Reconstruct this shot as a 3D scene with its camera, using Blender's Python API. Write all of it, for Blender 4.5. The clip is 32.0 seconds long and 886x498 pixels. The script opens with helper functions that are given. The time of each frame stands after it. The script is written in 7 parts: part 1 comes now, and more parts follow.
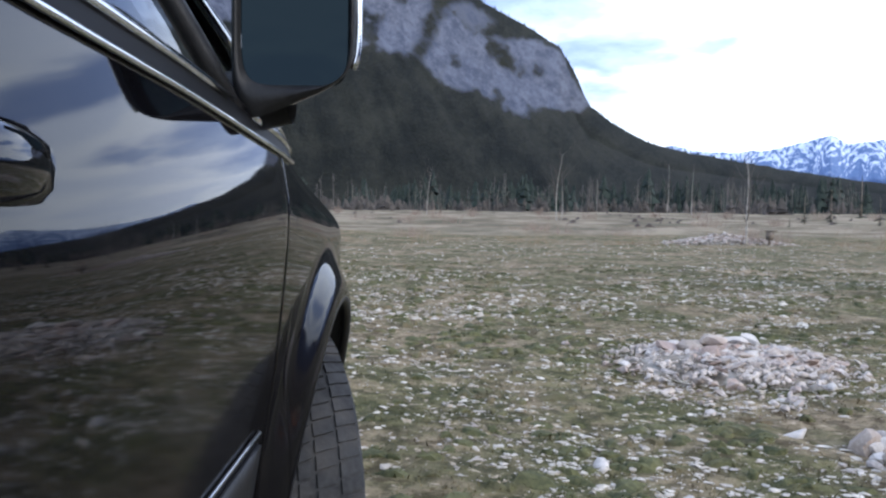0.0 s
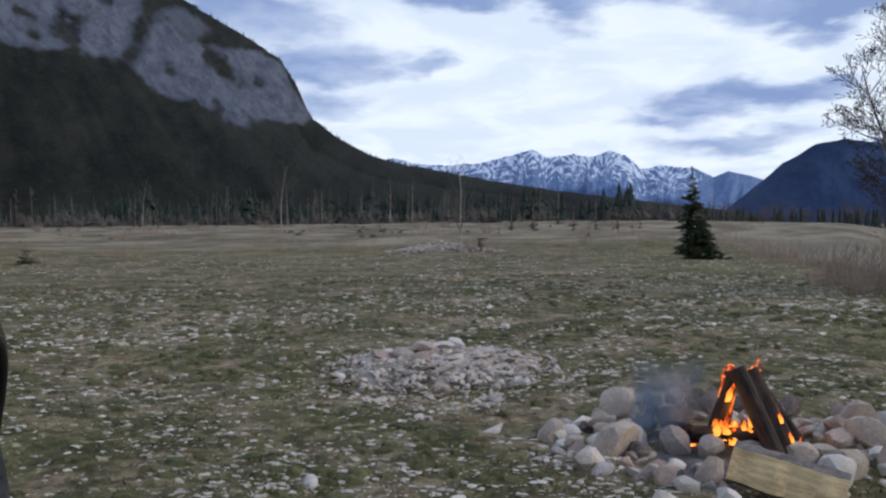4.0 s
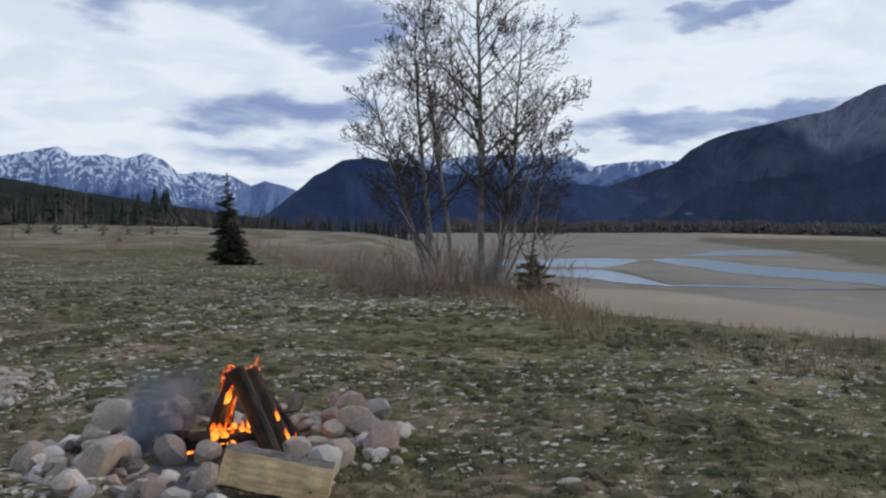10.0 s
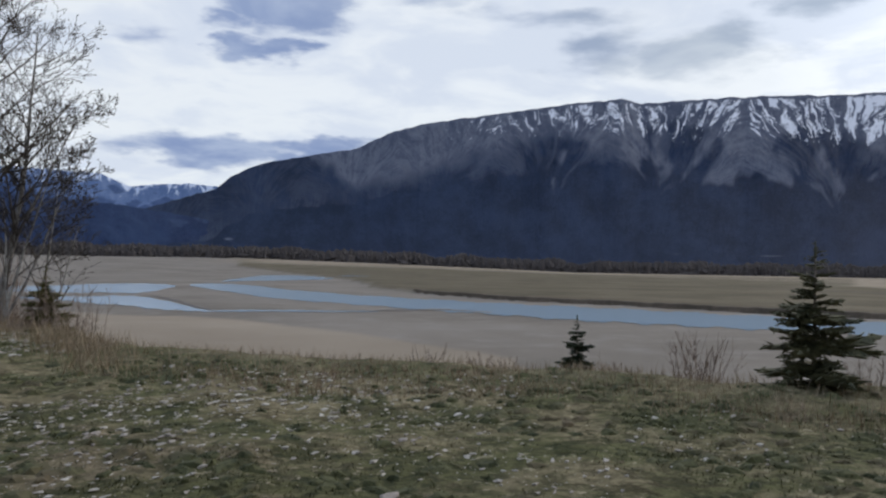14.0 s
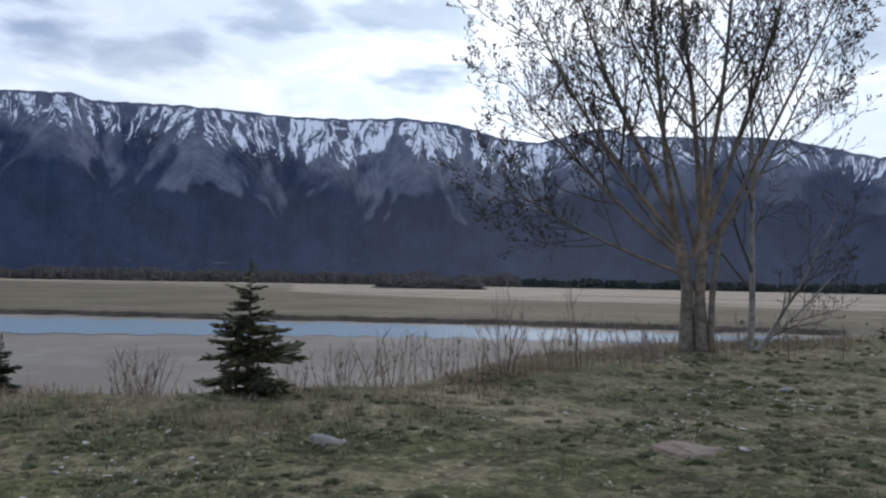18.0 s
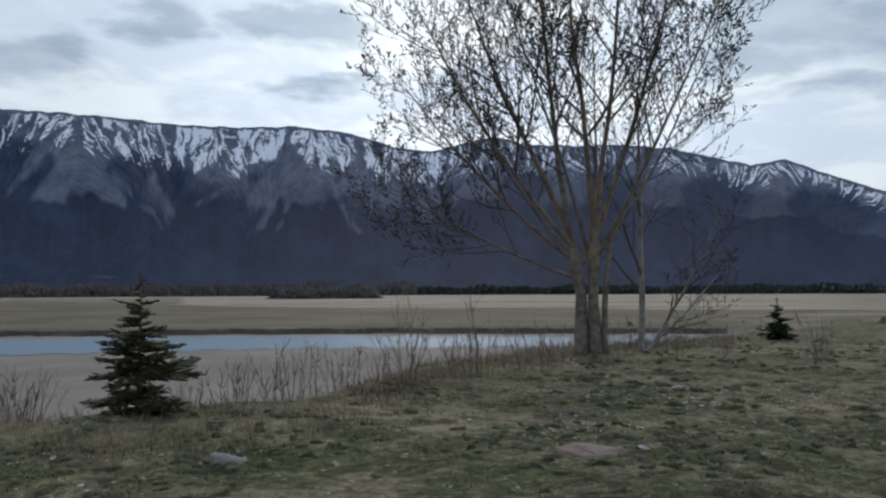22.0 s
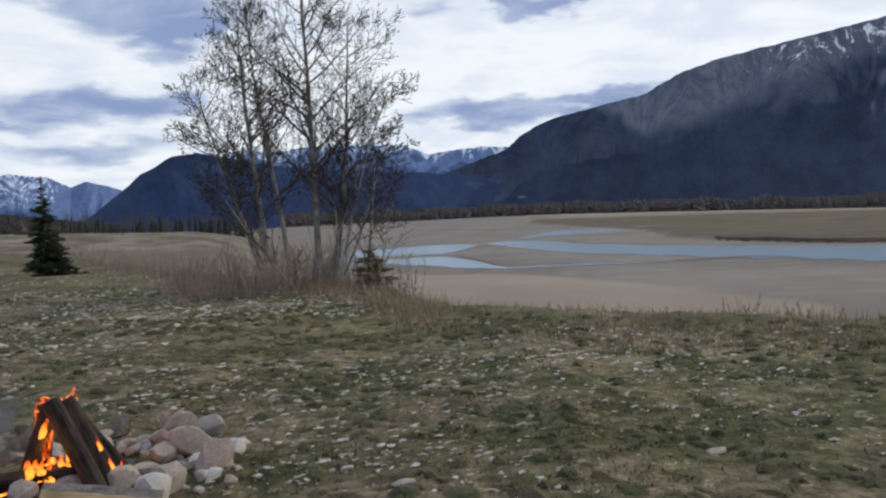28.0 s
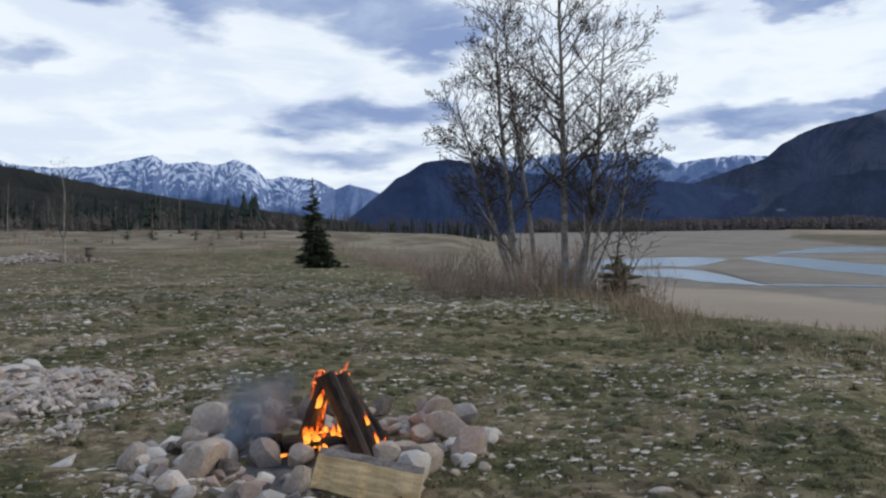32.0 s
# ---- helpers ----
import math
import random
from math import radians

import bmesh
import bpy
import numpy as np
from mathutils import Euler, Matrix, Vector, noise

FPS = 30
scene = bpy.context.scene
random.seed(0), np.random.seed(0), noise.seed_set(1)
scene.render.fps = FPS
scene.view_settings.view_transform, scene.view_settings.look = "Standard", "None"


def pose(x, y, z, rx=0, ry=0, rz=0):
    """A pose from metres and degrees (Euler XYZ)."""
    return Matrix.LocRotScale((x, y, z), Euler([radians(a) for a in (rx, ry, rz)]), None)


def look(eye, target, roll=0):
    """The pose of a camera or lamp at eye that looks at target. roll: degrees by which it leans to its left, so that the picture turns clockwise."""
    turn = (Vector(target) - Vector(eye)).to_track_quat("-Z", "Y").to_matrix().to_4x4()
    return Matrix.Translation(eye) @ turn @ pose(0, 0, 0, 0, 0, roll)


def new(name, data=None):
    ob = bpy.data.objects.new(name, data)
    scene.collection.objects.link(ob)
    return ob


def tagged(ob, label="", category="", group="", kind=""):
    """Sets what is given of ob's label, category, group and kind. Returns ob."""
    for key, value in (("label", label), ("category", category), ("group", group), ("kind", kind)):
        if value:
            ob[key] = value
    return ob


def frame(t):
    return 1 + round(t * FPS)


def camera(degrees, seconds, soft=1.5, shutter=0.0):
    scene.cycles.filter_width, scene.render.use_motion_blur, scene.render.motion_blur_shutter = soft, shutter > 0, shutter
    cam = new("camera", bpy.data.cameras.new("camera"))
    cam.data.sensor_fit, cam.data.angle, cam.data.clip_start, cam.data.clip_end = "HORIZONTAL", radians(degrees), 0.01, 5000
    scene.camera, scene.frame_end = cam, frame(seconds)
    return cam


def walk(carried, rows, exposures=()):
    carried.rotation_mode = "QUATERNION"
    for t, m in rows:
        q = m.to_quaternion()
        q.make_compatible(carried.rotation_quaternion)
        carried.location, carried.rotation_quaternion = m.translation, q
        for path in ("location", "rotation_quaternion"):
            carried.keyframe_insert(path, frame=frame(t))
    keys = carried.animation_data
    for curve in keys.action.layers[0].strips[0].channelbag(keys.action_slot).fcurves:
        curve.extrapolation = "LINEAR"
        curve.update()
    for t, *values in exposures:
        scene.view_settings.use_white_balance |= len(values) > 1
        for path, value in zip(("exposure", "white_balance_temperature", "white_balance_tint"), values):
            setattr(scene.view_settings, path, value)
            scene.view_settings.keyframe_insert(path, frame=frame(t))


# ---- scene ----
cam = camera(57.05, 32.0, soft=2.35)
ROWS = [  # seconds, x, y, z, yaw, pitch, roll
    (0, -0.027, -0.162, 0.982, 24.66, -2.09, 0.68),
    (0.5, -0.020, -0.162, 0.981, 23.87, -2.51, 0.42),
    (1, -0.014, -0.155, 0.984, 22.63, -0.98, 0.06),
    (1.5, -0.001, -0.151, 0.986, 21.37, -0.85, -0.26),
    (2, 0.018, -0.145, 0.986, 19.54, -0.98, -0.55),
    (2.5, 0.037, -0.138, 0.987, 16.32, -1.04, -0.77),
    (3, 0.049, -0.120, 0.987, 10.76, -0.23, -0.24),
    (3.5, 0.056, -0.116, 0.995, 7.70, -1.35, -0.26),
    (5.5, 0.125, -0.100, 0.999, -1.82, -0.62, -2.32),
    (6, 0.142, -0.070, 0.993, -5.15, -0.29, -1.77),
    (6.5, 0.152, -0.063, 0.988, -6.36, 0.36, -1.15),
    (7, 0.167, -0.071, 0.984, -7.16, -0.49, -0.89),
    (7.5, 0.189, -0.062, 0.974, -9.07, -1.20, -0.00),
    (8, 0.209, -0.053, 0.974, -12.02, -1.21, -0.18),
    (8.5, 0.235, -0.021, 0.967, -15.19, -0.70, 0.10),
    (9, 0.247, 0.007, 0.963, -18.79, -0.99, 0.20),
    (9.5, 0.263, 0.023, 0.957, -21.65, -0.50, 0.40),
    (10, 0.262, 0.028, 0.952, -25.97, -0.92, 0.20),
    (10.5, 0.261, 0.005, 0.952, -29.37, -0.97, 0.19),
    (11, 0.238, -0.048, 0.970, -33.15, -0.58, 0.61),
    (11.5, 0.245, -0.116, 0.982, -36.84, 0.24, 0.39),
    (12, 0.278, -0.119, 0.982, -39.49, 1.22, 0.29),
    (12.5, 0.342, -0.088, 0.991, -42.90, 1.32, 0.80),
    (13, 0.408, -0.058, 0.990, -48.66, 1.80, 0.52),
    (13.5, 0.446, -0.028, 0.986, -53.38, 1.36, 0.63),
    (15.5, 0.389, -0.051, 1.034, -70.88, -0.27, 1.59),
    (16, 0.386, -0.068, 1.053, -77.24, -1.39, 1.65),
    (16.5, 0.383, -0.066, 1.051, -84.25, 0.82, 0.79),
    (17, 0.384, -0.078, 1.053, -85.78, 1.62, 0.86),
    (17.5, 0.406, -0.091, 1.057, -89.74, 2.26, 0.91),
    (18, 0.452, -0.110, 1.057, -94.61, 2.23, 1.05),
    (18.5, 0.484, -0.104, 1.059, -99.74, 2.31, 1.06),
    (19, 0.504, -0.125, 1.057, -102.53, 2.56, 1.35),
    (19.5, 0.520, -0.113, 1.057, -105.25, 2.68, 1.40),
    (20, 0.527, -0.111, 1.052, -108.55, 2.23, 1.29),
    (20.5, 0.543, -0.098, 1.051, -111.24, 2.05, 1.20),
    (21, 0.541, -0.092, 1.055, -110.16, 2.32, 0.79),
    (21.5, 0.530, -0.090, 1.056, -106.56, 2.70, 0.50),
    (22, 0.509, -0.067, 1.058, -101.98, 2.87, -0.27),
    (22.5, 0.470, -0.061, 1.055, -94.01, 2.52, -0.52),
    (23, 0.456, -0.056, 1.048, -88.66, 2.08, -0.26),
    (23.5, 0.439, -0.057, 1.038, -81.05, 1.98, -0.43),
    (24, 0.405, -0.063, 1.044, -75.46, 1.57, -0.52),
    (24.5, 0.375, -0.055, 1.041, -70.08, 1.51, -0.87),
    (25, 0.346, -0.054, 1.038, -64.86, 1.56, -0.93),
    (25.5, 0.310, -0.085, 1.035, -56.63, 0.43, -1.24),
    (26, 0.266, -0.111, 1.034, -52.13, 1.21, -1.83),
    (26.5, 0.244, -0.133, 1.047, -45.99, 0.37, -1.77),
    (28.5, 0.321, -0.002, 1.014, -35.53, -1.87, -1.79),
    (29, 0.306, 0.017, 1.004, -33.61, -1.73, -0.11),
    (29.5, 0.293, 0.039, 0.979, -31.92, -1.57, -0.21),
    (30, 0.279, 0.060, 0.959, -28.44, -1.75, -0.96),
    (30.5, 0.259, 0.070, 0.969, -21.77, -1.98, -0.04),
    (31, 0.260, 0.055, 0.973, -20.76, -1.76, -1.10),
    (31.5, 0.251, 0.049, 0.977, -19.15, -1.86, -0.84),
    (32, 0.245, 0.028, 0.975, -20.20, -0.85, -0.53),
]


def carry(x, y, z, yaw, pitch, roll):
    return pose(x, y, z, 0, 0, yaw) @ pose(0, 0, 0, 90 + pitch) @ pose(0, 0, 0, 0, 0, roll)


walk(cam, [(r[0], carry(*r[1:])) for r in ROWS],
     exposures=((0, 1.38, 5750, 11), (2.0, 1.38, 5750, 11), (2.5, 1.28, 5750, 11), (3.0, 1.05, 5780, 11), (3.5, 0.58, 6000, 10), (5.5, 0.22, 5980, 9), (8, 0.18, 6050, 8), (9, 0.18, 6150, 8), (11, 0.24, 6300, 9), (13.5, 0.20, 6350, 9),
                (16, 0.33, 6100, 9), (17, 0.43, 6080, 9), (18.5, 0.30, 5880, 9), (20, 0.24, 6060, 8), (21, 0.18, 6060, 8), (22, 0.04, 6050, 6), (23, 0.04, 6150, 6), (24, 0.12, 6400, 8), (26, 0.18, 6450, 9), (29, 0.37, 6400, 9), (32, 0.34, 6250, 8)))

# ---------------------------------------------------------------- sky and light
world = bpy.data.worlds.new("sky")
scene.world = world
world.use_nodes = True
wt = world.node_tree
wt.nodes.clear()


def nd(tree, kind, **vals):
    n = tree.nodes.new(kind)
    for k, v in vals.items():
        if k in n.inputs:
            n.inputs[k].default_value = v
    return n


def mth(tree, op, a, b=0.0, clamp=False):
    n = tree.nodes.new("ShaderNodeMath")
    n.operation = op
    n.use_clamp = clamp
    for i, v in enumerate((a, b)):
        if isinstance(v, (int, float)):
            n.inputs[i].default_value = v
        else:
            tree.links.new(v, n.inputs[i])
    return n.outputs[0]


def mixc(tree, fac, a, b):
    n = tree.nodes.new("ShaderNodeMix")
    n.data_type = "RGBA"
    for sock, v in ((n.inputs[0], fac), (n.inputs[6], a), (n.inputs[7], b)):
        if isinstance(v, (int, float)):
            sock.default_value = v
        elif isinstance(v, tuple):
            sock.default_value = (*v, 1)
        else:
            tree.links.new(v, sock)
    return n.outputs[2]


def tint(tree, col, by):
    n = tree.nodes.new("ShaderNodeVectorMath")
    n.operation = "MULTIPLY"
    tree.links.new(col, n.inputs[0])
    n.inputs[1].default_value = by
    return n.outputs[0]


def ramp(tree, fac, lo, hi):
    n = tree.nodes.new("ShaderNodeMapRange")
    n.interpolation_type = "SMOOTHSTEP"
    n.inputs["From Min"].default_value = lo
    n.inputs["From Max"].default_value = hi
    tree.links.new(fac, n.inputs["Value"])
    return n.outputs[0]


def noise_at(tree, vec, scale, detail=4.0, rough=0.55, distort=0.0):
    n = nd(tree, "ShaderNodeTexNoise", Scale=scale, Detail=detail, Roughness=rough, Distortion=distort)
    tree.links.new(vec, n.inputs["Vector"])
    return n.outputs["Fac"]


SUN_AZ, SUN_EL = 104.0, 24.0
tc = wt.nodes.new("ShaderNodeTexCoord")
sep = wt.nodes.new("ShaderNodeSeparateXYZ")
wt.links.new(tc.outputs["Generated"], sep.inputs[0])
up = mth(wt, "MAXIMUM", sep.outputs[2], 0.0)
den = mth(wt, "ADD", up, 0.16)
comb = wt.nodes.new("ShaderNodeCombineXYZ")
wt.links.new(mth(wt, "DIVIDE", sep.outputs[0], den), comb.inputs[0])
wt.links.new(mth(wt, "DIVIDE", sep.outputs[1], den), comb.inputs[1])
comb.inputs[2].default_value = 3.7
n1 = noise_at(wt, comb.outputs[0], 1.15, 7.0, 0.52, 0.25)
n2 = noise_at(wt, comb.outputs[0], 2.6, 6.0, 0.55, 0.4)
sky = wt.nodes.new("ShaderNodeTexSky")
sky.sky_type = "NISHITA"
sky.sun_disc = False
sky.sun_elevation, sky.sun_rotation = radians(SUN_EL), radians(SUN_AZ)
n = wt.nodes.new("ShaderNodeVectorMath")
n.operation = "SCALE"
n.inputs["Scale"].default_value = 0.10
wt.links.new(sky.outputs[0], n.inputs[0])
# thin high cloud over the blue, then heavier blue-grey cloud below it
sdir = Vector((math.sin(radians(SUN_AZ)) * math.cos(radians(SUN_EL)), math.cos(radians(SUN_AZ)) * math.cos(radians(SUN_EL)), math.sin(radians(SUN_EL))))
dotn = wt.nodes.new("ShaderNodeVectorMath")
dotn.operation = "DOT_PRODUCT"
wt.links.new(tc.outputs["Generated"], dotn.inputs[0])
dotn.inputs[1].default_value = sdir
glow = ramp(wt, dotn.outputs["Value"], 0.55, 1.0)
bright = mixc(wt, 0.10, (0.83, 0.855, 0.885), n.outputs[0])
bright = mixc(wt, ramp(wt, n2, 0.38, 0.62), mixc(wt, 0.7, bright, (0.58, 0.64, 0.76)), bright)
dark = mixc(wt, ramp(wt, n2, 0.35, 0.68), (0.23, 0.30, 0.49), (0.42, 0.49, 0.64))
dark = mixc(wt, glow, dark, mixc(wt, ramp(wt, n2, 0.35, 0.68), (0.38, 0.44, 0.53), (0.55, 0.60, 0.66)))
cover = mth(wt, "ADD", mth(wt, "MULTIPLY", n1, 0.62), mth(wt, "MULTIPLY", n2, 0.38))
high = ramp(wt, cover, 0.40, 0.50)
# heavier clouds low over the valley: azimuth, height, half width, half height in degrees, weight
CLOUDS = ((-20, 14.6, 6.5, 2.4, 0.9), (-14, 11.6, 5, 1.8, 0.8), (-7.5, 11.7, 2.6, 0.8, 0.6), (-13, 9.4, 4, 1.3, 0.5), (-5.5, 16.6, 6, 1.5, 1.0), (4, 15.1, 4.6, 1.5, 0.9), (10.5, 16.2, 5, 1.8, 1.0), (17, 15.2, 5.5, 2.2, 1.0),
          (20, 13.4, 3, 1.6, 1.0), (14.5, 8.6, 6, 1.2, 0.85), (18.5, 9.4, 3.2, 1.0, 0.8), (9.8, 7.8, 4, 0.7, 0.6), (13.5, 5.9, 5, 0.8, 0.6), (41, 7.4, 5, 0.85, 0.95), (48, 7.7, 6, 0.7, 0.9), (46.5, 17, 4.2, 1.5, 1.0), (42.6, 16.3, 2.4, 1.0, 0.7),
          (44.9, 14.6, 2, 1.0, 0.75), (38.5, 14.4, 2.6, 0.8, 0.4), (69, 14.9, 4.6, 1.5, 0.7), (75.5, 14.6, 4.4, 1.7, 0.8), (65, 17.2, 5, 1.0, 0.6), (83, 17.4, 4, 1.6, 0.75), (92, 18.2, 6, 1.5, 0.9), (92.5, 13.9, 3.6, 0.8, 0.6), (125, 16.9, 7, 2.6, 0.95),
          (121.5, 14.5, 4.6, 1.3, 0.7), (132, 16, 6, 2.4, 0.85), (128, 12.6, 5, 0.9, 0.6), (135.5, 12.2, 5, 1.0, 0.65), (137, 9.9, 5, 0.7, 0.5), (29, 17.5, 4, 1.0, 0.6), (57, 18.5, 4, 1.0, 0.5))
azim = mth(wt, "MULTIPLY", mth(wt, "ARCTAN2", sep.outputs[0], sep.outputs[1]), 57.2958)
elev = mth(wt, "MULTIPLY", mth(wt, "ARCSINE", sep.outputs[2]), 57.2958)
grid = wt.nodes.new("ShaderNodeCombineXYZ")
wt.links.new(azim, grid.inputs[0])
wt.links.new(elev, grid.inputs[1])
puff = wt.nodes.new("ShaderNodeCombineXYZ")
wt.links.new(mth(wt, "MULTIPLY", azim, 0.13), puff.inputs[0])
wt.links.new(mth(wt, "MULTIPLY", elev, 0.38), puff.inputs[1])
curl = nd(wt, "ShaderNodeTexNoise", Scale=1.0, Detail=6.0, Roughness=0.56)
wt.links.new(puff.outputs[0], curl.inputs["Vector"])
shift = wt.nodes.new("ShaderNodeVectorMath")
shift.operation = "MULTIPLY_ADD"
wt.links.new(curl.outputs["Color"], shift.inputs[0])
shift.inputs[1].default_value = (15, 5.0, 0)
shift.inputs[2].default_value = (-7.5, -2.5, 0)
warped = wt.nodes.new("ShaderNodeVectorMath")
wt.links.new(grid.outputs[0], warped.inputs[0])
wt.links.new(shift.outputs[0], warped.inputs[1])
low = 0.0
for ca, ce, wa, we, k in CLOUDS:
    q = wt.nodes.new("ShaderNodeVectorMath")
    q.operation = "MULTIPLY_ADD"
    wt.links.new(warped.outputs[0], q.inputs[0])
    q.inputs[1].default_value = (1 / wa, 1 / we, 0)
    q.inputs[2].default_value = (-ca / wa, -ce / we, 0)
    ln = wt.nodes.new("ShaderNodeVectorMath")
    ln.operation = "LENGTH"
    wt.links.new(q.outputs[0], ln.inputs[0])
    low = mth(wt, "MAXIMUM", low, mth(wt, "MULTIPLY", mth(wt, "SUBTRACT", 1.35, ln.outputs["Value"]), k))
low = mth(wt, "ADD", low, mth(wt, "MULTIPLY", mth(wt, "SUBTRACT", n2, 0.5), 0.9))
dense = mixc(wt, ramp(wt, elev, 18.0, 25.0), ramp(wt, low, 0.02, 0.75), high)
cloud = mixc(wt, dense, bright, dark)
# the low sun behind the cloud brightens its side of the sky
gain = mth(wt, "ADD", mth(wt, "MULTIPLY", ramp(wt, dotn.outputs["Value"], 0.86, 1.0), 0.22), 0.925)
sc = wt.nodes.new("ShaderNodeVectorMath")
sc.operation = "SCALE"
wt.links.new(cloud, sc.inputs[0])
wt.links.new(gain, sc.inputs["Scale"])
bg = wt.nodes.new("ShaderNodeBackground")
bg.inputs[1].default_value = 1.0
wt.links.new(sc.outputs[0], bg.inputs[0])
wo = wt.nodes.new("ShaderNodeOutputWorld")
wt.links.new(bg.outputs[0], wo.inputs[0])

sun = new("sun", bpy.data.lights.new("sun", "SUN"))
sun.data.energy, sun.data.angle, sun.data.color = 0.95, radians(25), (1.0, 0.88, 0.74)
sun.matrix_world = look(sdir * 50, (0, 0, 0))

# ---------------------------------------------------------------- materials
MATS = {}


def material(name, a, b, scale=6.0, rough=0.85, fine=60.0, bump=0.3, c=None, cscale=1.3, metal=0.0, lo=0.35, hi=0.65, coords="Object", spec=0.3, vary=0.0, bdist=0.01):
    """Two tones mixed by coarse and fine grain, a third one as large stains, relief from the fine grain."""
    m = bpy.data.materials.new(name)
    m.use_nodes = True
    t = m.node_tree
    p = t.nodes["Principled BSDF"]
    co = t.nodes.new("ShaderNodeTexCoord").outputs[coords] if coords != "Position" else t.nodes.new("ShaderNodeNewGeometry").outputs["Position"]
    g = mth(t, "ADD", mth(t, "MULTIPLY", noise_at(t, co, scale, 5), 0.6), mth(t, "MULTIPLY", noise_at(t, co, fine, 3), 0.4))
    col = mixc(t, ramp(t, g, lo, hi), a, b)
    if c:
        col = mixc(t, mth(t, "MULTIPLY", ramp(t, noise_at(t, co, cscale, 4), 0.48, 0.68), 0.8), col, c)
    if vary:
        oi = t.nodes.new("ShaderNodeObjectInfo").outputs["Random"]
        h = t.nodes.new("ShaderNodeHueSaturation")
        t.links.new(mth(t, "ADD", mth(t, "MULTIPLY", oi, vary), 1 - vary / 2), h.inputs["Value"])
        t.links.new(col, h.inputs["Color"])
        col = h.outputs[0]
    t.links.new(col, p.inputs["Base Color"])
    p.inputs["Roughness"].default_value = rough
    p.inputs["Metallic"].default_value = metal
    p.inputs["Specular IOR Level"].default_value = spec
    if bump:
        bn = nd(t, "ShaderNodeBump", Strength=bump, Distance=bdist)
        t.links.new(g, bn.inputs["Height"])
        t.links.new(bn.outputs[0], p.inputs["Normal"])
    MATS[name] = m
    return m


def plain(name, col, rough=0.5, metal=0.0, spec=0.5, coat=0.0):
    m = bpy.data.materials.new(name)
    m.use_nodes = True
    p = m.node_tree.nodes["Principled BSDF"]
    p.inputs["Base Color"].default_value = (*col, 1)
    p.inputs["Roughness"].default_value = rough
    p.inputs["Metallic"].default_value = metal
    p.inputs["Specular IOR Level"].default_value = spec
    p.inputs["Coat Weight"].default_value = coat
    p.inputs["Coat Roughness"].default_value = 0.03
    return m


M_stone = [
    material("stone_buff", (0.34, 0.280, 0.228), (0.52, 0.445, 0.37), 9, 0.9, 70, 0.35, (0.27, 0.21, 0.18), 5, vary=0.35),
    material("stone_grey", (0.29, 0.26, 0.24), (0.45, 0.41, 0.375), 9, 0.9, 70, 0.35, (0.2, 0.195, 0.195), 5, vary=0.35),
    material("stone_pale", (0.46, 0.42, 0.375), (0.64, 0.59, 0.53), 9, 0.9, 70, 0.35, (0.36, 0.33, 0.30), 5, vary=0.25),
    material("stone_sooty", (0.07, 0.057, 0.050), (0.18, 0.150, 0.130), 9, 0.95, 70, 0.35, vary=0.2),
    material("stone_red", (0.28, 0.205, 0.168), (0.40, 0.315, 0.262), 9, 0.9, 70, 0.35, vary=0.3),
]
M_gravel = material("gravel", (0.42, 0.38, 0.32), (0.74, 0.68, 0.58), 7, 0.9, 50, 0.2, (0.30, 0.25, 0.22), 1.1, coords="Position")
gt = M_gravel.node_tree
gp = gt.nodes["Principled BSDF"]
old = gp.inputs["Base Color"].links[0].from_socket
isl = gt.nodes.new("ShaderNodeNewGeometry").outputs["Random Per Island"]
gt.links.new(mixc(gt, mth(gt, "MULTIPLY", mth(gt, "POWER", isl, 2.0), 0.5), old, (0.24, 0.20, 0.16)), gp.inputs["Base Color"])
M_bark = material("bark_grey", (0.24, 0.22, 0.19), (0.46, 0.43, 0.38), 12, 0.9, 60, 0.6, (0.14, 0.12, 0.1), 4)
M_bark_brown = material("bark_brown", (0.12, 0.10, 0.082), (0.25, 0.21, 0.17), 14, 0.9, 60, 0.7, (0.38, 0.28, 0.17), 3)
M_twig = material("twig", (0.045, 0.036, 0.030), (0.095, 0.076, 0.062), 8, 0.9, 40, 0.0)
M_branch = material("branch_bark", (0.075, 0.064, 0.055), (0.165, 0.142, 0.120), 10, 0.9, 50, 0.3)
M_bud = material("bud", (0.045, 0.037, 0.028), (0.10, 0.082, 0.058), 9, 0.85, 40, 0.0)
M_needle = material("needles", (0.022, 0.032, 0.019), (0.060, 0.075, 0.038), 5, 0.7, 40, 0.0, coords="Position")
M_needle_far = material("needles_far", (0.012, 0.020, 0.017), (0.028, 0.040, 0.030), 0.6, 0.8, 4, 0.0, coords="Position")
M_straw = material("straw", (0.24, 0.175, 0.105), (0.42, 0.33, 0.215), 1.2, 0.9, 12, 0.0, (0.20, 0.125, 0.08), 0.35, coords="Position")
M_willow = material("willow_stem", (0.22, 0.165, 0.13), (0.38, 0.30, 0.235), 3, 0.85, 20, 0.0, coords="Position")


# ---------------------------------------------------------------- mesh helpers
def link(name, me, mat, parent=None, label="", smooth=False, kind=""):
    ob = new(name, me)
    if mat:
        for q in (mat if isinstance(mat, (list, tuple)) else [mat]):
            me.materials.append(q)
    if smooth:
        me.polygons.foreach_set("use_smooth", [True] * len(me.polygons))
    if parent:
        ob.parent = parent
    if label or kind:
        tagged(ob, label=label, kind=kind)
    return ob


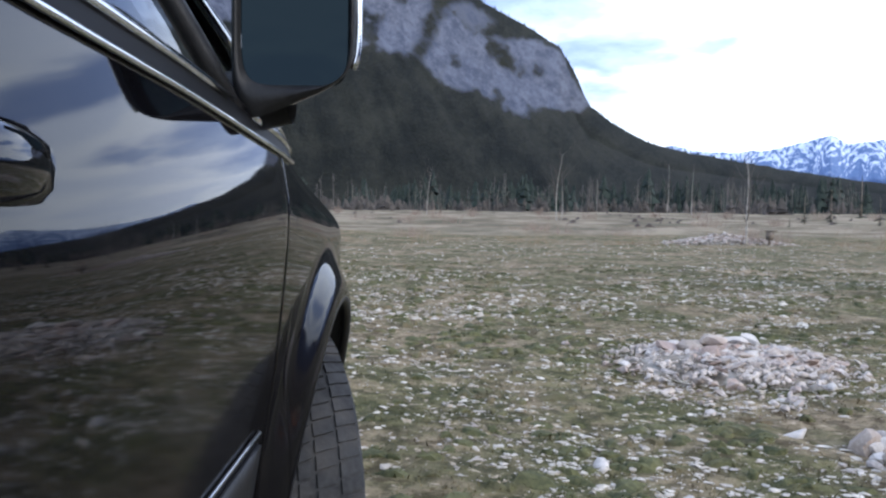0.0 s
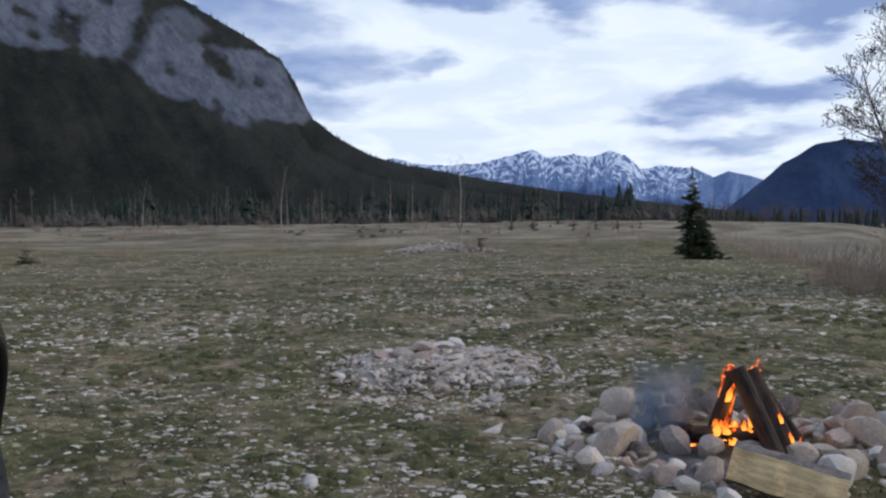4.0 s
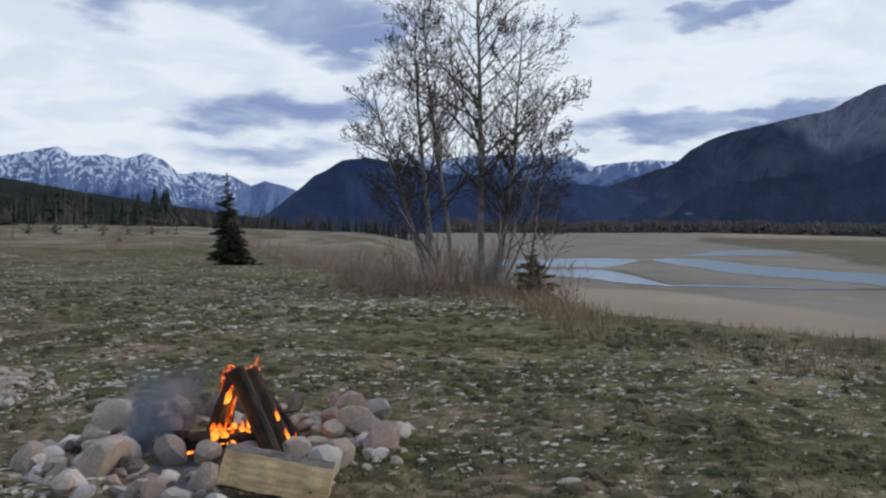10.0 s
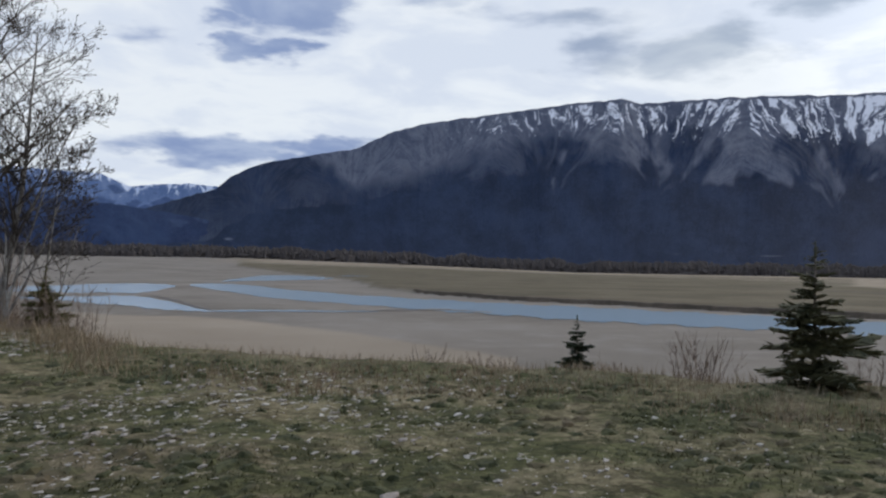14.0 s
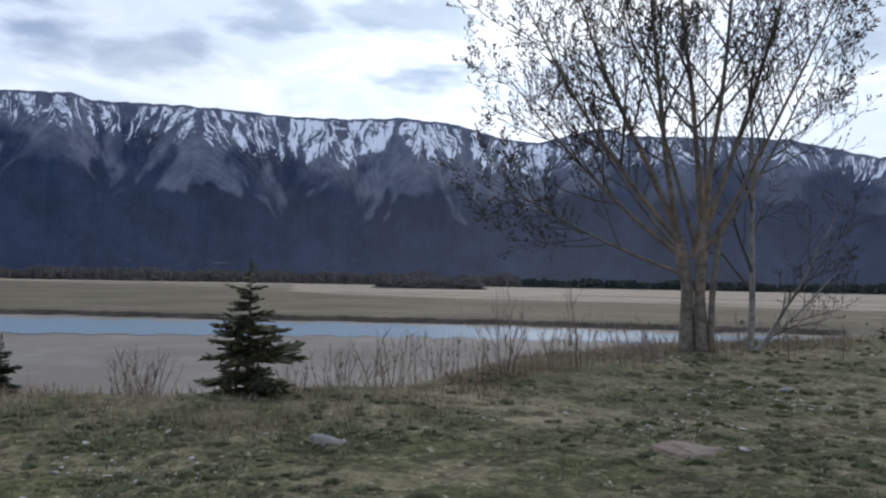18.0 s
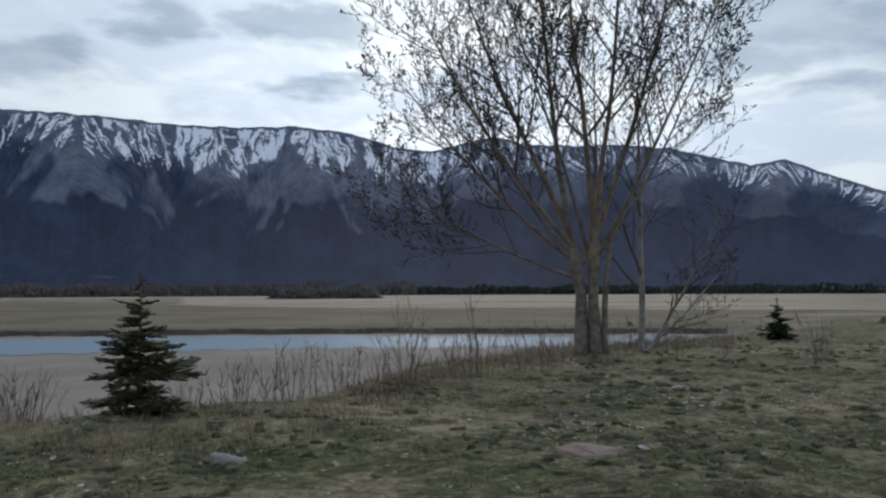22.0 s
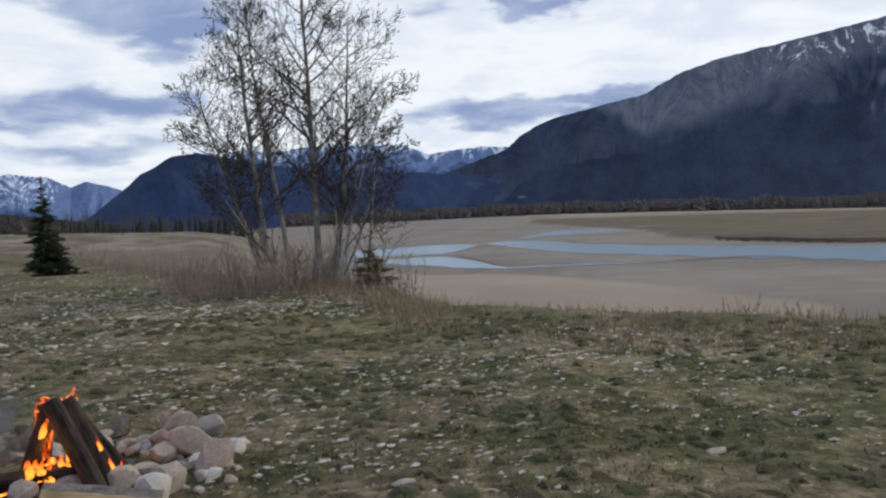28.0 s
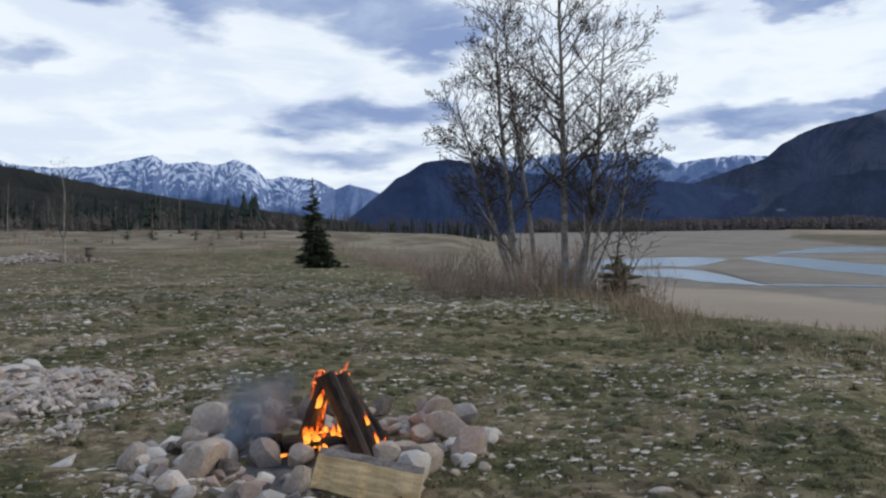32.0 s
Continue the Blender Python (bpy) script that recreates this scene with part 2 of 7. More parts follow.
def raw(name, V, F, mat, parent=None, label="", smooth=False, kind=""):
    me = bpy.data.meshes.new(name)
    me.from_pydata([tuple(v) for v in V], [], [tuple(f) for f in F])
    me.update()
    return link(name, me, mat, parent, label, smooth, kind)


def part(name, bm, mat, parent, label="", smooth=True, kind=""):
    me = bpy.data.meshes.new(name)
    bm.normal_update()
    bm.to_mesh(me)
    bm.free()
    return link(name, me, mat, parent, label, smooth, kind)


def thing(name, at, label, category, group="", turn=0.0):
    ob = new(name)
    ob.matrix_world = pose(*at, 0, 0, turn)
    return tagged(ob, label, category, group)


class Soup:
    """Collects many small pieces into one mesh."""

    def __init__(self):
        self.v, self.f, self.n = [], [], 0

    def add(self, V, F):
        V = np.asarray(V, float)
        self.v.append(V)
        k = self.n
        self.f += [tuple(i + k for i in f) for f in F]
        self.n += len(V)

    def make(self, name, mat, parent=None, label="", smooth=False, kind=""):
        return raw(name, np.concatenate(self.v).tolist(), self.f, mat, parent, label, smooth, kind)


def tube(soup, pts, radii, n=5, cap=True):
    pts = np.asarray(pts, float)
    V, F = [], []
    ref = np.array([0.31, 0.17, 0.93])
    for i, p in enumerate(pts):
        d = pts[min(i + 1, len(pts) - 1)] - pts[max(i - 1, 0)]
        d = d / (np.linalg.norm(d) + 1e-9)
        r = ref if abs(d @ ref) < 0.93 else np.array([1.0, 0, 0])
        u = np.cross(d, r)
        u /= np.linalg.norm(u)
        w = np.cross(d, u)
        for k in range(n):
            a = 2 * math.pi * k / n
            V.append(p + radii[i] * (u * math.cos(a) + w * math.sin(a)))
    for i in range(len(pts) - 1):
        for k in range(n):
            a, b = i * n + k, i * n + (k + 1) % n
            F.append((a, b, b + n, a + n))
    if cap:
        F.append(tuple(range(n))[::-1])
        F.append(tuple((len(pts) - 1) * n + k for k in range(n)))
    soup.add(V, F)


ICO_V, ICO_F = [], []


def ico():
    bm = bmesh.new()
    bmesh.ops.create_icosphere(bm, subdivisions=2, radius=1)
    V = np.array([v.co[:] for v in bm.verts])
    F = [tuple(v.index for v in f.verts) for f in bm.faces]
    bm.free()
    return V, F


ICO_V, ICO_F = ico()


def pebble_shape(rng, angular=0.5):
    """A boulder: a ball cut by random flats, then roughened."""
    V = ICO_V.copy()
    for _ in range(rng.randint(9, 14)):
        d = np.array([rng.gauss(0, 1) for _ in range(3)])
        d /= np.linalg.norm(d)
        h = rng.uniform(0.42, 0.80)
        over = V @ d - h
        V -= np.outer(np.maximum(over, 0) * angular, d)
    for i, v in enumerate(V):
        V[i] = v * (1 + 0.10 * noise.noise(Vector(v * 1.7) + Vector((rng.random() * 0.05, 5, 1))))
    return V


def turned(V, rng, tilt=20):
    return V @ np.array(Euler((radians(rng.uniform(-tilt, tilt)), radians(rng.uniform(-tilt, tilt)), rng.uniform(0, 6.28))).to_matrix()).T


def sstep(a, b, x):
    t = np.clip((x - a) / (b - a), 0, 1)
    return t * t * (3 - 2 * t)


EYE = (0.3, -0.05)


def place(az, r):
    return EYE[0] + r * math.sin(radians(az)), EYE[1] + r * math.cos(radians(az))


# ---------------------------------------------------------------- the land
EDGE_AZ = (-180, -140, -20, 8, 11, 14, 18, 22, 30, 34.5, 38, 41, 45, 52, 62, 68, 72, 76, 84, 92, 97, 101, 107, 113, 119, 125, 131, 137, 150, 180)
EDGE_R = (900, 900, 900, 500, 110, 42, 25, 18, 14.5, 11.2, 9.8, 9.3, 8.7, 8.4, 8.4, 8.7, 8.4, 7.9, 8.1, 8.2, 9.4, 11.4, 13.5, 16.5, 18.5, 22, 40, 200, 600, 900)
FARBANK_AZ = (30, 42, 43.8, 48, 51.7, 52.9, 57, 63, 70, 77, 86, 95, 105, 113, 122, 130)
FARBANK_R = (900, 800, 390, 270, 180, 132, 108, 94, 88, 82, 79, 77, 76, 76, 78, 60)


def wob(x, y, s, k=0.0):
    """Cheap smooth unevenness, about -1 to 1."""
    return (np.sin(x * s + 1.3 + k) * np.cos(y * s * 1.13 - 0.7 + k) + 0.6 * np.sin(x * s * 2.17 - y * s * 1.7 + 2 * k) + 0.4 * np.cos(x * s * 3.9 + y * s * 4.3 + k)) / 2


def land(x, y):
    """Height of the ground, and how far it is dry meadow and river sand."""
    x, y = np.asarray(x, float), np.asarray(y, float)
    dx, dy = x - EYE[0], y - EYE[1]
    r, az = np.hypot(dx, dy), np.degrees(np.arctan2(dx, dy))
    edge = np.interp(az, EDGE_AZ, EDGE_R) + 0.5 * wob(x, y, 0.35)
    left = 1 - sstep(4, 30, az) * (1 - sstep(150, 175, az))
    left = np.where(az < -150, 1.0, left)
    rise = 2.9 * sstep(28, 190, r) * left + 0.9 * sstep(60, 140, r) * (1 - left) * (1 - sstep(22, 30, az))
    near = 0.035 * wob(x, y, 0.9) + 0.018 * wob(x, y, 2.7, 1.0) + 0.014 * wob(x, y, 9.1, 0.5) * (1 - sstep(9, 16, r))
    up = rise + near * (1 - sstep(60, 200, r)) + 0.12 * wob(x, y, 0.16, 2.0) * sstep(8, 30, r) + 0.16 * wob(x, y, 0.31, 1.0) * sstep(30, 48, r) * (1 - sstep(120, 180, r))
    back = sstep(55, 110, r) * (1 - sstep(20, 28, az)) * (1 - sstep(100, 150, -az))
    k = sstep(edge, edge + 5.5, r) * (1 - back)
    farbank = sstep(0, 3.0, r - np.interp(az, FARBANK_AZ, FARBANK_R))
    # upstream the valley floor climbs towards its head
    head = np.interp(az, (16, 34, 41, 53, 67), (7.0, 7.0, 7.5, 4.5, 0.0)) * sstep(270, 620, r)
    flat = -3.0 + 0.55 * farbank + 0.012 * wob(x, y, 0.11) + head
    z = up * (1 - k) + flat * k
    sand = k * (1 - farbank)
    dry = np.clip(np.maximum(sstep(38, 62, r + 4 * wob(x, y, 0.2)) * (1 - sand), k * farbank), 0, 1)
    dry = np.maximum(dry, 0.42 * sstep(edge - 2.0, edge - 0.3, r + 0.6 * wob(x, y, 0.8)) * (1 - sand))
    dry = np.where((np.abs(az - 130) < 22) & (r < 60), dry * sstep(14, 26, r), dry)
    dry = np.maximum(dry, 0.24 * sstep(50, 78, az) * (1 - sstep(140, 170, az)) * (1 - sand))
    return z, dry, sand


def gz(x, y):
    return float(land(x, y)[0])


def build_ground():
    rad = [0.0] + list(np.geomspace(0.5, 4700, 400))
    azs = np.radians(np.arange(0, 360, 0.6))
    R, A = np.meshgrid(rad[1:], azs, indexing="ij")
    X, Y = EYE[0] + R * np.sin(A), EYE[1] + R * np.cos(A)
    Z, dry, sand = land(X, Y)
    n = len(azs)
    az = np.degrees(A)
    bank = np.interp(az, FARBANK_AZ, FARBANK_R)
    wv = 26 * wob(X, Y, 0.03) + 10 * wob(X, Y, 0.11)
    far_edge = np.interp(az, (40, 66, 73, 80, 88, 98, 125), (430, 400, 330, 270, 185, 150, 145))
    marsh = sstep(0.5, 3.0, R - bank) * (1 - sstep(far_edge - 12, far_edge + 12, R + 0.5 * wv)) * sstep(38, 44, az) * (1 - sstep(120, 128, az))
    # pale dry meadow beyond it, broken by darker strips
    bars = sstep(far_edge, far_edge + 14, R + 0.5 * wv) * (1 - sstep(540, 600, R)) * sstep(40, 46, az) * (1 - sstep(124, 136, az))
    bars = bars * np.where(az > 84, 1.0, 0.75 * sstep(430, 460, R) + 0.1) * (1 - 0.7 * sstep(0.25, 0.6, wob(R * 0.9, A * 40, 0.11)))
    # the pale sand along the foot of the near bank
    spit = np.interp(az, (30, 35.7, 39.9, 43, 47, 49.7, 52.5, 55.7, 59.5, 62.5, 65), (72, 64, 62, 59, 52, 49, 46, 42, 39, 36, 20)) + 0.8 * wob(X, Y, 0.3)
    bars = np.maximum(bars, 1.0 * sstep(0.8, -0.8, R - spit) * sstep(14, 18, R) * sand * sstep(28, 34, az) * (1 - sstep(64, 66, az)))
    V = [(EYE[0], EYE[1], gz(*EYE))] + np.stack([X, Y, Z], -1).reshape(-1, 3).tolist()
    F = [(0, 1 + (k + 1) % n, 1 + k) for k in range(n)]
    for i in range(len(rad) - 2):
        a = 1 + i * n
        F += [(a + k, a + (k + 1) % n, a + n + (k + 1) % n, a + n + k) for k in range(n)]
    m = bpy.data.materials.new("turf")
    m.use_nodes = True
    t = m.node_tree
    p = t.nodes["Principled BSDF"]
    co = t.nodes.new("ShaderNodeNewGeometry").outputs["Position"]
    dn, sn = t.nodes.new("ShaderNodeAttribute"), t.nodes.new("ShaderNodeAttribute")
    dn.attribute_name, sn.attribute_name = "dry", "sand"
    big, mid, fine, grit = noise_at(t, co, 0.40, 4), noise_at(t, co, 1.7, 5, 0.62, 0.3), noise_at(t, co, 11, 5, 0.68, 0.3), noise_at(t, co, 55, 3, 0.6)
    green = mixc(t, ramp(t, fine, 0.34, 0.66), (0.058, 0.063, 0.029), (0.168, 0.164, 0.082))
    brown = mixc(t, ramp(t, fine, 0.34, 0.66), (0.125, 0.105, 0.065), (0.31, 0.262, 0.175))
    turf = mixc(t, ramp(t, mth(t, "ADD", mth(t, "MULTIPLY", mid, 0.65), mth(t, "MULTIPLY", big, 0.35)), 0.42, 0.58), green, brown)
    earth = mixc(t, ramp(t, grit, 0.35, 0.65), (0.29, 0.23, 0.155), (0.54, 0.455, 0.335))
    bare = mth(t, "MULTIPLY", ramp(t, mth(t, "ADD", mth(t, "MULTIPLY", big, 0.5), mth(t, "MULTIPLY", noise_at(t, co, 2.9, 5, 0.65), 0.5)), 0.53, 0.63), 0.62)
    turf = mixc(t, bare, turf, earth)
    clod = noise_at(t, co, 3.6, 6, 0.70, 0.6)
    turf = mixc(t, mth(t, "MULTIPLY", ramp(t, clod, 0.52, 0.60), 0.85), turf, mixc(t, ramp(t, big, 0.4, 0.6), (0.046, 0.050, 0.020), (0.072, 0.054, 0.032)))
    tone = noise_at(t, co, 0.95, 5, 0.6, 0.5)
    turf = mixc(t, mth(t, "MULTIPLY", ramp(t, tone, 0.50, 0.60), 0.62), turf, mixc(t, ramp(t, fine, 0.36, 0.64), (0.026, 0.032, 0.013), (0.105, 0.108, 0.046)))
    turf = mixc(t, mth(t, "MULTIPLY", ramp(t, tone, 0.44, 0.36), 0.60), turf, mixc(t, ramp(t, fine, 0.36, 0.64), (0.12, 0.098, 0.060), (0.32, 0.27, 0.185)))
    pale = noise_at(t, co, 16, 4, 0.62, 0.6)
    turf = mixc(t, mth(t, "MULTIPLY", ramp(t, pale, 0.60, 0.66), mth(t, "ADD", mth(t, "MULTIPLY", ramp(t, clod, 0.58, 0.44), 0.55), 0.25)), turf, (0.52, 0.455, 0.355))
    sx = t.nodes.new("ShaderNodeSeparateXYZ")
    t.links.new(co, sx.inputs[0])
    fresh = ramp(t, mth(t, "ADD", sx.outputs[0], mth(t, "MULTIPLY", mth(t, "SUBTRACT", big, 0.5), 6.0)), 1.5, 4.5)      # the grass is fresher towards the bank
    turf = mixc(t, fresh, tint(t, turf, (0.94, 0.87, 0.81)), tint(t, turf, (0.90, 0.89, 0.74)))
    straw = mixc(t, ramp(t, noise_at(t, co, 0.14, 6, 0.66), 0.40, 0.60), (0.135, 0.108, 0.068), (0.29, 0.24, 0.165))
    straw = mixc(t, mth(t, "MULTIPLY", ramp(t, noise_at(t, co, 0.05, 6, 0.68, 0.5), 0.50, 0.60), 0.65), straw, mixc(t, ramp(t, mid, 0.4, 0.6), (0.082, 0.080, 0.045), (0.12, 0.098, 0.062)))
    silt = mixc(t, ramp(t, noise_at(t, co, 0.05, 5, 0.6), 0.35, 0.65), (0.215, 0.185, 0.148), (0.285, 0.248, 0.203))
    silt = mixc(t, mth(t, "MULTIPLY", ramp(t, noise_at(t, co, 0.4, 5, 0.6), 0.5, 0.7), 0.3), silt, (0.36, 0.325, 0.285))
    col = mixc(t, ramp(t, mth(t, "ADD", dn.outputs["Fac"], mth(t, "MULTIPLY", mth(t, "SUBTRACT", mid, 0.5), 0.5)), 0.3, 0.8), turf, straw)
    col = mixc(t, sn.outputs["Fac"], col, silt)
    mn = t.nodes.new("ShaderNodeAttribute")
    mn.attribute_name = "marsh"
    reed = mixc(t, ramp(t, noise_at(t, co, 0.06, 5, 0.6), 0.35, 0.65), (0.105, 0.088, 0.050), (0.165, 0.135, 0.085))
    col = mixc(t, mth(t, "MULTIPLY", mn.outputs["Fac"], 0.85), col, reed)
    pn = t.nodes.new("ShaderNodeAttribute")
    pn.attribute_name = "pale"
    col = mixc(t, mth(t, "MULTIPLY", pn.outputs["Fac"], 0.8), col, mixc(t, ramp(t, noise_at(t, co, 0.02, 5, 0.6), 0.35, 0.65), (0.33, 0.265, 0.19), (0.46, 0.375, 0.275)))
    t.links.new(col, p.inputs["Base Color"])
    p.inputs["Roughness"].default_value = 0.95
    p.inputs["Specular IOR Level"].default_value = 0.15
    bn = nd(t, "ShaderNodeBump", Strength=0.7, Distance=0.03)
    t.links.new(mth(t, "ADD", fine, mth(t, "MULTIPLY", mid, 0.6)), bn.inputs["Height"])
    t.links.new(bn.outputs[0], p.inputs["Normal"])
    MATS["turf"] = m
    ob = raw("ground", V, F, m, smooth=True)
    me = ob.data
    for nm, arr in (("dry", dry), ("sand", sand), ("marsh", marsh), ("pale", bars)):
        at = me.attributes.new(nm, "FLOAT", "POINT")
        at.data.foreach_set("value", np.concatenate([[0.0], arr.reshape(-1)]))
    tagged(ob, "stony short turf with dry meadow, river bank and silt flats", "ground", kind="structure")


build_ground()

# ---------------------------------------------------------------- the river
M_water = bpy.data.materials.new("glacial_water")
M_water.use_nodes = True
t = M_water.node_tree
p = t.nodes["Principled BSDF"]
p.inputs["Base Color"].default_value = (0.42, 0.53, 0.60, 1)
p.inputs["Roughness"].default_value = 0.16
p.inputs["Specular IOR Level"].default_value = 0.12
co = t.nodes.new("ShaderNodeNewGeometry").outputs["Position"]
bn = nd(t, "ShaderNodeBump", Strength=0.25, Distance=0.05)
t.links.new(noise_at(t, co, 1.2, 4), bn.inputs["Height"])
t.links.new(bn.outputs[0], p.inputs["Normal"])
M_bar = material("wet_silt", (0.15, 0.13, 0.112), (0.23, 0.205, 0.18), 0.3, 0.8, 3, 0.0, coords="Position")


def reach(name, spans, z, mat, label, category, seed=0):
    """A flat sheet between a near and a far shore, given round the eye: bearing, near and far distance."""
    sp = np.asarray(spans, float)
    az = np.linspace(sp[0, 0], sp[-1, 0], 14 * len(sp))
    near, far = np.interp(az, sp[:, 0], sp[:, 1]), np.interp(az, sp[:, 0], sp[:, 2])
    for _ in range(10):
        near[1:-1], far[1:-1] = (near[:-2] + 2 * near[1:-1] + near[2:]) / 4, (far[:-2] + 2 * far[1:-1] + far[2:]) / 4
    w = np.clip((far - near) / 12, 0, 1)
    near = near + w * (0.9 * np.sin(az * 1.9 + seed) + 0.6 * np.sin(az * 4.7 + 2 * seed))
    far = far + w * (1.2 * np.sin(az * 1.5 + 2 + seed) + 0.7 * np.sin(az * 5.3 + seed))
    m = len(az)
    V = [(*place(a, q), z) for a, q in zip(az, near)] + [(*place(a, q), z) for a, q in zip(az, far)]
    return tagged(raw(name, V, [(i, i + 1, m + i + 1, m + i) for i in range(m - 1)], mat), label, category, kind="structure")


reach("water", ((40.3, 138, 146), (41.6, 122, 156), (43.4, 106, 152), (46, 91, 126), (50, 83, 108), (53.3, 77, 100), (57, 71, 93.5), (61, 67.5, 88), (66.6, 62, 83.5), (71.8, 60.5, 80), (76.6, 59, 77), (85, 58.5, 75), (97, 58, 73), (109, 58, 70.5), (117, 57, 71.5), (122, 59, 72.5), (125.5, 65, 68)),
      -2.97, M_water, "pale blue-green glacial river winding over silt flats", "river", 1)
reach("water", ((27, 118, 122), (31, 108, 132), (34.4, 106, 143), (37, 105, 151), (38.2, 112, 147), (39.4, 133, 138)), -2.965, M_water, "broad shallow pool on the silt flats", "river", 4)
reach("water", ((30, 92, 95), (33, 84, 96), (35.5, 78, 97), (37.6, 73, 95), (39.2, 68.5, 83), (40.2, 68, 74), (41.5, 67.4, 69)), -2.963, M_water, "shallow side channel of the river", "river", 2)
reach("water", ((41.2, 66.8, 68.6), (45.4, 67.5, 69.8), (49.3, 67.2, 69.0), (53, 68.4, 69.2)), -2.964, M_water, "thin rivulet across the silt flats", "river", 3)
reach("water", ((42.3, 168, 172), (43.5, 172, 205), (45, 180, 250), (47, 186, 262), (49, 200, 250), (50.6, 222, 236)), -2.962, M_water, "narrow far braid of the river", "river", 6)
reach("water", ((50.2, 222, 232), (51.3, 224, 236), (52.3, 226, 231)), -2.40, M_water, "small far pool of the river", "river", 8)
reach("sandbar", ((38.0, 97, 98.5), (39.6, 84, 87), (40.6, 74.5, 77), (41.8, 69.2, 70)), -2.958, M_bar, "damp dark silt edge of a channel", "sandbar", 5)
reach("sandbar", ((52.8, 69.6, 70.3), (55, 70.2, 72.2), (57.5, 72.3, 74.6), (61, 69.2, 70.4)), -2.956, M_bar, "damp dark silt bar beside the water", "sandbar", 2)


M_peat = material("peaty_cut_bank", (0.065, 0.052, 0.036), (0.13, 0.10, 0.070), 0.25, 0.95, 2.5, 0.2, coords="Position")
V, F = [], []
for k, a in enumerate(np.arange(55.5, 121, 0.35)):
    q = float(np.interp(a, FARBANK_AZ, FARBANK_R)) + 0.25 * math.sin(a * 1.1) + 0.12 * math.sin(a * 5.7)
    lip = 0.03 * math.sin(a * 1.3) + 0.03 * math.sin(a * 4.1)
    V += [(*place(a, q - 0.4), -3.02), (*place(a, q + 0.35), -2.52 + lip), (*place(a, q + 1.0), -2.48 + lip), (*place(a, q + 2.6), -2.70)]
    if k:
        F += [(4 * k - 4 + j, 4 * k - 3 + j, 4 * k + 1 + j, 4 * k + j) for j in range(3)]
tagged(raw("cut_bank", V, F, M_peat), "dark peaty cut bank along the marsh", "river bank", kind="structure")


for k, spans in enumerate((((78, 164, 167), (86, 150, 155), (93, 139, 140)), ((87, 212, 217), (95, 192, 200), (104, 184, 186)), ((97, 162, 165), (106, 150, 156), (114, 147, 148)), ((104, 236, 246), (112, 216, 229), (119, 206, 208)), ((66, 300, 306), (74, 270, 280), (82, 262, 264)))):
    reach("mud_channel", spans, -2.41, M_peat, "dark narrow channel in the pale river meadow", "channel", 11 + k)


# ---------------------------------------------------------------- mountains
def lattice(ix, iy, seed):
    h = np.sin(ix * 127.1 + iy * 311.7 + seed * 74.7) * 43758.5453
    a = 6.28318 * (h - np.floor(h))
    return np.cos(a), np.sin(a)


def gnoise(x, y, seed):
    """Gradient noise on arrays, about -0.7 to 0.7."""
    ix, iy = np.floor(x), np.floor(y)
    fx, fy = x - ix, y - iy
    u, v = fx * fx * fx * (fx * (fx * 6 - 15) + 10), fy * fy * fy * (fy * (fy * 6 - 15) + 10)
    out = 0
    for dx, wx in ((0, 1 - u), (1, u)):
        for dy, wy in ((0, 1 - v), (1, v)):
            gx, gy = lattice(ix + dx, iy + dy, seed)
            out = out + wx * wy * (gx * (fx - dx) + gy * (fy - dy))
    return out


def fbm(az, s, seed, fa, fs, octs=4):
    out, amp, tot = np.zeros_like(np.asarray(az, float)), 1.0, 0.0
    for o in range(octs):
        k = 2 ** o
        out = out + amp * gnoise(az * fa * k + 3.1 * o, s * fs * k + 1.7 * o, seed + 7.3 * o)
        tot += amp
        amp *= 0.5
    return 1.5 * out / tot


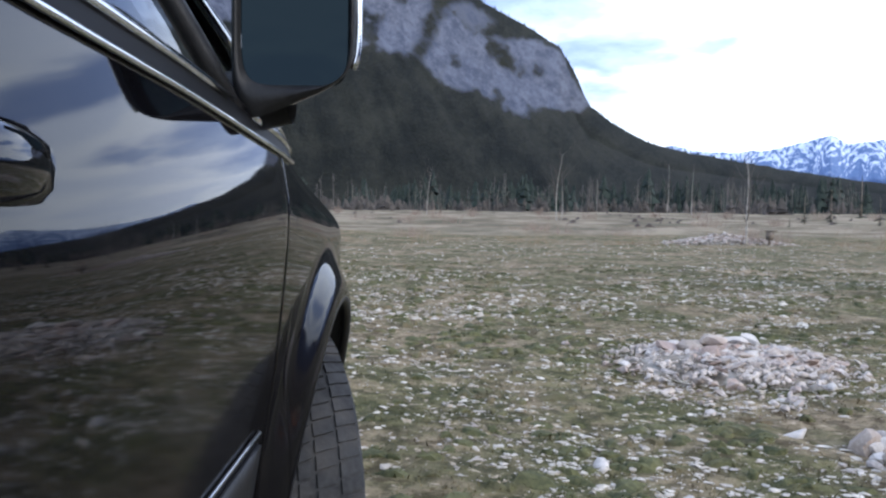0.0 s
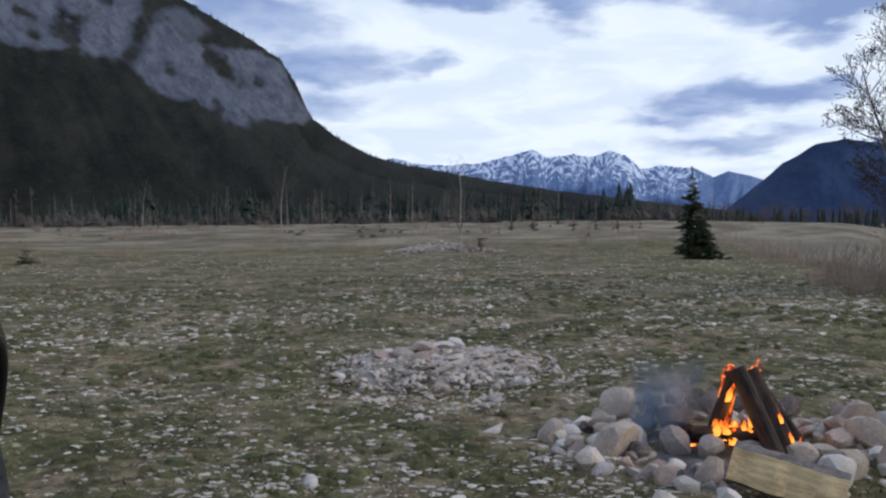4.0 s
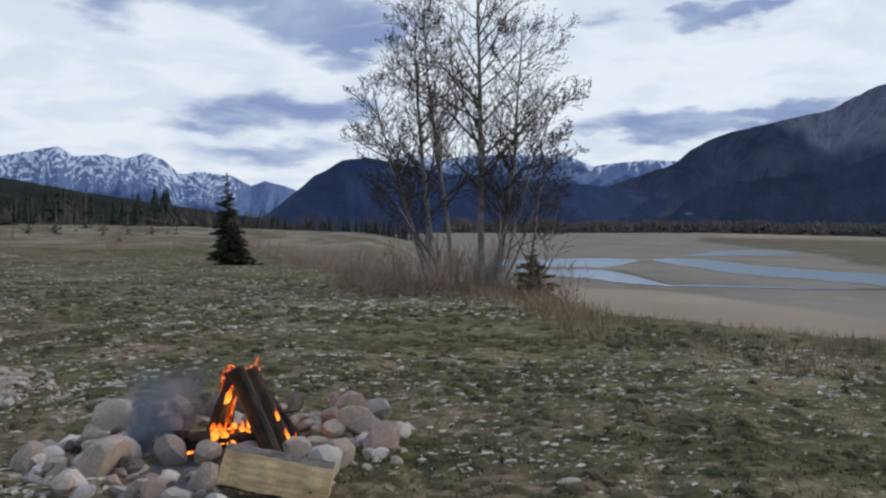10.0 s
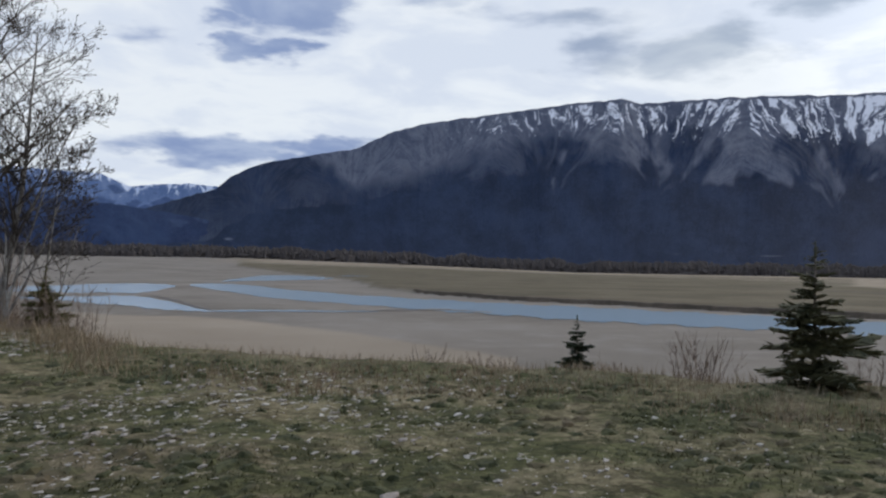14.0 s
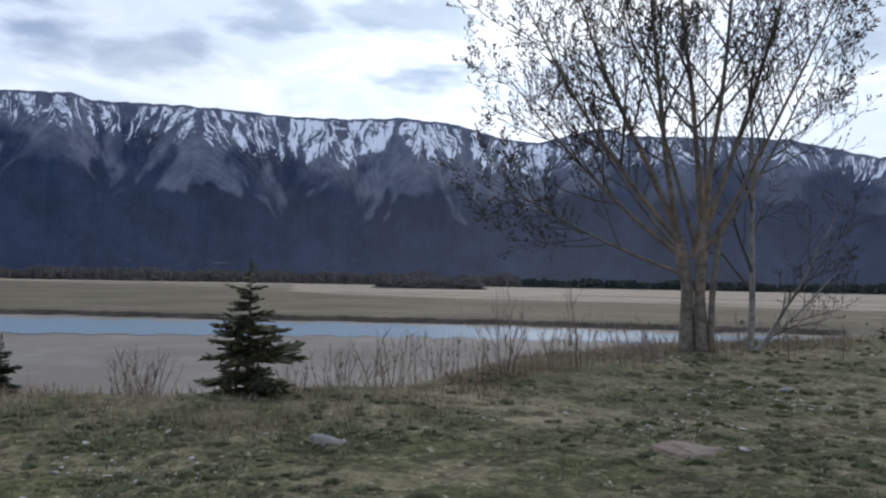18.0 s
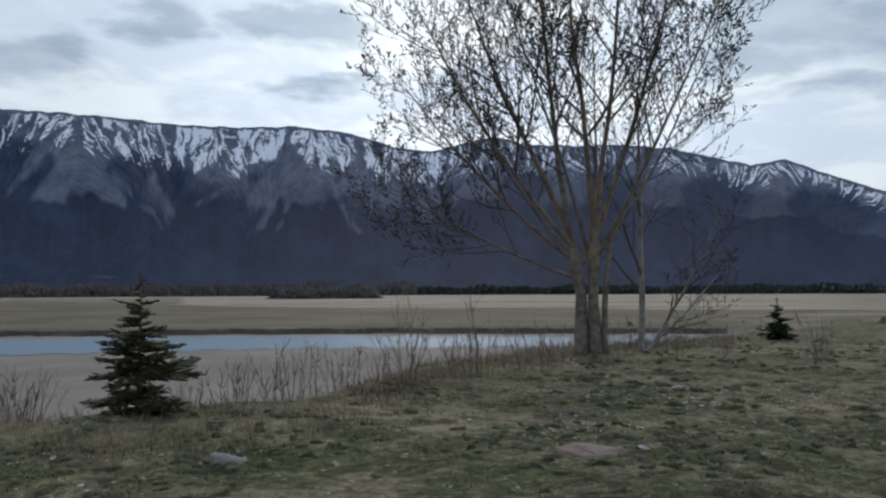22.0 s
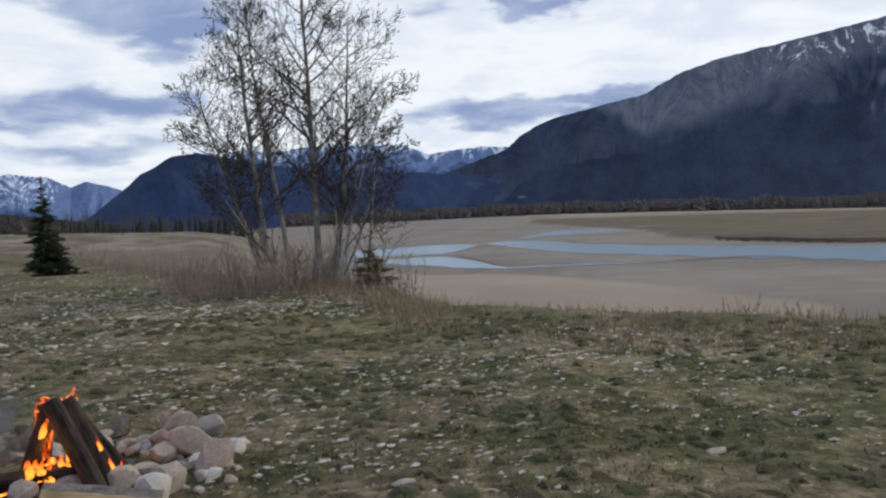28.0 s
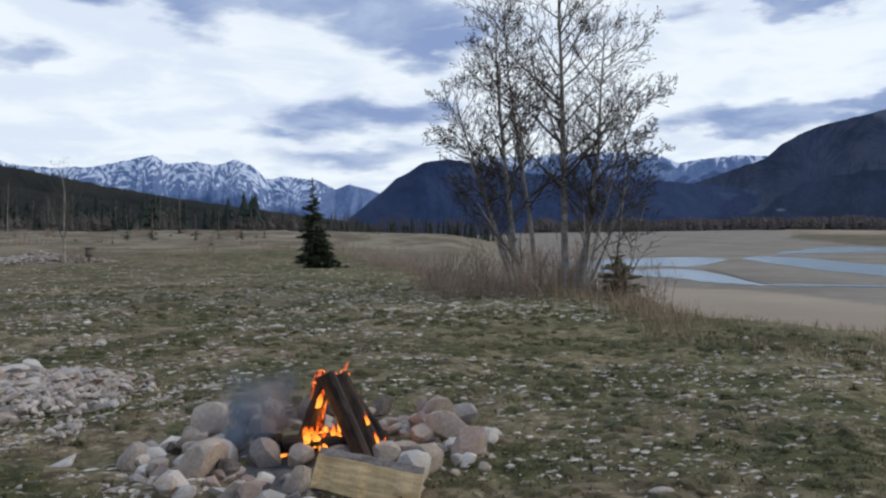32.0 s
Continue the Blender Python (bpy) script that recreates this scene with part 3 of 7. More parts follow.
def rock_material(name, rock_a, rock_b, wood_a, wood_b, snowc, rise, fine=6.0):
    """Rock, woods and old snow, patched by the slope's own coordinates (degrees along and up)."""
    m = bpy.data.materials.new(name)
    m.use_nodes = True
    t = m.node_tree
    p = t.nodes["Principled BSDF"]

    def att(nm):
        a = t.nodes.new("ShaderNodeAttribute")
        a.attribute_name = nm
        return a
    w, s = att("wood").outputs["Fac"], att("snow").outputs["Fac"]
    ae, flow = att("slope").outputs["Vector"], att("flow").outputs["Vector"]
    f1, f2, f3 = noise_at(t, ae, 1.3, 5, 0.6, 0.3), noise_at(t, ae, fine, 4, 0.65), noise_at(t, ae, 0.35, 4, 0.6)
    run = noise_at(t, flow, 1.0, 4, 0.62, 0.5)
    g = mth(t, "ADD", mth(t, "MULTIPLY", f1, 0.35), mth(t, "ADD", mth(t, "MULTIPLY", f2, 0.2), mth(t, "MULTIPLY", run, 0.45)))
    rock = mixc(t, ramp(t, g, 0.38, 0.62), rock_a, rock_b)
    wood = mixc(t, ramp(t, mth(t, "ADD", mth(t, "MULTIPLY", f2, 0.3), mth(t, "ADD", mth(t, "MULTIPLY", f1, 0.25), mth(t, "MULTIPLY", f3, 0.45))), 0.38, 0.62), wood_a, wood_b)
    jit = mth(t, "MULTIPLY", mth(t, "SUBTRACT", g, 0.5), 1.6)
    col = mixc(t, ramp(t, mth(t, "ADD", w, jit), 0.22, 0.78), rock, wood)
    sn = mth(t, "ADD", s, mth(t, "ADD", mth(t, "MULTIPLY", mth(t, "SUBTRACT", run, 0.5), 1.7), mth(t, "MULTIPLY", mth(t, "SUBTRACT", f2, 0.5), 0.5)))
    sn = mth(t, "MULTIPLY", ramp(t, sn, 0.50, 0.66), mth(t, "MULTIPLY", ramp(t, s, 0.06, 0.40), 0.9))
    col = mixc(t, sn, col, snowc)
    t.links.new(col, p.inputs["Base Color"])
    p.inputs["Roughness"].default_value = 0.95
    p.inputs["Specular IOR Level"].default_value = 0.05
    bn = nd(t, "ShaderNodeBump", Strength=0.6, Distance=rise)
    t.links.new(mth(t, "ADD", mth(t, "MULTIPLY", f1, 0.6), mth(t, "MULTIPLY", f2, 0.4)), bn.inputs["Height"])
    t.links.new(bn.outputs[0], p.inputs["Normal"])
    return m


def mountain(name, az_pts, el_pts, r0, r1, base, step, rows, mat, label, seed, shape, relief, masks, rough=0.12):
    """A massif whose crest rises to the given angles; gullied by noise, with a back slope."""
    azs = np.arange(az_pts[0], az_pts[-1] + 1e-6, step)
    el = np.interp(azs, az_pts, el_pts)
    el = el + rough * fbm(azs, azs * 0, seed, 1.1, 1, 4) * np.clip(el / 4, 0.15, 1)
    front = np.linspace(0, 1, rows)
    S = np.concatenate([front, 1 + np.array([0.06, 0.2, 0.45])])
    A, SS = np.meshgrid(azs, S, indexing="ij")
    E = np.repeat(el[:, None], len(S), 1)
    R = r0 + (r1 - r0) * SS
    top = 1.0 + np.tan(np.radians(E)) * r1
    sf = np.clip(SS, 0, 1)
    hgt = shape(A, sf)
    gul, extra = relief(A, sf)
    Z = base + (top - base) * (hgt + gul * np.sin(np.pi * np.clip(sf, 0, 1)) ** 0.7 * (1 - sf ** 6))
    Z = np.where(SS > 1, top - (SS - 1) * (top - base) * 1.6, Z)
    az = np.radians(A)
    V = np.stack([EYE[0] + R * np.sin(az), EYE[1] + R * np.cos(az), Z], -1).reshape(-1, 3)
    nr = len(S)
    F = [(i * nr + j, (i + 1) * nr + j, (i + 1) * nr + j + 1, i * nr + j + 1) for i in range(len(azs) - 1) for j in range(nr - 1)]
    ob = raw(name, V.tolist(), F, mat, smooth=True)
    angle = np.degrees(np.arctan2(Z - 1.0, R))
    wood, snow, *fl = masks(A, sf, angle, E, gul, extra)
    drop = E - angle
    flow = fl[0] if fl else np.stack([2.0 * A + 0.7 * drop * np.sin(1.9 * A + seed), 0.9 * drop, A * 0 + seed], -1)
    for nm, arr in (("slope", np.stack([A, angle, A * 0 + seed], -1)), ("flow", flow)):
        at = ob.data.attributes.new(nm, "FLOAT_VECTOR", "POINT")
        at.data.foreach_set("vector", arr.reshape(-1))
    for nm, arr in (("wood", wood), ("snow", snow)):
        at = ob.data.attributes.new(nm, "FLOAT", "POINT")
        at.data.foreach_set("value", np.clip(arr, 0, 1).reshape(-1))
    return tagged(ob, label, "mountain", kind="structure")


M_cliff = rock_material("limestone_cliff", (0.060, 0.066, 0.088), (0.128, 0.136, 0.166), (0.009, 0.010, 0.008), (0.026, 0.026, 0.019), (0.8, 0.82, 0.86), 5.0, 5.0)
# distance haze painted into the blue cast of these rock and wood colours
M_range = rock_material("hazy_snow_range", (0.066, 0.079, 0.118), (0.150, 0.162, 0.200), (0.007, 0.016, 0.039), (0.019, 0.035, 0.075), (0.82, 0.83, 0.87), 4.0)
M_hill = rock_material("hazy_forest_hill", (0.05, 0.072, 0.14), (0.085, 0.115, 0.19), (0.013, 0.026, 0.068), (0.028, 0.049, 0.108), (0.7, 0.73, 0.8), 5.0)
M_far = rock_material("hazy_far_range", (0.10, 0.155, 0.29), (0.165, 0.225, 0.37), (0.050, 0.085, 0.18), (0.08, 0.12, 0.23), (0.60, 0.67, 0.80), 14.0)


def cliff_masks(A, s, ang, E, gul, ex):
    tree = np.interp(A, (-80, -45, -31, -28, -24.5, -23, -22, -20, -17.3, -15, -12), (13, 12.5, 11.6, 11.4, 9.4, 9.0, 8.4, 7.4, 7.3, 7.6, 9))
    brow = np.interp(A, (-80, -45, -30, -23, -20.5, -18.5, -16.6, -15.3, -14), (22, 21, 17.5, 13.2, 12.2, 12.4, 11.2, 8.9, 7))
    n = fbm(A, ang * 0.1, 33, 0.55, 4.0, 5)
    rock = sstep(-0.5, 0.5, ang - tree - 0.8 * n) * sstep(0.7, -0.5, ang - brow - 1.0 * n)
    rock = np.maximum(rock, 0.7 * sstep(1.3, 0.2, np.abs(ang - 13.4 + 0.45 * (A + 22)) + n) * sstep(-20.5, -22, A))
    # ledges of scrub running down to the right across the slabs
    band = fbm(A * 0.8 + 0.9 * ang, (ang - 0.5 * A) * 0.1, 31, 0.42, 3.0, 4)
    rock = rock * (1 - 0.70 * sstep(0.0, 0.45, band + 0.35 * n))
    # a wooded gully that splits the face
    rock = rock * (1 - 0.62 * sstep(1.3, 0.1, np.abs(A + 26.2 - 0.42 * (ang - 12.0) + 0.5 * n)))
    rock = np.where(A > -14.4, 0.0, rock)
    flow = np.stack([1.5 * A + 1.1 * ang, 0.9 * ang - 0.3 * A, A * 0 + 2], -1)
    return 1 - 0.92 * rock, s * 0, flow


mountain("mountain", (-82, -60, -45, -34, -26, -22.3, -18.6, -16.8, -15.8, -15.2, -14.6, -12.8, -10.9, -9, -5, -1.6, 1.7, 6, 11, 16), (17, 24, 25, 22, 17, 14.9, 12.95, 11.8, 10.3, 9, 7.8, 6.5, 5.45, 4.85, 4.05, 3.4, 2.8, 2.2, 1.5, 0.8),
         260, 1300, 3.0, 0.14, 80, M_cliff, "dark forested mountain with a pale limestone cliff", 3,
         lambda A, s: np.where(s < 0.62, 0.50 * (s / 0.62) ** 1.1, 0.50 + 0.50 * (np.clip(s - 0.62, 0, 1) / 0.38) ** 0.8),
         lambda A, s: (0.022 * fbm(A + 14 * s, s, 5, 0.35, 3.0, 5), fbm(A, s, 9, 0.5, 4.0, 4)), cliff_masks)


def far_masks(A, s, ang, E, gul, ex):
    drop = E - ang
    n = fbm(A, drop * 0.2, 85, 0.9, 2.5, 4)
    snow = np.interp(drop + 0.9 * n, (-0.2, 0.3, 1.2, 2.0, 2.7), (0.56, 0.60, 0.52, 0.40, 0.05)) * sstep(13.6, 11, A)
    lean = np.sin(1.3 * A) + 0.6 * np.sin(3.1 * A + 1)
    return sstep(1.8, 2.8, drop + n) * 0.9, snow, np.stack([4.2 * A + 2.4 * drop * lean, 2.6 * drop, A * 0 + 5], -1)


def streaks(A, s, seed):
    """Slanting gullies that join downhill."""
    a = np.abs(fbm(A + 9 * s, s, seed, 0.42, 0.9, 3))
    b = np.abs(fbm(A - 9 * s, s, seed + 20, 0.42, 0.9, 3))
    return np.minimum(a, b), a, b


GULLY = (38.0, 44.5, 51.0, 57.5, 64.9, 72.5, 83.4, 89.2, 96.4, 101.5, 107.5, 114.0, 120.5, 127.0, 134.0)
FOOT = (2.2, 2.6, 3.0, 4.0, 6.2, 5.8, 7.2, 7.2, 7.0, 5.0, 4.4, 3.4, 3.0, 2.6, 2.4)
SPUR = (0.1, 0.1, 0.15, 0.3, 0.35, 0.3, 0.3, 0.3, 0.5, 0.5, 0.4, 0.3, 0.2, 0.2)      # how bare the spur to the right of each gully is
# stony chutes on the ridge: bearing and height of the head, the bend and the foot, in degrees
CHUTES = ((65.8, 8.0, 65.4, 6.0, 64.9, 4.7), (68.8, 10.5, 70.2, 8.0, 72.1, 5.4), (72.1, 9.0, 72.7, 6.8, 72.4, 5.2), (76.1, 9.4, 74.5, 7.2, 72.6, 5.0), (78.1, 9.5, 80.1, 7.1, 83.4, 3.8), (81.9, 8.2, 83.0, 5.8, 83.6, 4.2),
          (87.1, 7.1, 85.2, 6.0, 83.8, 4.9), (91.3, 9.6, 90.5, 7.5, 88.9, 3.5), (91.6, 7.3, 91.2, 5.6, 90.1, 3.6), (93.6, 8.3, 95.2, 5.8, 96.4, 3.7), (96.3, 8.7, 96.8, 6.4, 97.3, 4.9), (100.5, 8.2, 101.6, 6.4, 102.4, 5.2))
FACETS = ((77.8, 9.6, 2.6, 6.0), (91.2, 10.2, 2.5, 6.4), (70.6, 9.6, 1.0, 7.6), (96.0, 9.4, 1.5, 6.8))      # bare spurs: bearing, top, half width at the foot, foot


def chutes(A, ang, n):
    """How far a slope lies in one of the chutes, 0 to 1."""
    out = np.zeros_like(A)
    for a0, e0, a1, e1, a2, e2 in CHUTES:
        c = np.interp(ang, (e2, e1, e0), (a2, a1, a0))
        f = np.clip((ang - e2) / (e0 - e2), 0, 1)
        w = 0.26 + 0.34 * f * (1 - f)
        out = np.maximum(out, (0.45 + 0.55 * f) * sstep(w * 1.7, 0.0, np.abs(A - c + 0.9 * n)) * sstep(e2 - 0.4, e2 + 0.5, ang + n) * sstep(e0 + 0.4, e0 - 0.4, ang))
    return out


def basins(A, drop):
    """Fan-shaped gully basins: offset from the nearest gully, offset to the spur, height over the gully's foot, spur's bareness."""
    c = np.array(GULLY)
    i = np.abs(A[..., None] - c).argmin(-1)
    u = A - c[i]
    nxt = np.clip(np.where(u > 0, i + 1, i - 1), 0, len(c) - 1)
    half = np.abs(c[nxt] - c[i]) / 2 + np.where(nxt == i, 9.0, 0.0)
    bare = np.array(SPUR)[np.clip(np.where(u > 0, i, i - 1), 0, len(SPUR) - 1)]
    v = np.interp(A, c, FOOT) - drop
    return u, half - np.abs(u), v, bare, i


def ridge_relief(A, s):
    drop = 10.6 * (1 - (0.30 * s + 0.70 * s ** 1.9))
    u, w, v, bare, i = basins(A, drop)
    broad = fbm(A, s, 12, 0.12, 0.35, 3)
    fine = fbm(u / (np.maximum(v, 0) + 0.7) * 4 + i * 5.7, v * 0.3, 19, 1.2, 0.8, 3)
    return (0.035 * np.tanh(np.abs(u) * 0.7 - 0.8) + 0.018 * fine) * sstep(-0.3, 0.8, v) + 0.04 * broad, broad


def ridge_masks(A, s, ang, E, gul, ex):
    drop = E - ang
    n = fbm(A, drop * 0.1, 41, 0.55, 3.0, 5)
    u, w, v, bare, i = basins(A + 0.7 * n, drop)
    line = np.interp(A, (40, 52, 60, 64, 71, 77, 81, 88, 97, 110, 120, 128, 140), (0.2, 0.8, 1.8, 2.1, 2.6, 2.9, 3.3, 3.4, 3.0, 2.4, 1.8, 1.5, 1.5))
    level = np.interp(A, (40, 54, 60, 66, 74, 82, 90, 97, 106, 116, 126, 140), (0.0, 0.10, 0.42, 0.47, 0.51, 0.55, 0.62, 0.58, 0.50, 0.46, 0.56, 0.58))
    snow = level * sstep(1.0, -1.3, drop - line + 1.0 * n) * sstep(0.0, 0.25, drop + 0.2 * n)
    edge = np.interp(A, (36, 46, 52, 57, 64, 75, 90, 102, 112, 122, 130, 140), (1.0, 1.5, 1.8, 2.4, 2.5, 2.6, 2.6, 2.3, 1.8, 1.4, 1.2, 1.3))
    soft = np.interp(A, (48, 52, 60, 66), (0.7, 1.3, 1.2, 0.65))
    line_up = np.interp(A, (36, 44, 47.5, 49.5, 51, 53.4, 57, 60.5, 63.5, 66, 68.2, 72, 74.6, 76.4, 79.4, 81.5, 84, 88, 93, 97, 102, 110, 118, 125, 134), (7.0, 8.2, 8.4, 6.8, 6.0, 6.2, 7.1, 8.3, 8.8, 8.4, 8.7, 9.1, 9.2, 8.4, 8.2, 8.8, 8.0, 7.4, 7.6, 7.7, 7.4, 7.5, 7.1, 6.0, 4.6))
    wood = sstep(soft, -soft, ang - line_up + 1.1 * n - 0.9 * sstep(0.8, 2.6, w) * sstep(62, 68, A))
    facet = sstep(0.5, -0.6, w - 0.80 * (drop - 1.4) + 0.5 * n) * sstep(5.2, 3.7, drop + 1.3 * n) * bare
    phi = u / (np.maximum(v, 0) + 0.7)
    beds = fbm(phi * 2.6 + i * 3.7, v * 0.25, 57, 1.3, 0.8, 3)
    run = sstep(0.02, 0.22, beds + 0.15 * n) * sstep(0.0, 0.6, v) * sstep(0.95, 0.7, np.abs(phi)) + 0.8 * sstep(0.17, 0.03, np.abs(u + 0.35 * n)) * sstep(-0.6, 0.9, v)
    run = np.clip(run, 0, 1) * sstep(56, 62, A) * sstep(118, 104, A) * sstep(-0.35, 0.15, fbm(A, drop * 0.1, 63, 0.16, 2, 2))
    bare_spur = np.zeros_like(A)
    for fa, ft, fw, ff in FACETS:
        f = np.clip((ft - ang) / (ft - ff), 0, 1.4)
        bare_spur = np.maximum(bare_spur, sstep(0.5, -0.3, np.abs(A - fa + 0.3 * n) - fw * f) * sstep(1.25, 0.8, f + 0.35 * n))
    wood = wood * (1 - 0.95 * facet) * (1 - 0.35 * run) * (1 - bare_spur)
    wood = wood * (1 - 0.85 * chutes(A, ang, n) * sstep(-0.5, 0.2, fbm(A, ang * 0.3, 71, 1.3, 2.2, 3)))
    # blue-grey haze over the upper woods, painted as a share of rock colour
    wood = wood * (1 - 0.34 * sstep(6.4, 3.0, drop + 1.3 * n))
    snow = snow * (1 - 0.75 * bare_spur)
    wood = np.maximum(wood, sstep(0.1, 0.8, -v - 0.2 + 0.6 * n))
    # small clearings low on the slope
    for ca, ce, wa, we, k in ((42.7, 1.55, 0.34, 0.10, 1.0), (73.5, 1.05, 0.9, 0.07, 0.5), (79.5, 0.95, 1.2, 0.08, 0.6), (84.5, 1.15, 0.8, 0.06, 0.5), (90.0, 0.9, 1.0, 0.06, 0.4)):
        wood = wood * (1 - k * np.exp(-((A - ca) / wa) ** 2 - ((ang - ce) / we) ** 2))
    # gully beds gather in towards their feet
    flow = np.stack([u / (np.maximum(v, 0) + 0.8) * 17.0 + 1.2 * n, 0.8 * v, i * 7.3], -1)
    return wood, snow, flow


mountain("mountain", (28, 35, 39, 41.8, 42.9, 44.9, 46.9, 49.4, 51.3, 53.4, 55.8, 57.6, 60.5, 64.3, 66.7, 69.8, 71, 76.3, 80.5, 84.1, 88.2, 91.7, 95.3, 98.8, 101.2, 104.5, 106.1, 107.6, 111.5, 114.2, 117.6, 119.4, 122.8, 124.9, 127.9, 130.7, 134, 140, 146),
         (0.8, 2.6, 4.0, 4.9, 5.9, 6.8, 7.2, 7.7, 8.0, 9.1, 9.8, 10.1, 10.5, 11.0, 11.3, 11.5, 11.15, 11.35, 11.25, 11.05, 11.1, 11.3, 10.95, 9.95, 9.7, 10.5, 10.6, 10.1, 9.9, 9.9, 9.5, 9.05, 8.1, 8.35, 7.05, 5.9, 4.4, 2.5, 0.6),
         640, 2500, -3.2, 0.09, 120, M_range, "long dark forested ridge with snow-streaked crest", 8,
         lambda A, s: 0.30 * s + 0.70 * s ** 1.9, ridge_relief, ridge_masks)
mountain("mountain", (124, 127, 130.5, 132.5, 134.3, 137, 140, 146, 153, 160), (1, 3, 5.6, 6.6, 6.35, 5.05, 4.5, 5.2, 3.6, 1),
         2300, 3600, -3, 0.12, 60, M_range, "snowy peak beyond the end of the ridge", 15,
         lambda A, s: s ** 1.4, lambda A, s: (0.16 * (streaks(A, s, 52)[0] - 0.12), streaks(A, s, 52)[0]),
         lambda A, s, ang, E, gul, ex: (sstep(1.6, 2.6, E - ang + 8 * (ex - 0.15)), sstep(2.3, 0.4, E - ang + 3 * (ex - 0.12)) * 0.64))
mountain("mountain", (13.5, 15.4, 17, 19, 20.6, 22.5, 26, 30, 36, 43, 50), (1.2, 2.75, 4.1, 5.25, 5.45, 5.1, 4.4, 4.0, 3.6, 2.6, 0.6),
         900, 1700, -3, 0.14, 50, M_hill, "forested hill tinted dark blue with haze", 21,
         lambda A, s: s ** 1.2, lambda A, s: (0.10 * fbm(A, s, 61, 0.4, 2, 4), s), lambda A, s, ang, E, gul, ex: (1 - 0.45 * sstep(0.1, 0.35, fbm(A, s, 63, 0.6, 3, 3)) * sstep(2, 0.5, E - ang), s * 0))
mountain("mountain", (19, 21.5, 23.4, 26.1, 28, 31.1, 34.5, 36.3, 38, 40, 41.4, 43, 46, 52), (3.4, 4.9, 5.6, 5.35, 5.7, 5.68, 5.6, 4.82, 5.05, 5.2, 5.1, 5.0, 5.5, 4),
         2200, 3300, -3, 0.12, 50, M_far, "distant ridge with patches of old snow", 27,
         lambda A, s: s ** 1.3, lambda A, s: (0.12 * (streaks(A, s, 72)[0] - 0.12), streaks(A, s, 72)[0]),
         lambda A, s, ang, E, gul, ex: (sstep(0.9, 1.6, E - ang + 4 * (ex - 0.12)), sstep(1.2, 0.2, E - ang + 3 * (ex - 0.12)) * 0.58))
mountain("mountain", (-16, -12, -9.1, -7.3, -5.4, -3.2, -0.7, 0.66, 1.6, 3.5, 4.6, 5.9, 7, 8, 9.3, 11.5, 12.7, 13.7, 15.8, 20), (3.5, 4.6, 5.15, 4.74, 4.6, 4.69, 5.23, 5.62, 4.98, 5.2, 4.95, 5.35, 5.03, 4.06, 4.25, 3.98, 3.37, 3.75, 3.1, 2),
         3100, 4300, 0, 0.07, 60, M_far, "far snow-covered mountain range tinted blue with haze", 35,
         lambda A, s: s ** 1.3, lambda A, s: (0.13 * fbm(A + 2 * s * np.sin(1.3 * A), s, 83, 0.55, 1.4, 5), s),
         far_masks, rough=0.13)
mountain("mountain", (158, 175, 195, 215, 240, 262, 275, 282), (0.5, 5, 7.5, 6.5, 8.5, 9, 8, 6),
         700, 1900, -1, 0.6, 40, M_range, "forested hills closing the valley", 44,
         lambda A, s: s ** 1.2, lambda A, s: (0.10 * fbm(A, s, 91, 0.2, 2, 4), s), lambda A, s, ang, E, gul, ex: (s * 0 + 1, s * 0))


# ---------------------------------------------------------------- bare trees
def unit(v):
    return v / (np.linalg.norm(v) + 1e-9)


def grow(rng, limbs, boughs, twigs, buds, p, d, length, rad, level, top, spread, lift, n_kids, bud_size, reach=1.0, low=0.20):
    """One branch as a bent tapering tube, with side branches and buds."""
    seg = (9, 6, 4, 3, 3)[level]
    pts, radii = [np.array(p)], [rad]
    d = unit(np.array(d, float))
    for i in range(seg):
        q = (0.035, 0.09, 0.12, 0.14, 0.15)[level]
        d = unit(d + np.array([rng.gauss(0, q), rng.gauss(0, q), lift * (0.4 + 0.6 * level)]))
        pts.append(pts[-1] + d * length / seg)
        radii.append(max(rad * (1 - (0.85 if level else 0.80) * (i + 1) / seg), 0.0026))
    tube((limbs, boughs, twigs, twigs, twigs)[level], pts, radii, (9, 5, 3, 3, 3)[level], cap=False)
    if level >= top - 1 and bud_size > 0.001:
        for _ in range(3 if level == top else 2):
            q = rng.uniform(0.3, 1.0) * seg
            i = min(int(q), seg - 1)
            at = pts[i] + (pts[i + 1] - pts[i]) * (q - i)
            bud(buds, rng, at, unit(d + np.array([rng.gauss(0, 0.5), rng.gauss(0, 0.5), rng.uniform(-0.5, 0.6)])), bud_size * rng.uniform(0.6, 1.3))
    if level >= top:
        return
    kids = n_kids[level]
    lo = low if level == 0 else 0.15
    for k in range(kids):
        f = lo + (1 - lo) * (k + rng.random()) / kids
        q = min(f, 0.97) * seg
        i = min(int(q), seg - 1)
        at = pts[i] + (pts[i + 1] - pts[i]) * (q - i)
        dd = unit(pts[i + 1] - pts[i])
        side = unit(np.cross(dd, np.array([rng.gauss(0, 1), rng.gauss(0, 1), rng.gauss(0, 1)])))
        grow(rng, limbs, boughs, twigs, buds, at, unit(dd * (1 - spread[level] * 0.5) + side * spread[level]), length * (reach if level == 0 else 1.0) * rng.uniform(0.32, 0.55) * (1.2 - 0.65 * f), max(radii[i] * 0.52, 0.0042), level + 1, top, spread, lift, n_kids, bud_size)


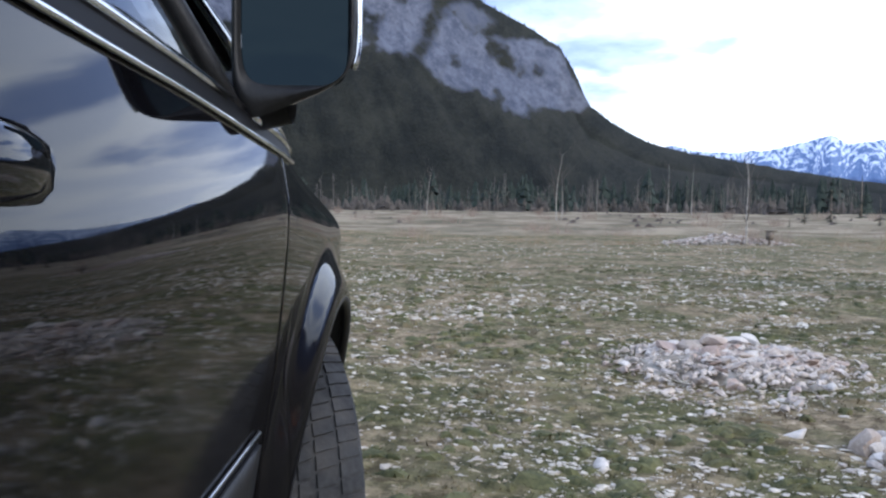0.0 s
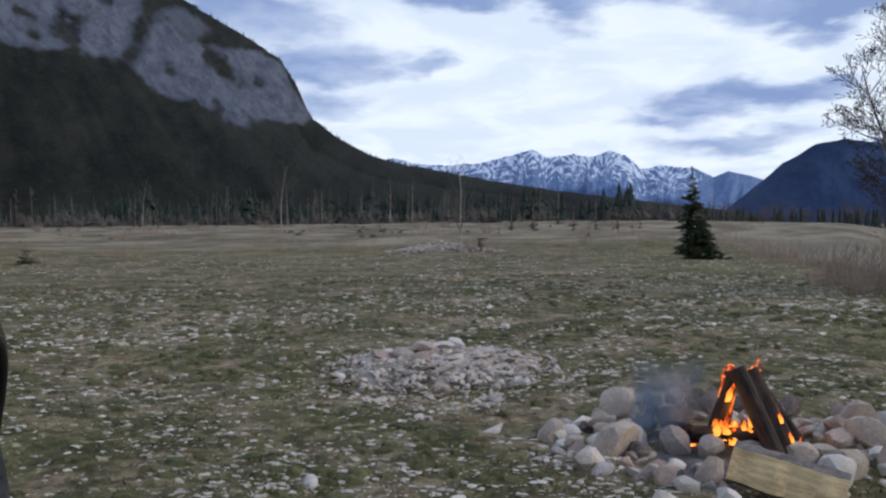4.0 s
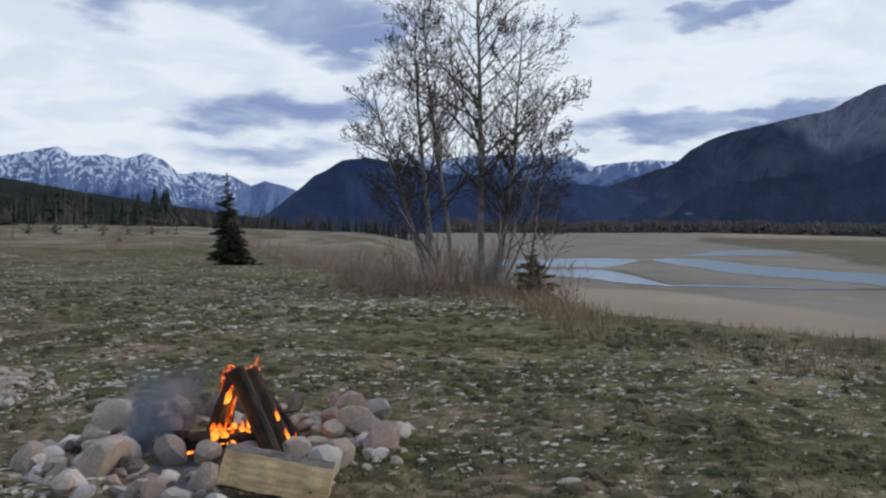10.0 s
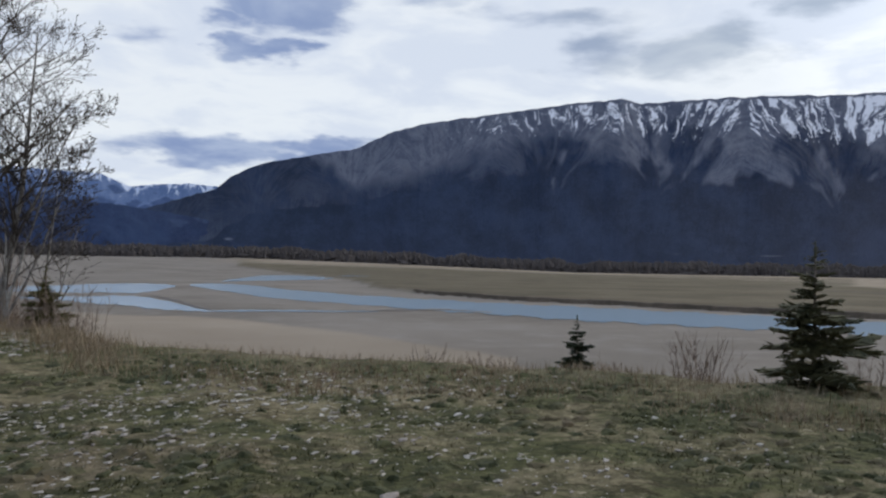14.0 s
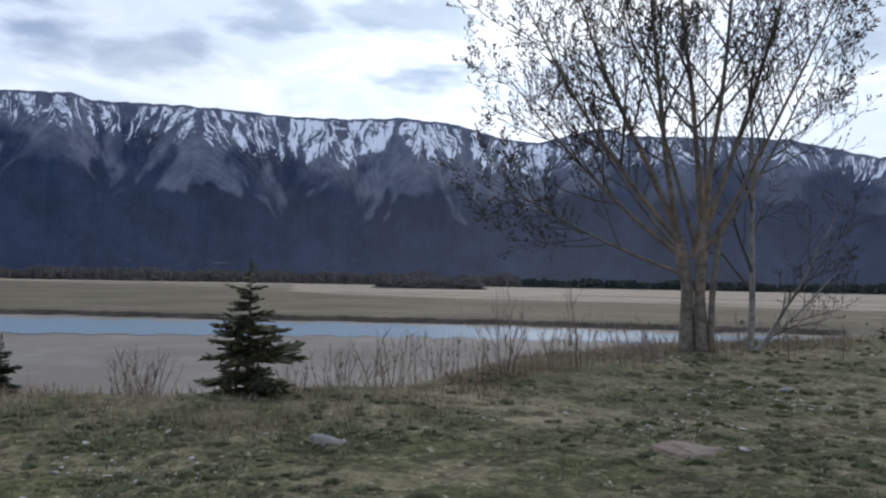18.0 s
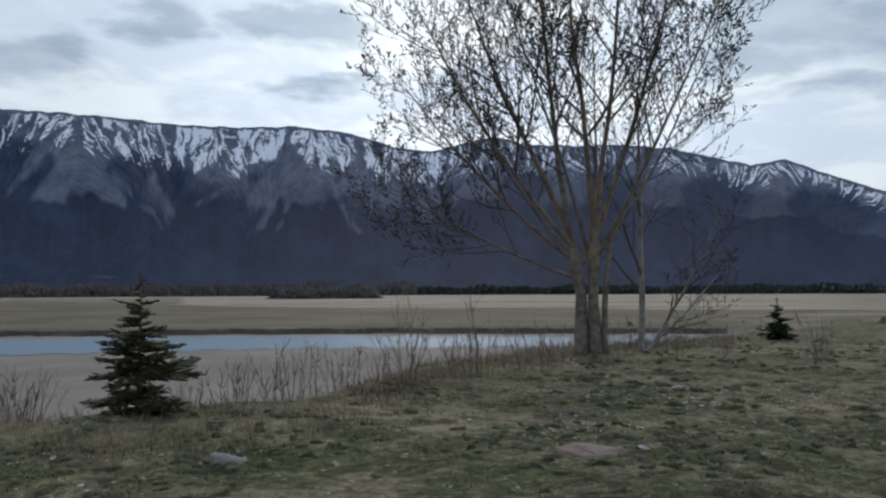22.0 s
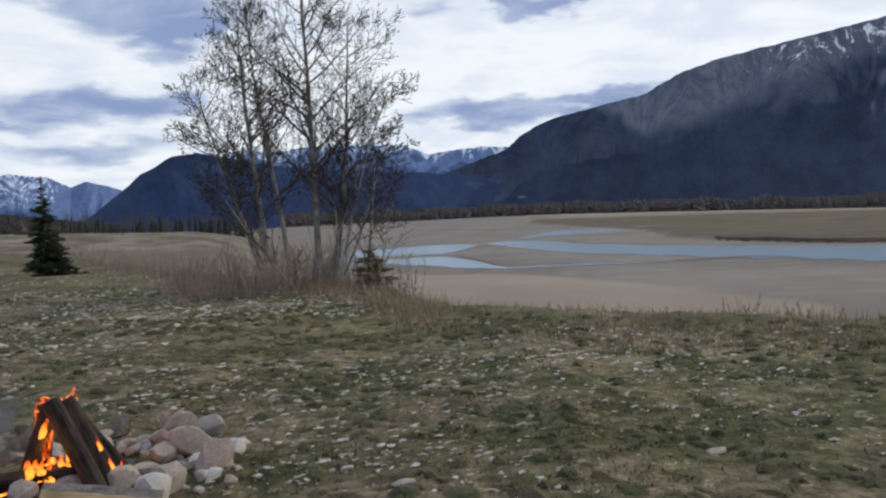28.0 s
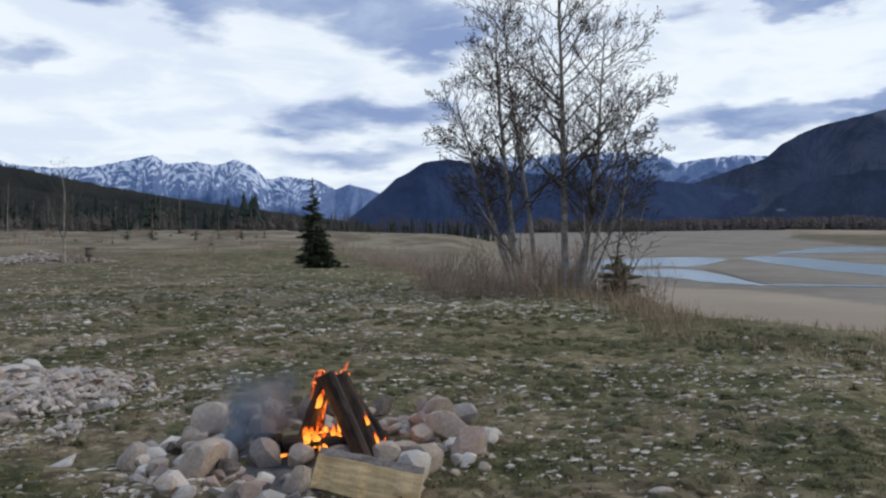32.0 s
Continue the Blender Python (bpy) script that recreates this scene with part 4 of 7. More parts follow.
def bud(soup, rng, at, d, L):
    u = unit(np.cross(d, np.array([0.3, 0.8, 0.5])))
    w = np.cross(d, u)
    r = L * 0.2
    m = at + d * L * 0.45
    soup.add([at, m + u * r, m - u * r * 0.5 + w * r * 0.87, m - u * r * 0.5 - w * r * 0.87, at + d * L],
             [(0, 2, 1), (0, 3, 2), (0, 1, 3), (4, 1, 2), (4, 2, 3), (4, 3, 1)])


def bare_tree(name, at, stems, label, category, seed, top=3, spread=(0.55, 0.7, 0.8, 0.8), lift=0.05, kids=(9, 7, 5, 3), bud_size=0.06, mat=None, group="", trunk=None, reach=1.0, low=0.20, trunk_mat=None):
    rng = random.Random(seed)
    ob = thing(name, (at[0], at[1], gz(*at) - 0.03), label, category, group)
    boughs, twigs, buds = Soup(), Soup(), Soup()
    if trunk:
        ts = Soup()
        for pts, radii in trunk:
            tube(ts, pts, radii, 18)
        for V in ts.v:
            for i, v in enumerate(V):
                V[i, :2] += 0.05 * np.array(noise.noise_vector(Vector((v[0] * 5, v[1] * 5, v[2] * 1.9)))[:2])
        ts.make("trunk", trunk_mat or mat, ob, smooth=True)
    for k, (off, d, length, rad) in enumerate(stems):
        limbs = Soup()
        grow(rng, limbs, boughs, twigs, buds, np.array(off, float), d, length, rad, 0, top, spread, lift, kids, bud_size, reach, low)
        limbs.make("stem" if not trunk else "limb", mat, ob, smooth=True)
    boughs.make("branchwork", M_branch, ob, kind="stuff")
    if twigs.n:
        twigs.make("brushwood", M_twig, ob, kind="stuff")
    if buds.n:
        buds.make("bud_growth", M_bud, ob, "small dark swelling buds", kind="stuff")
    return ob


# the old poplar on the bank, which forks low into many upright limbs
bx, by = place(111.8, 13.7)
bside = np.array([math.cos(radians(111.8)), -math.sin(radians(111.8)), 0])   # to the right as seen from the fire


def fan(deg, back=0.0):
    a = radians(deg)
    return bside * math.sin(a) + np.array([0, 0, 1]) * math.cos(a) + np.array([math.sin(radians(111.8)), math.cos(radians(111.8)), 0]) * back


tall = np.array([0, 0, 1])
M_poplar = material("poplar_bark", (0.12, 0.098, 0.076), (0.31, 0.26, 0.20), 9, 0.9, 50, 0.9, (0.40, 0.29, 0.18), 2.2, bdist=0.02)
POPLAR = ((-0.22, 1.55, -56, 0.1, 4.5, 0.042), (-0.20, 1.70, -44, -0.25, 4.9, 0.044), (-0.26, 1.90, -24, 0.2, 5.2, 0.056), (-0.28, 1.95, -11, -0.15, 5.5, 0.052), (0.10, 1.60, -4, 0.12, 6.1, 0.058), (0.14, 1.95, 5, -0.12, 5.7, 0.050),
          (0.15, 1.90, 16, 0.15, 5.5, 0.050), (0.12, 1.55, 30, -0.2, 4.9, 0.040), (0.38, 1.90, 34, 0.2, 3.8, 0.030), (-0.18, 1.25, -72, 0.15, 3.8, 0.032), (-0.14, 1.50, -44, 0.45, 3.8, 0.030), (-0.06, 1.50, 12, 0.5, 4.4, 0.034), (0.02, 1.60, -16, -0.5, 4.6, 0.036))
bare_tree("poplar_tree", (bx, by), [(bside * o + tall * z, fan(deg, back), length, rad) for o, z, deg, back, length, rad in POPLAR],
          "leafless poplar with a thick forked trunk and swelling catkins", "tree", 5, top=3, spread=(0.60, 0.60, 0.7, 0.8), lift=0.080, kids=(16, 7, 4), bud_size=0.066, mat=M_poplar, group="riverbank trees", low=0.28,
          trunk=[([bside * -0.14 - tall * 0.1, bside * -0.12 + tall * 0.1, bside * -0.115 + tall * 0.5, bside * -0.13 + tall * 1.0, bside * -0.19 + tall * 1.5, bside * -0.29 + tall * 2.0], [0.18, 0.118, 0.102, 0.096, 0.084, 0.056]),
                 ([bside * 0.12 - tall * 0.1, bside * 0.10 + tall * 0.1, bside * 0.085 + tall * 0.5, bside * 0.07 + tall * 1.0, bside * 0.09 + tall * 1.5, bside * 0.16 + tall * 2.1], [0.17, 0.114, 0.100, 0.093, 0.084, 0.054]),
                 ([bside * 0.27 - tall * 0.1, bside * 0.25 + tall * 0.3, bside * 0.26 + tall * 0.9, bside * 0.32 + tall * 1.5, bside * 0.40 + tall * 2.0], [0.075, 0.055, 0.048, 0.042, 0.03])])
sx, sy = place(115.2, 14.6)
bare_tree("poplar_sapling", (sx, sy), [((0, 0, 0), fan(9), 4.4, 0.06), (bside * 0.12, fan(32), 2.6, 0.035), (bside * 0.05, fan(48, 0.2), 2.0, 0.028)],
          "slim grey poplar sapling beside the old poplar", "tree", 8, top=3, kids=(9, 6, 4), bud_size=0.03, mat=M_bark, group="riverbank trees")

# the aspen clump
M_aspen = material("aspen_bark", (0.20, 0.18, 0.16), (0.40, 0.37, 0.335), 12, 0.9, 60, 0.6, (0.10, 0.088, 0.078), 4)
ax, ay = place(27.6, 14.0)
aside = np.array([math.cos(radians(27.6)), -math.sin(radians(27.6)), 0])


def afan(deg, back=0.0):
    a = radians(deg)
    return aside * math.sin(a) + np.array([0, 0, 1]) * math.cos(a) + np.array([math.sin(radians(27.6)), math.cos(radians(27.6)), 0]) * back


for off, deg, H, rad, seed, kd in ((-0.62, -3.0, 4.6, 0.055, 11, (26, 8, 5)), (-0.66, -15, 3.6, 0.040, 12, (20, 8, 5)), (0.20, 0.5, 5.9, 0.066, 13, (34, 8, 5)), (0.42, 8.0, 4.5, 0.050, 14, (24, 8, 5)), (0.30, 15.0, 3.4, 0.038, 15, (20, 8, 5)), (-0.30, -1.0, 4.9, 0.045, 16, (24, 8, 5)), (-0.5, -24, 2.9, 0.03, 17, (15, 7, 5)), (0.5, 27, 2.9, 0.028, 18, (14, 7, 5))):
    x, y = ax + aside[0] * off, ay + aside[1] * off
    bare_tree("aspen_tree", (x, y), [((0, 0, 0), afan(deg), H, rad)], "slender grey-barked aspen without leaves, budding", "tree", seed, top=3, spread=(0.80, 0.66, 0.70), lift=0.05, kids=kd, bud_size=0.036, reach=0.72, low=0.27, mat=M_aspen, group="riverbank trees")
for off, deg, H, rad, seed in ((-0.35, -38, 1.9, 0.035, 21), (0.35, 9, 2.6, 0.03, 22), (0.78, 4, 2.2, 0.025, 23), (0.42, -4, 1.9, 0.025, 24), (0.95, 14, 1.8, 0.02, 25)):
    x, y = ax + aside[0] * off, ay + aside[1] * off - 0.3
    bare_tree("aspen_sapling", (x, y), [((0, 0, 0), afan(deg), H, rad)], "thin bare aspen sapling in the clump", "tree", seed, top=2, kids=(9, 6), bud_size=0.035, mat=M_bark, group="riverbank trees")


# ---------------------------------------------------------------- willow scrub and dry grass
def shrub(at, h, w, stems, seed, label="bare reddish willow shrub", name="willow_shrub", stout=1.0):
    rng = random.Random(seed)
    ob = thing(name, (at[0], at[1], gz(*at) - 0.02), label, "shrub", "bank shrubs")
    s = Soup()
    for _ in range(round(stems * 1.5)):
        a, q = rng.uniform(0, 6.28), rng.uniform(0, w * 0.5)
        d = unit(np.array([math.cos(a) * 0.22, math.sin(a) * 0.22, 1]) + np.array([rng.gauss(0, 0.12), rng.gauss(0, 0.12), 0]))
        L = h * rng.uniform(0.45, 1.0)
        p = np.array([math.cos(a) * q, math.sin(a) * q, 0])
        pts = [p]
        for i in range(4):
            d = unit(d + np.array([rng.gauss(0, 0.1), rng.gauss(0, 0.1), 0.05]))
            pts.append(pts[-1] + d * L / 4)
        r = (0.0028 + 0.0034 * rng.random()) * max(1.0, stout)
        tube(s, pts, [r, r * 0.85, r * 0.7, r * 0.5, r * 0.25], 3, cap=False)
        for _ in range(rng.randint(5, 9)):
            i = rng.randint(1, 3)
            dd = unit(d + np.array([rng.gauss(0, 0.5), rng.gauss(0, 0.5), 0.1]))
            e = pts[i] + dd * L * rng.uniform(0.12, 0.3)
            tube(s, [pts[i], e], [r * 0.6, r * 0.35], 3, cap=False)
    s.make("brushwood", M_willow, ob, kind="stuff")
    return ob


rs = random.Random(77)
for az, r, h, w, n in ((75.0, 9.5, 0.65, 0.45, 26), (88.5, 9.6, 0.62, 0.6, 14), (91.5, 9.7, 0.72, 0.6, 16), (94.6, 9.9, 0.62, 0.5, 14), (99.4, 9.4, 1.15, 0.35, 12), (102.6, 10.0, 0.75, 0.5, 12), (104.3, 10.0, 1.15, 0.3, 10), (107.3, 10.6, 0.8, 0.6, 14), (109.6, 11.4, 0.8, 0.4, 12), (114, 13.2, 0.75, 0.6, 14), (117.5, 13.5, 0.75, 0.6, 10), (120.5, 14.2, 0.65, 0.5, 8),
                          (57, 10.0, 0.3, 0.5, 8), (69.5, 9.6, 0.35, 0.4, 8), (84.5, 9.5, 0.5, 0.5, 10), (62, 10.2, 0.28, 0.5, 8), (97.5, 10.2, 0.45, 0.4, 8), (60.5, 9.8, 0.25, 0.4, 6)):
    shrub(place(az, min(r, float(np.interp(az, EDGE_AZ, EDGE_R)) + 0.5)), h, w, n, int(az * 10))
for k in range(30):
    az = rs.uniform(18.0, 34.5)
    shrub(place(az, rs.uniform(12.6, 15.5)), rs.uniform(0.35, 0.95), rs.uniform(0.5, 1.0), rs.randint(12, 26), 900 + k, "tangled bare reddish-brown shrub among the aspens")
for k in range(8):
    az = rs.uniform(22.0, 33.0)
    shrub(place(az, rs.uniform(13.2, 15.5)), rs.uniform(0.9, 1.5), rs.uniform(0.3, 0.6), rs.randint(8, 14), 960 + k, "tall thin bare shoots among the aspens")
for k in range(46):
    az, r = rs.uniform(-38, 22), rs.uniform(40, 120)
    if r > float(np.interp(az, EDGE_AZ, EDGE_R)) - 4:
        r = float(np.interp(az, EDGE_AZ, EDGE_R)) - rs.uniform(2, 6)
    if r > 20:
        shrub(place(az, r), rs.uniform(0.5, 1.0) * (0.6 + r / 110), rs.uniform(1.4, 3.4), rs.randint(26, 44), 1200 + k, "grey-brown leafless willow bush in the dry meadow", "meadow_shrub", 0.35 + r / 45)
for az, r, h, w in ((14.0, 36, 0.8, 3.0), (15.5, 30, 0.7, 2.6), (12.6, 44, 0.9, 3.4), (17.4, 22, 0.7, 2.0), (-2.9, 37.6, 0.7, 1.6), (-4.4, 37.2, 0.9, 1.2)):
    shrub(place(az, r), h, w, 44, int(az * 10 + 700), "dark brown leafless thicket in the dry meadow", "meadow_shrub", 0.35 + r / 45)
shrub(place(126.0, 12.6), 0.95, 0.12, 9, 555, "upright clump of dark bare stems", "stem_clump")


def blades(name, spots, mat, label, n_each, h, w, lean, seed, category="grass", broad=0.018):
    rng = random.Random(seed)
    s_v, s_f = [], []
    k = 0
    for (x, y, sc) in spots:
        z = 0.0
        for _ in range(n_each):
            a = rng.uniform(0, 6.28)
            px, py = x + rng.gauss(0, w), y + rng.gauss(0, w)
            H = h * sc * rng.uniform(0.5, 1.15)
            b = 0.002 + H * broad
            tx, ty = px + math.cos(a) * H * lean * rng.random(), py + math.sin(a) * H * lean * rng.random()
            c, d = math.cos(a + 1.57) * b, math.sin(a + 1.57) * b
            s_v += [(px - c, py - d, 0), (px + c, py + d, 0), (tx, ty, H)]
            s_f.append((k, k + 1, k + 2))
            k += 3
    V = np.array(s_v)
    z = land(V[:, 0].reshape(-1, 3).mean(1), V[:, 1].reshape(-1, 3).mean(1))[0]
    V[:, 2] += np.repeat(z, 3) - 0.008
    return tagged(raw(name, V.tolist(), s_f, mat), label, category, kind="stuff")


spots = []
for _ in range(2600):
    az = rs.uniform(16, 126)
    e = float(np.interp(az, EDGE_AZ, EDGE_R))
    r = e + rs.uniform(-2.2, 0.8) if az > 38 else e + rs.uniform(-3.0, 1.0)
    dens = 1.0 if az < 36 else 0.85 if 96 < az < 121 else 0.3
    if rs.random() < dens:
        spots.append((*place(az, r), rs.uniform(0.5, 1.3) * (1.0 if dens == 1.0 else 0.8 if dens > 0.5 else 0.6)))
blades("dry_grass", spots, M_straw, "tall dry reddish-brown grass along the bank", 16, 0.17, 0.16, 0.9, 3)
spots = []
for _ in range(4200):
    az = rs.uniform(-42, 20)
    r = 32 + 45 * rs.random() ** 1.4
    if math.sin(az * 0.9) + math.sin(r * 0.35 + az * 0.3) + rs.gauss(0, 0.5) > 0.0:
        spots.append((*place(az, r), rs.uniform(0.6, 1.5)))
blades("dry_grass", spots, M_straw, "pale dry meadow grass beyond the turf", 6, 0.17, 0.25, 0.7, 4)

# short green turf, thinning out with distance
spots = []
while len(spots) < 24000:
    az = rs.uniform(-48, 146)
    r = 0.5 + 18 * rs.random() ** 1.3
    x, y = place(az, r)
    if r > float(np.interp(az, EDGE_AZ, EDGE_R)) - 0.4:
        continue
    if noise.noise((x * 0.9, y * 0.9, 3.0)) + 0.5 * noise.noise((x * 2.7, y * 2.7, 8.0)) + rs.uniform(-0.35, 0.35) > -0.02:
        spots.append((x, y, rs.uniform(0.5, 1.3)))
blades("turf_grass", spots, MATS["turf"], "short green and brown turf grass", 7, 0.026, 0.05, 1.5, 6, broad=0.09)
clumps = []
while len(clumps) < 5000:
    az = rs.uniform(-48, 146)
    r = 0.6 + 18 * rs.random() ** 1.2
    x, y = place(az, r)
    if r < float(np.interp(az, EDGE_AZ, EDGE_R)) - 0.3 and math.hypot(x - 1.0, y - 3.6) > 0.95 and math.hypot(x + 0.56, y - 5.75) > 0.75 \
            and noise.noise((x * 0.6, y * 0.6, 13.0)) + 0.7 * noise.noise((x * 2.1, y * 2.1, 3.0)) + rs.uniform(-0.3, 0.3) > 0.0:
        clumps.append((x, y, rs.uniform(0.5, 1.0) * min(1.3, 0.7 + r / 14)))
M_clump = material("clump_grass", (0.040, 0.045, 0.018), (0.125, 0.122, 0.052), 6, 0.9, 45, 0.0, (0.16, 0.12, 0.07), 1.6, coords="Position")


def cushions(spots, seed):
    """Low ragged cushions of herbs and grass with leaf tips standing out all round."""
    rng = random.Random(seed)
    V, F = [], []
    for x, y, sc in spots:
        R, H = 0.075 * sc * rng.uniform(0.5, 1.2), 0.030 * sc * rng.uniform(0.5, 1.1)
        st, ph = rng.uniform(0.7, 1.4), rng.uniform(0, 6.28)
        b = len(V)
        V.append((x, y, H))
        for j, (q, h) in enumerate(((0.55, 0.80), (1.0, -0.15))):
            for k in range(7):
                a = 6.283 * (k + 0.5 * j) / 7 + ph
                g = R * q * rng.uniform(0.65, 1.35)
                V.append((x + g * math.cos(a) * st, y + g * math.sin(a) / st, H * h * rng.uniform(0.6, 1.3)))
        F += [(b, b + 1 + k, b + 1 + (k + 1) % 7) for k in range(7)]
        for k in range(7):
            F += [(b + 1 + k, b + 8 + k, b + 1 + (k + 1) % 7), (b + 8 + k, b + 8 + (k + 1) % 7, b + 1 + (k + 1) % 7)]
        for _ in range(14):
            a, q = rng.uniform(0, 6.28), R * rng.uniform(0.1, 0.9)
            px, py, hb = x + q * math.cos(a) * st, y + q * math.sin(a) / st, H * 0.6 * (1 - q / R)
            L = 0.03 * sc * rng.uniform(0.6, 1.3)
            c, s = math.cos(a + 1.57) * L * 0.16, math.sin(a + 1.57) * L * 0.16
            k = len(V)
            V += [(px - c, py - s, hb), (px + c, py + s, hb), (px + math.cos(a) * L, py + math.sin(a) * L, hb + L * rng.uniform(0.3, 0.9))]
            F.append((k, k + 1, k + 2))
    P = np.array(V)
    P[:, 2] += land(P[:, 0], P[:, 1])[0]
    return tagged(raw("herb_cushions", P.tolist(), F, M_clump), "dark olive cushions of herbs and grass among the stones", "plants", kind="stuff")


cushions(clumps, 16)


# ---------------------------------------------------------------- scattered stones
def scatter(name, n, seed, rmin, rmax, smin, smax, label, power, gate, azr=(-48, 146), spot=None):
    rng = random.Random(seed)
    shapes = []
    bm = bmesh.new()
    bmesh.ops.create_icosphere(bm, subdivisions=1, radius=1)
    base = np.array([v.co[:] for v in bm.verts])
    faces = [tuple(v.index for v in f.verts) for f in bm.faces]
    bm.free()
    for k in range(12):
        V = base.copy()
        for _ in range(8):
            d = unit(np.array([rng.gauss(0, 1) for _ in range(3)]))
            over = V @ d - rng.uniform(0.15, 0.65)
            V -= np.outer(np.maximum(over, 0), d)
        shapes.append(V)
    P = []
    while len(P) < n:
        az = rng.uniform(*azr)
        r = rmin + (rmax - rmin) * rng.random() ** power
        x, y = place(az, r)
        if r > float(np.interp(az, EDGE_AZ, EDGE_R)) - 0.8:
            continue
        g = 1.2 * noise.noise((x * 0.35, y * 0.35, 1.0)) + 1.1 * noise.noise((x * 1.1, y * 1.1, 5.0))
        if g + rng.uniform(-0.5, 0.5) < gate + 0.45 * float(sstep(52, 84, az)) - 0.5 * float(sstep(8.5, 10.5, r) * sstep(17, 13, r) * sstep(-4, 4, az) * sstep(40, 30, az)):
            continue
        if spot and math.hypot((x - spot[0]) / spot[2], (y - spot[1]) / spot[3]) > 1 + 0.5 * rng.random():
            continue
        P.append((x, y, smin + (smax - smin) * rng.random() ** 3.6 * min(1.0, 0.45 + r / 12)))
    P = np.array(P)
    Z = land(P[:, 0], P[:, 1])[0]
    s = Soup()
    for (x, y, sz), z in zip(P, Z):
        V = turned(shapes[rng.randrange(12)], rng, 15) * np.array([rng.uniform(0.8, 1.6), rng.uniform(0.5, 1.1), rng.uniform(0.2, 0.5)]) * sz
        s.add(V + (x, y, z + sz * 0.12), faces)
    return tagged(s.make(name, M_gravel, kind="stuff"), label, "gravel")


scatter("gravel", 23000, 5, 0.5, 16, 0.006, 0.046, "small pale stones lying in the turf", 1.2, 0.08)
scatter("gravel", 3500, 15, 0.5, 7, 0.008, 0.045, "pale stones in the turf round the car", 0.8, -0.05, (146, 312))
scatter("gravel", 9000, 6, 8, 40, 0.016, 0.070, "pale stones scattered over the far turf", 1.2, -0.05, (-46, 38))


def stone(parent, at, size, seed, mat, name="stone", flat=0.72, tilt=20, cls=None):
    rng = random.Random(seed)
    V = turned(pebble_shape(rng, rng.choice((0.7, 0.9, 1.0))) * np.array([rng.uniform(0.95, 1.35), rng.uniform(0.7, 1.0), flat * rng.uniform(0.75, 1.1)]), rng, tilt) * size * 0.5
    V[:, 2] -= V[:, 2].min()
    ob = raw(name, V.tolist(), ICO_F, mat, parent, smooth=True)
    ob.data.set_sharp_from_angle(angle=radians(27))
    ob.location = at
    return ob


def lone_stone(at, size, seed, mat, label, flat=0.5):
    rng = random.Random(seed)
    V = turned(pebble_shape(rng, 1.0) * np.array([1.25, 0.75, flat]), rng, 12) * size * 0.5
    ob = raw("stone", V.tolist(), ICO_F, mat, smooth=True)
    ob.location = (at[0], at[1], gz(*at) + size * flat * 0.2)
    return tagged(ob, label, "stone", "lone stones")


scatter("gravel", 900, 7, 4.0, 8, 0.012, 0.05, "broken pale gravel round the rock pile", 1.0, -2.0, (-24, 8), (-0.5, 5.7, 1.05, 0.8))
scatter("gravel", 2600, 17, 1.6, 5.4, 0.006, 0.042, "pale broken gravel in the worn turf before the fire", 0.9, -0.15, (-30, 6))
lone_stone((5.76, 0.19), 0.26, 4, M_gravel, "pale flat stone lying in the turf", 0.58)
lone_stone((4.23, 0.02), 0.15, 5, M_stone[0], "buff flat slab sunk in the turf", 0.22)
lone_stone((5.52, -2.47), 0.13, 7, M_stone[2], "pale flat stone beside bare earth", 0.3)
lone_stone((8.4, -4.24), 0.10, 8, M_stone[2], "small white stone in the turf", 0.6)
lone_stone((-0.10, 3.95), 0.14, 9, M_stone[2], "pale flat stone near the fire ring", 0.3)
lone_stone((-0.80, 3.05), 0.11, 12, M_stone[2], "pale flat stone in gravelly turf", 0.35)
lone_stone((-0.42, 2.78), 0.085, 13, M_stone[2], "pale stone in gravelly turf", 0.5)
lone_stone((3.3, 2.05), 0.12, 14, M_stone[0], "buff stone sunk in the turf", 0.3)
lone_stone((2.05, 2.62), 0.11, 15, M_stone[0], "buff stone in the turf", 0.3)

def earth_patch(at, rx, ry, seed, label):
    """A worn patch of bare soil, feathered into a ragged edge and lying on the turf."""
    V, F = [(0, 0, 0.018)], []
    K = 40
    for j, q in enumerate((0.5, 0.85, 1.0)):
        for k in range(K):
            a = 2 * math.pi * k / K
            w = q * (1 + 0.20 * noise.noise((math.cos(a) * 2 + seed, math.sin(a) * 2, 0)) + 0.16 * noise.noise((math.cos(a) * 6, math.sin(a) * 6, seed)))
            V.append((rx * w * math.cos(a), ry * w * math.sin(a), 0.0))
    P = np.array(V)
    P[:, 2] = land(P[:, 0] + at[0], P[:, 1] + at[1])[0] + 0.012
    P[1 + 2 * K:, 2] -= 0.03
    F += [(0, 1 + k, 1 + (k + 1) % K) for k in range(K)]
    for j in range(2):
        F += [(1 + j * K + k, 1 + (j + 1) * K + k, 1 + (j + 1) * K + (k + 1) % K, 1 + j * K + (k + 1) % K) for k in range(K)]
    ob = raw("bare_earth", P.tolist(), F, M_soil, smooth=True)
    ob.location = (at[0], at[1], 0)
    return tagged(ob, label, "soil", kind="structure")


M_soil = material("bare_soil", (0.17, 0.115, 0.08), (0.36, 0.265, 0.195), 9, 0.95, 60, 0.6, (0.30, 0.25, 0.19), 3, bdist=0.02)
earth_patch((5.55, -2.1), 0.20, 0.26, 3, "worn patch of reddish bare soil in the turf")

bm = bmesh.new()
bmesh.ops.create_icosphere(bm, subdivisions=1, radius=1)
ICO_LOW = np.array([v.co[:] for v in bm.verts])
ICO_LOW_F = [tuple(v.index for v in f.verts) for f in bm.faces]
bm.free()


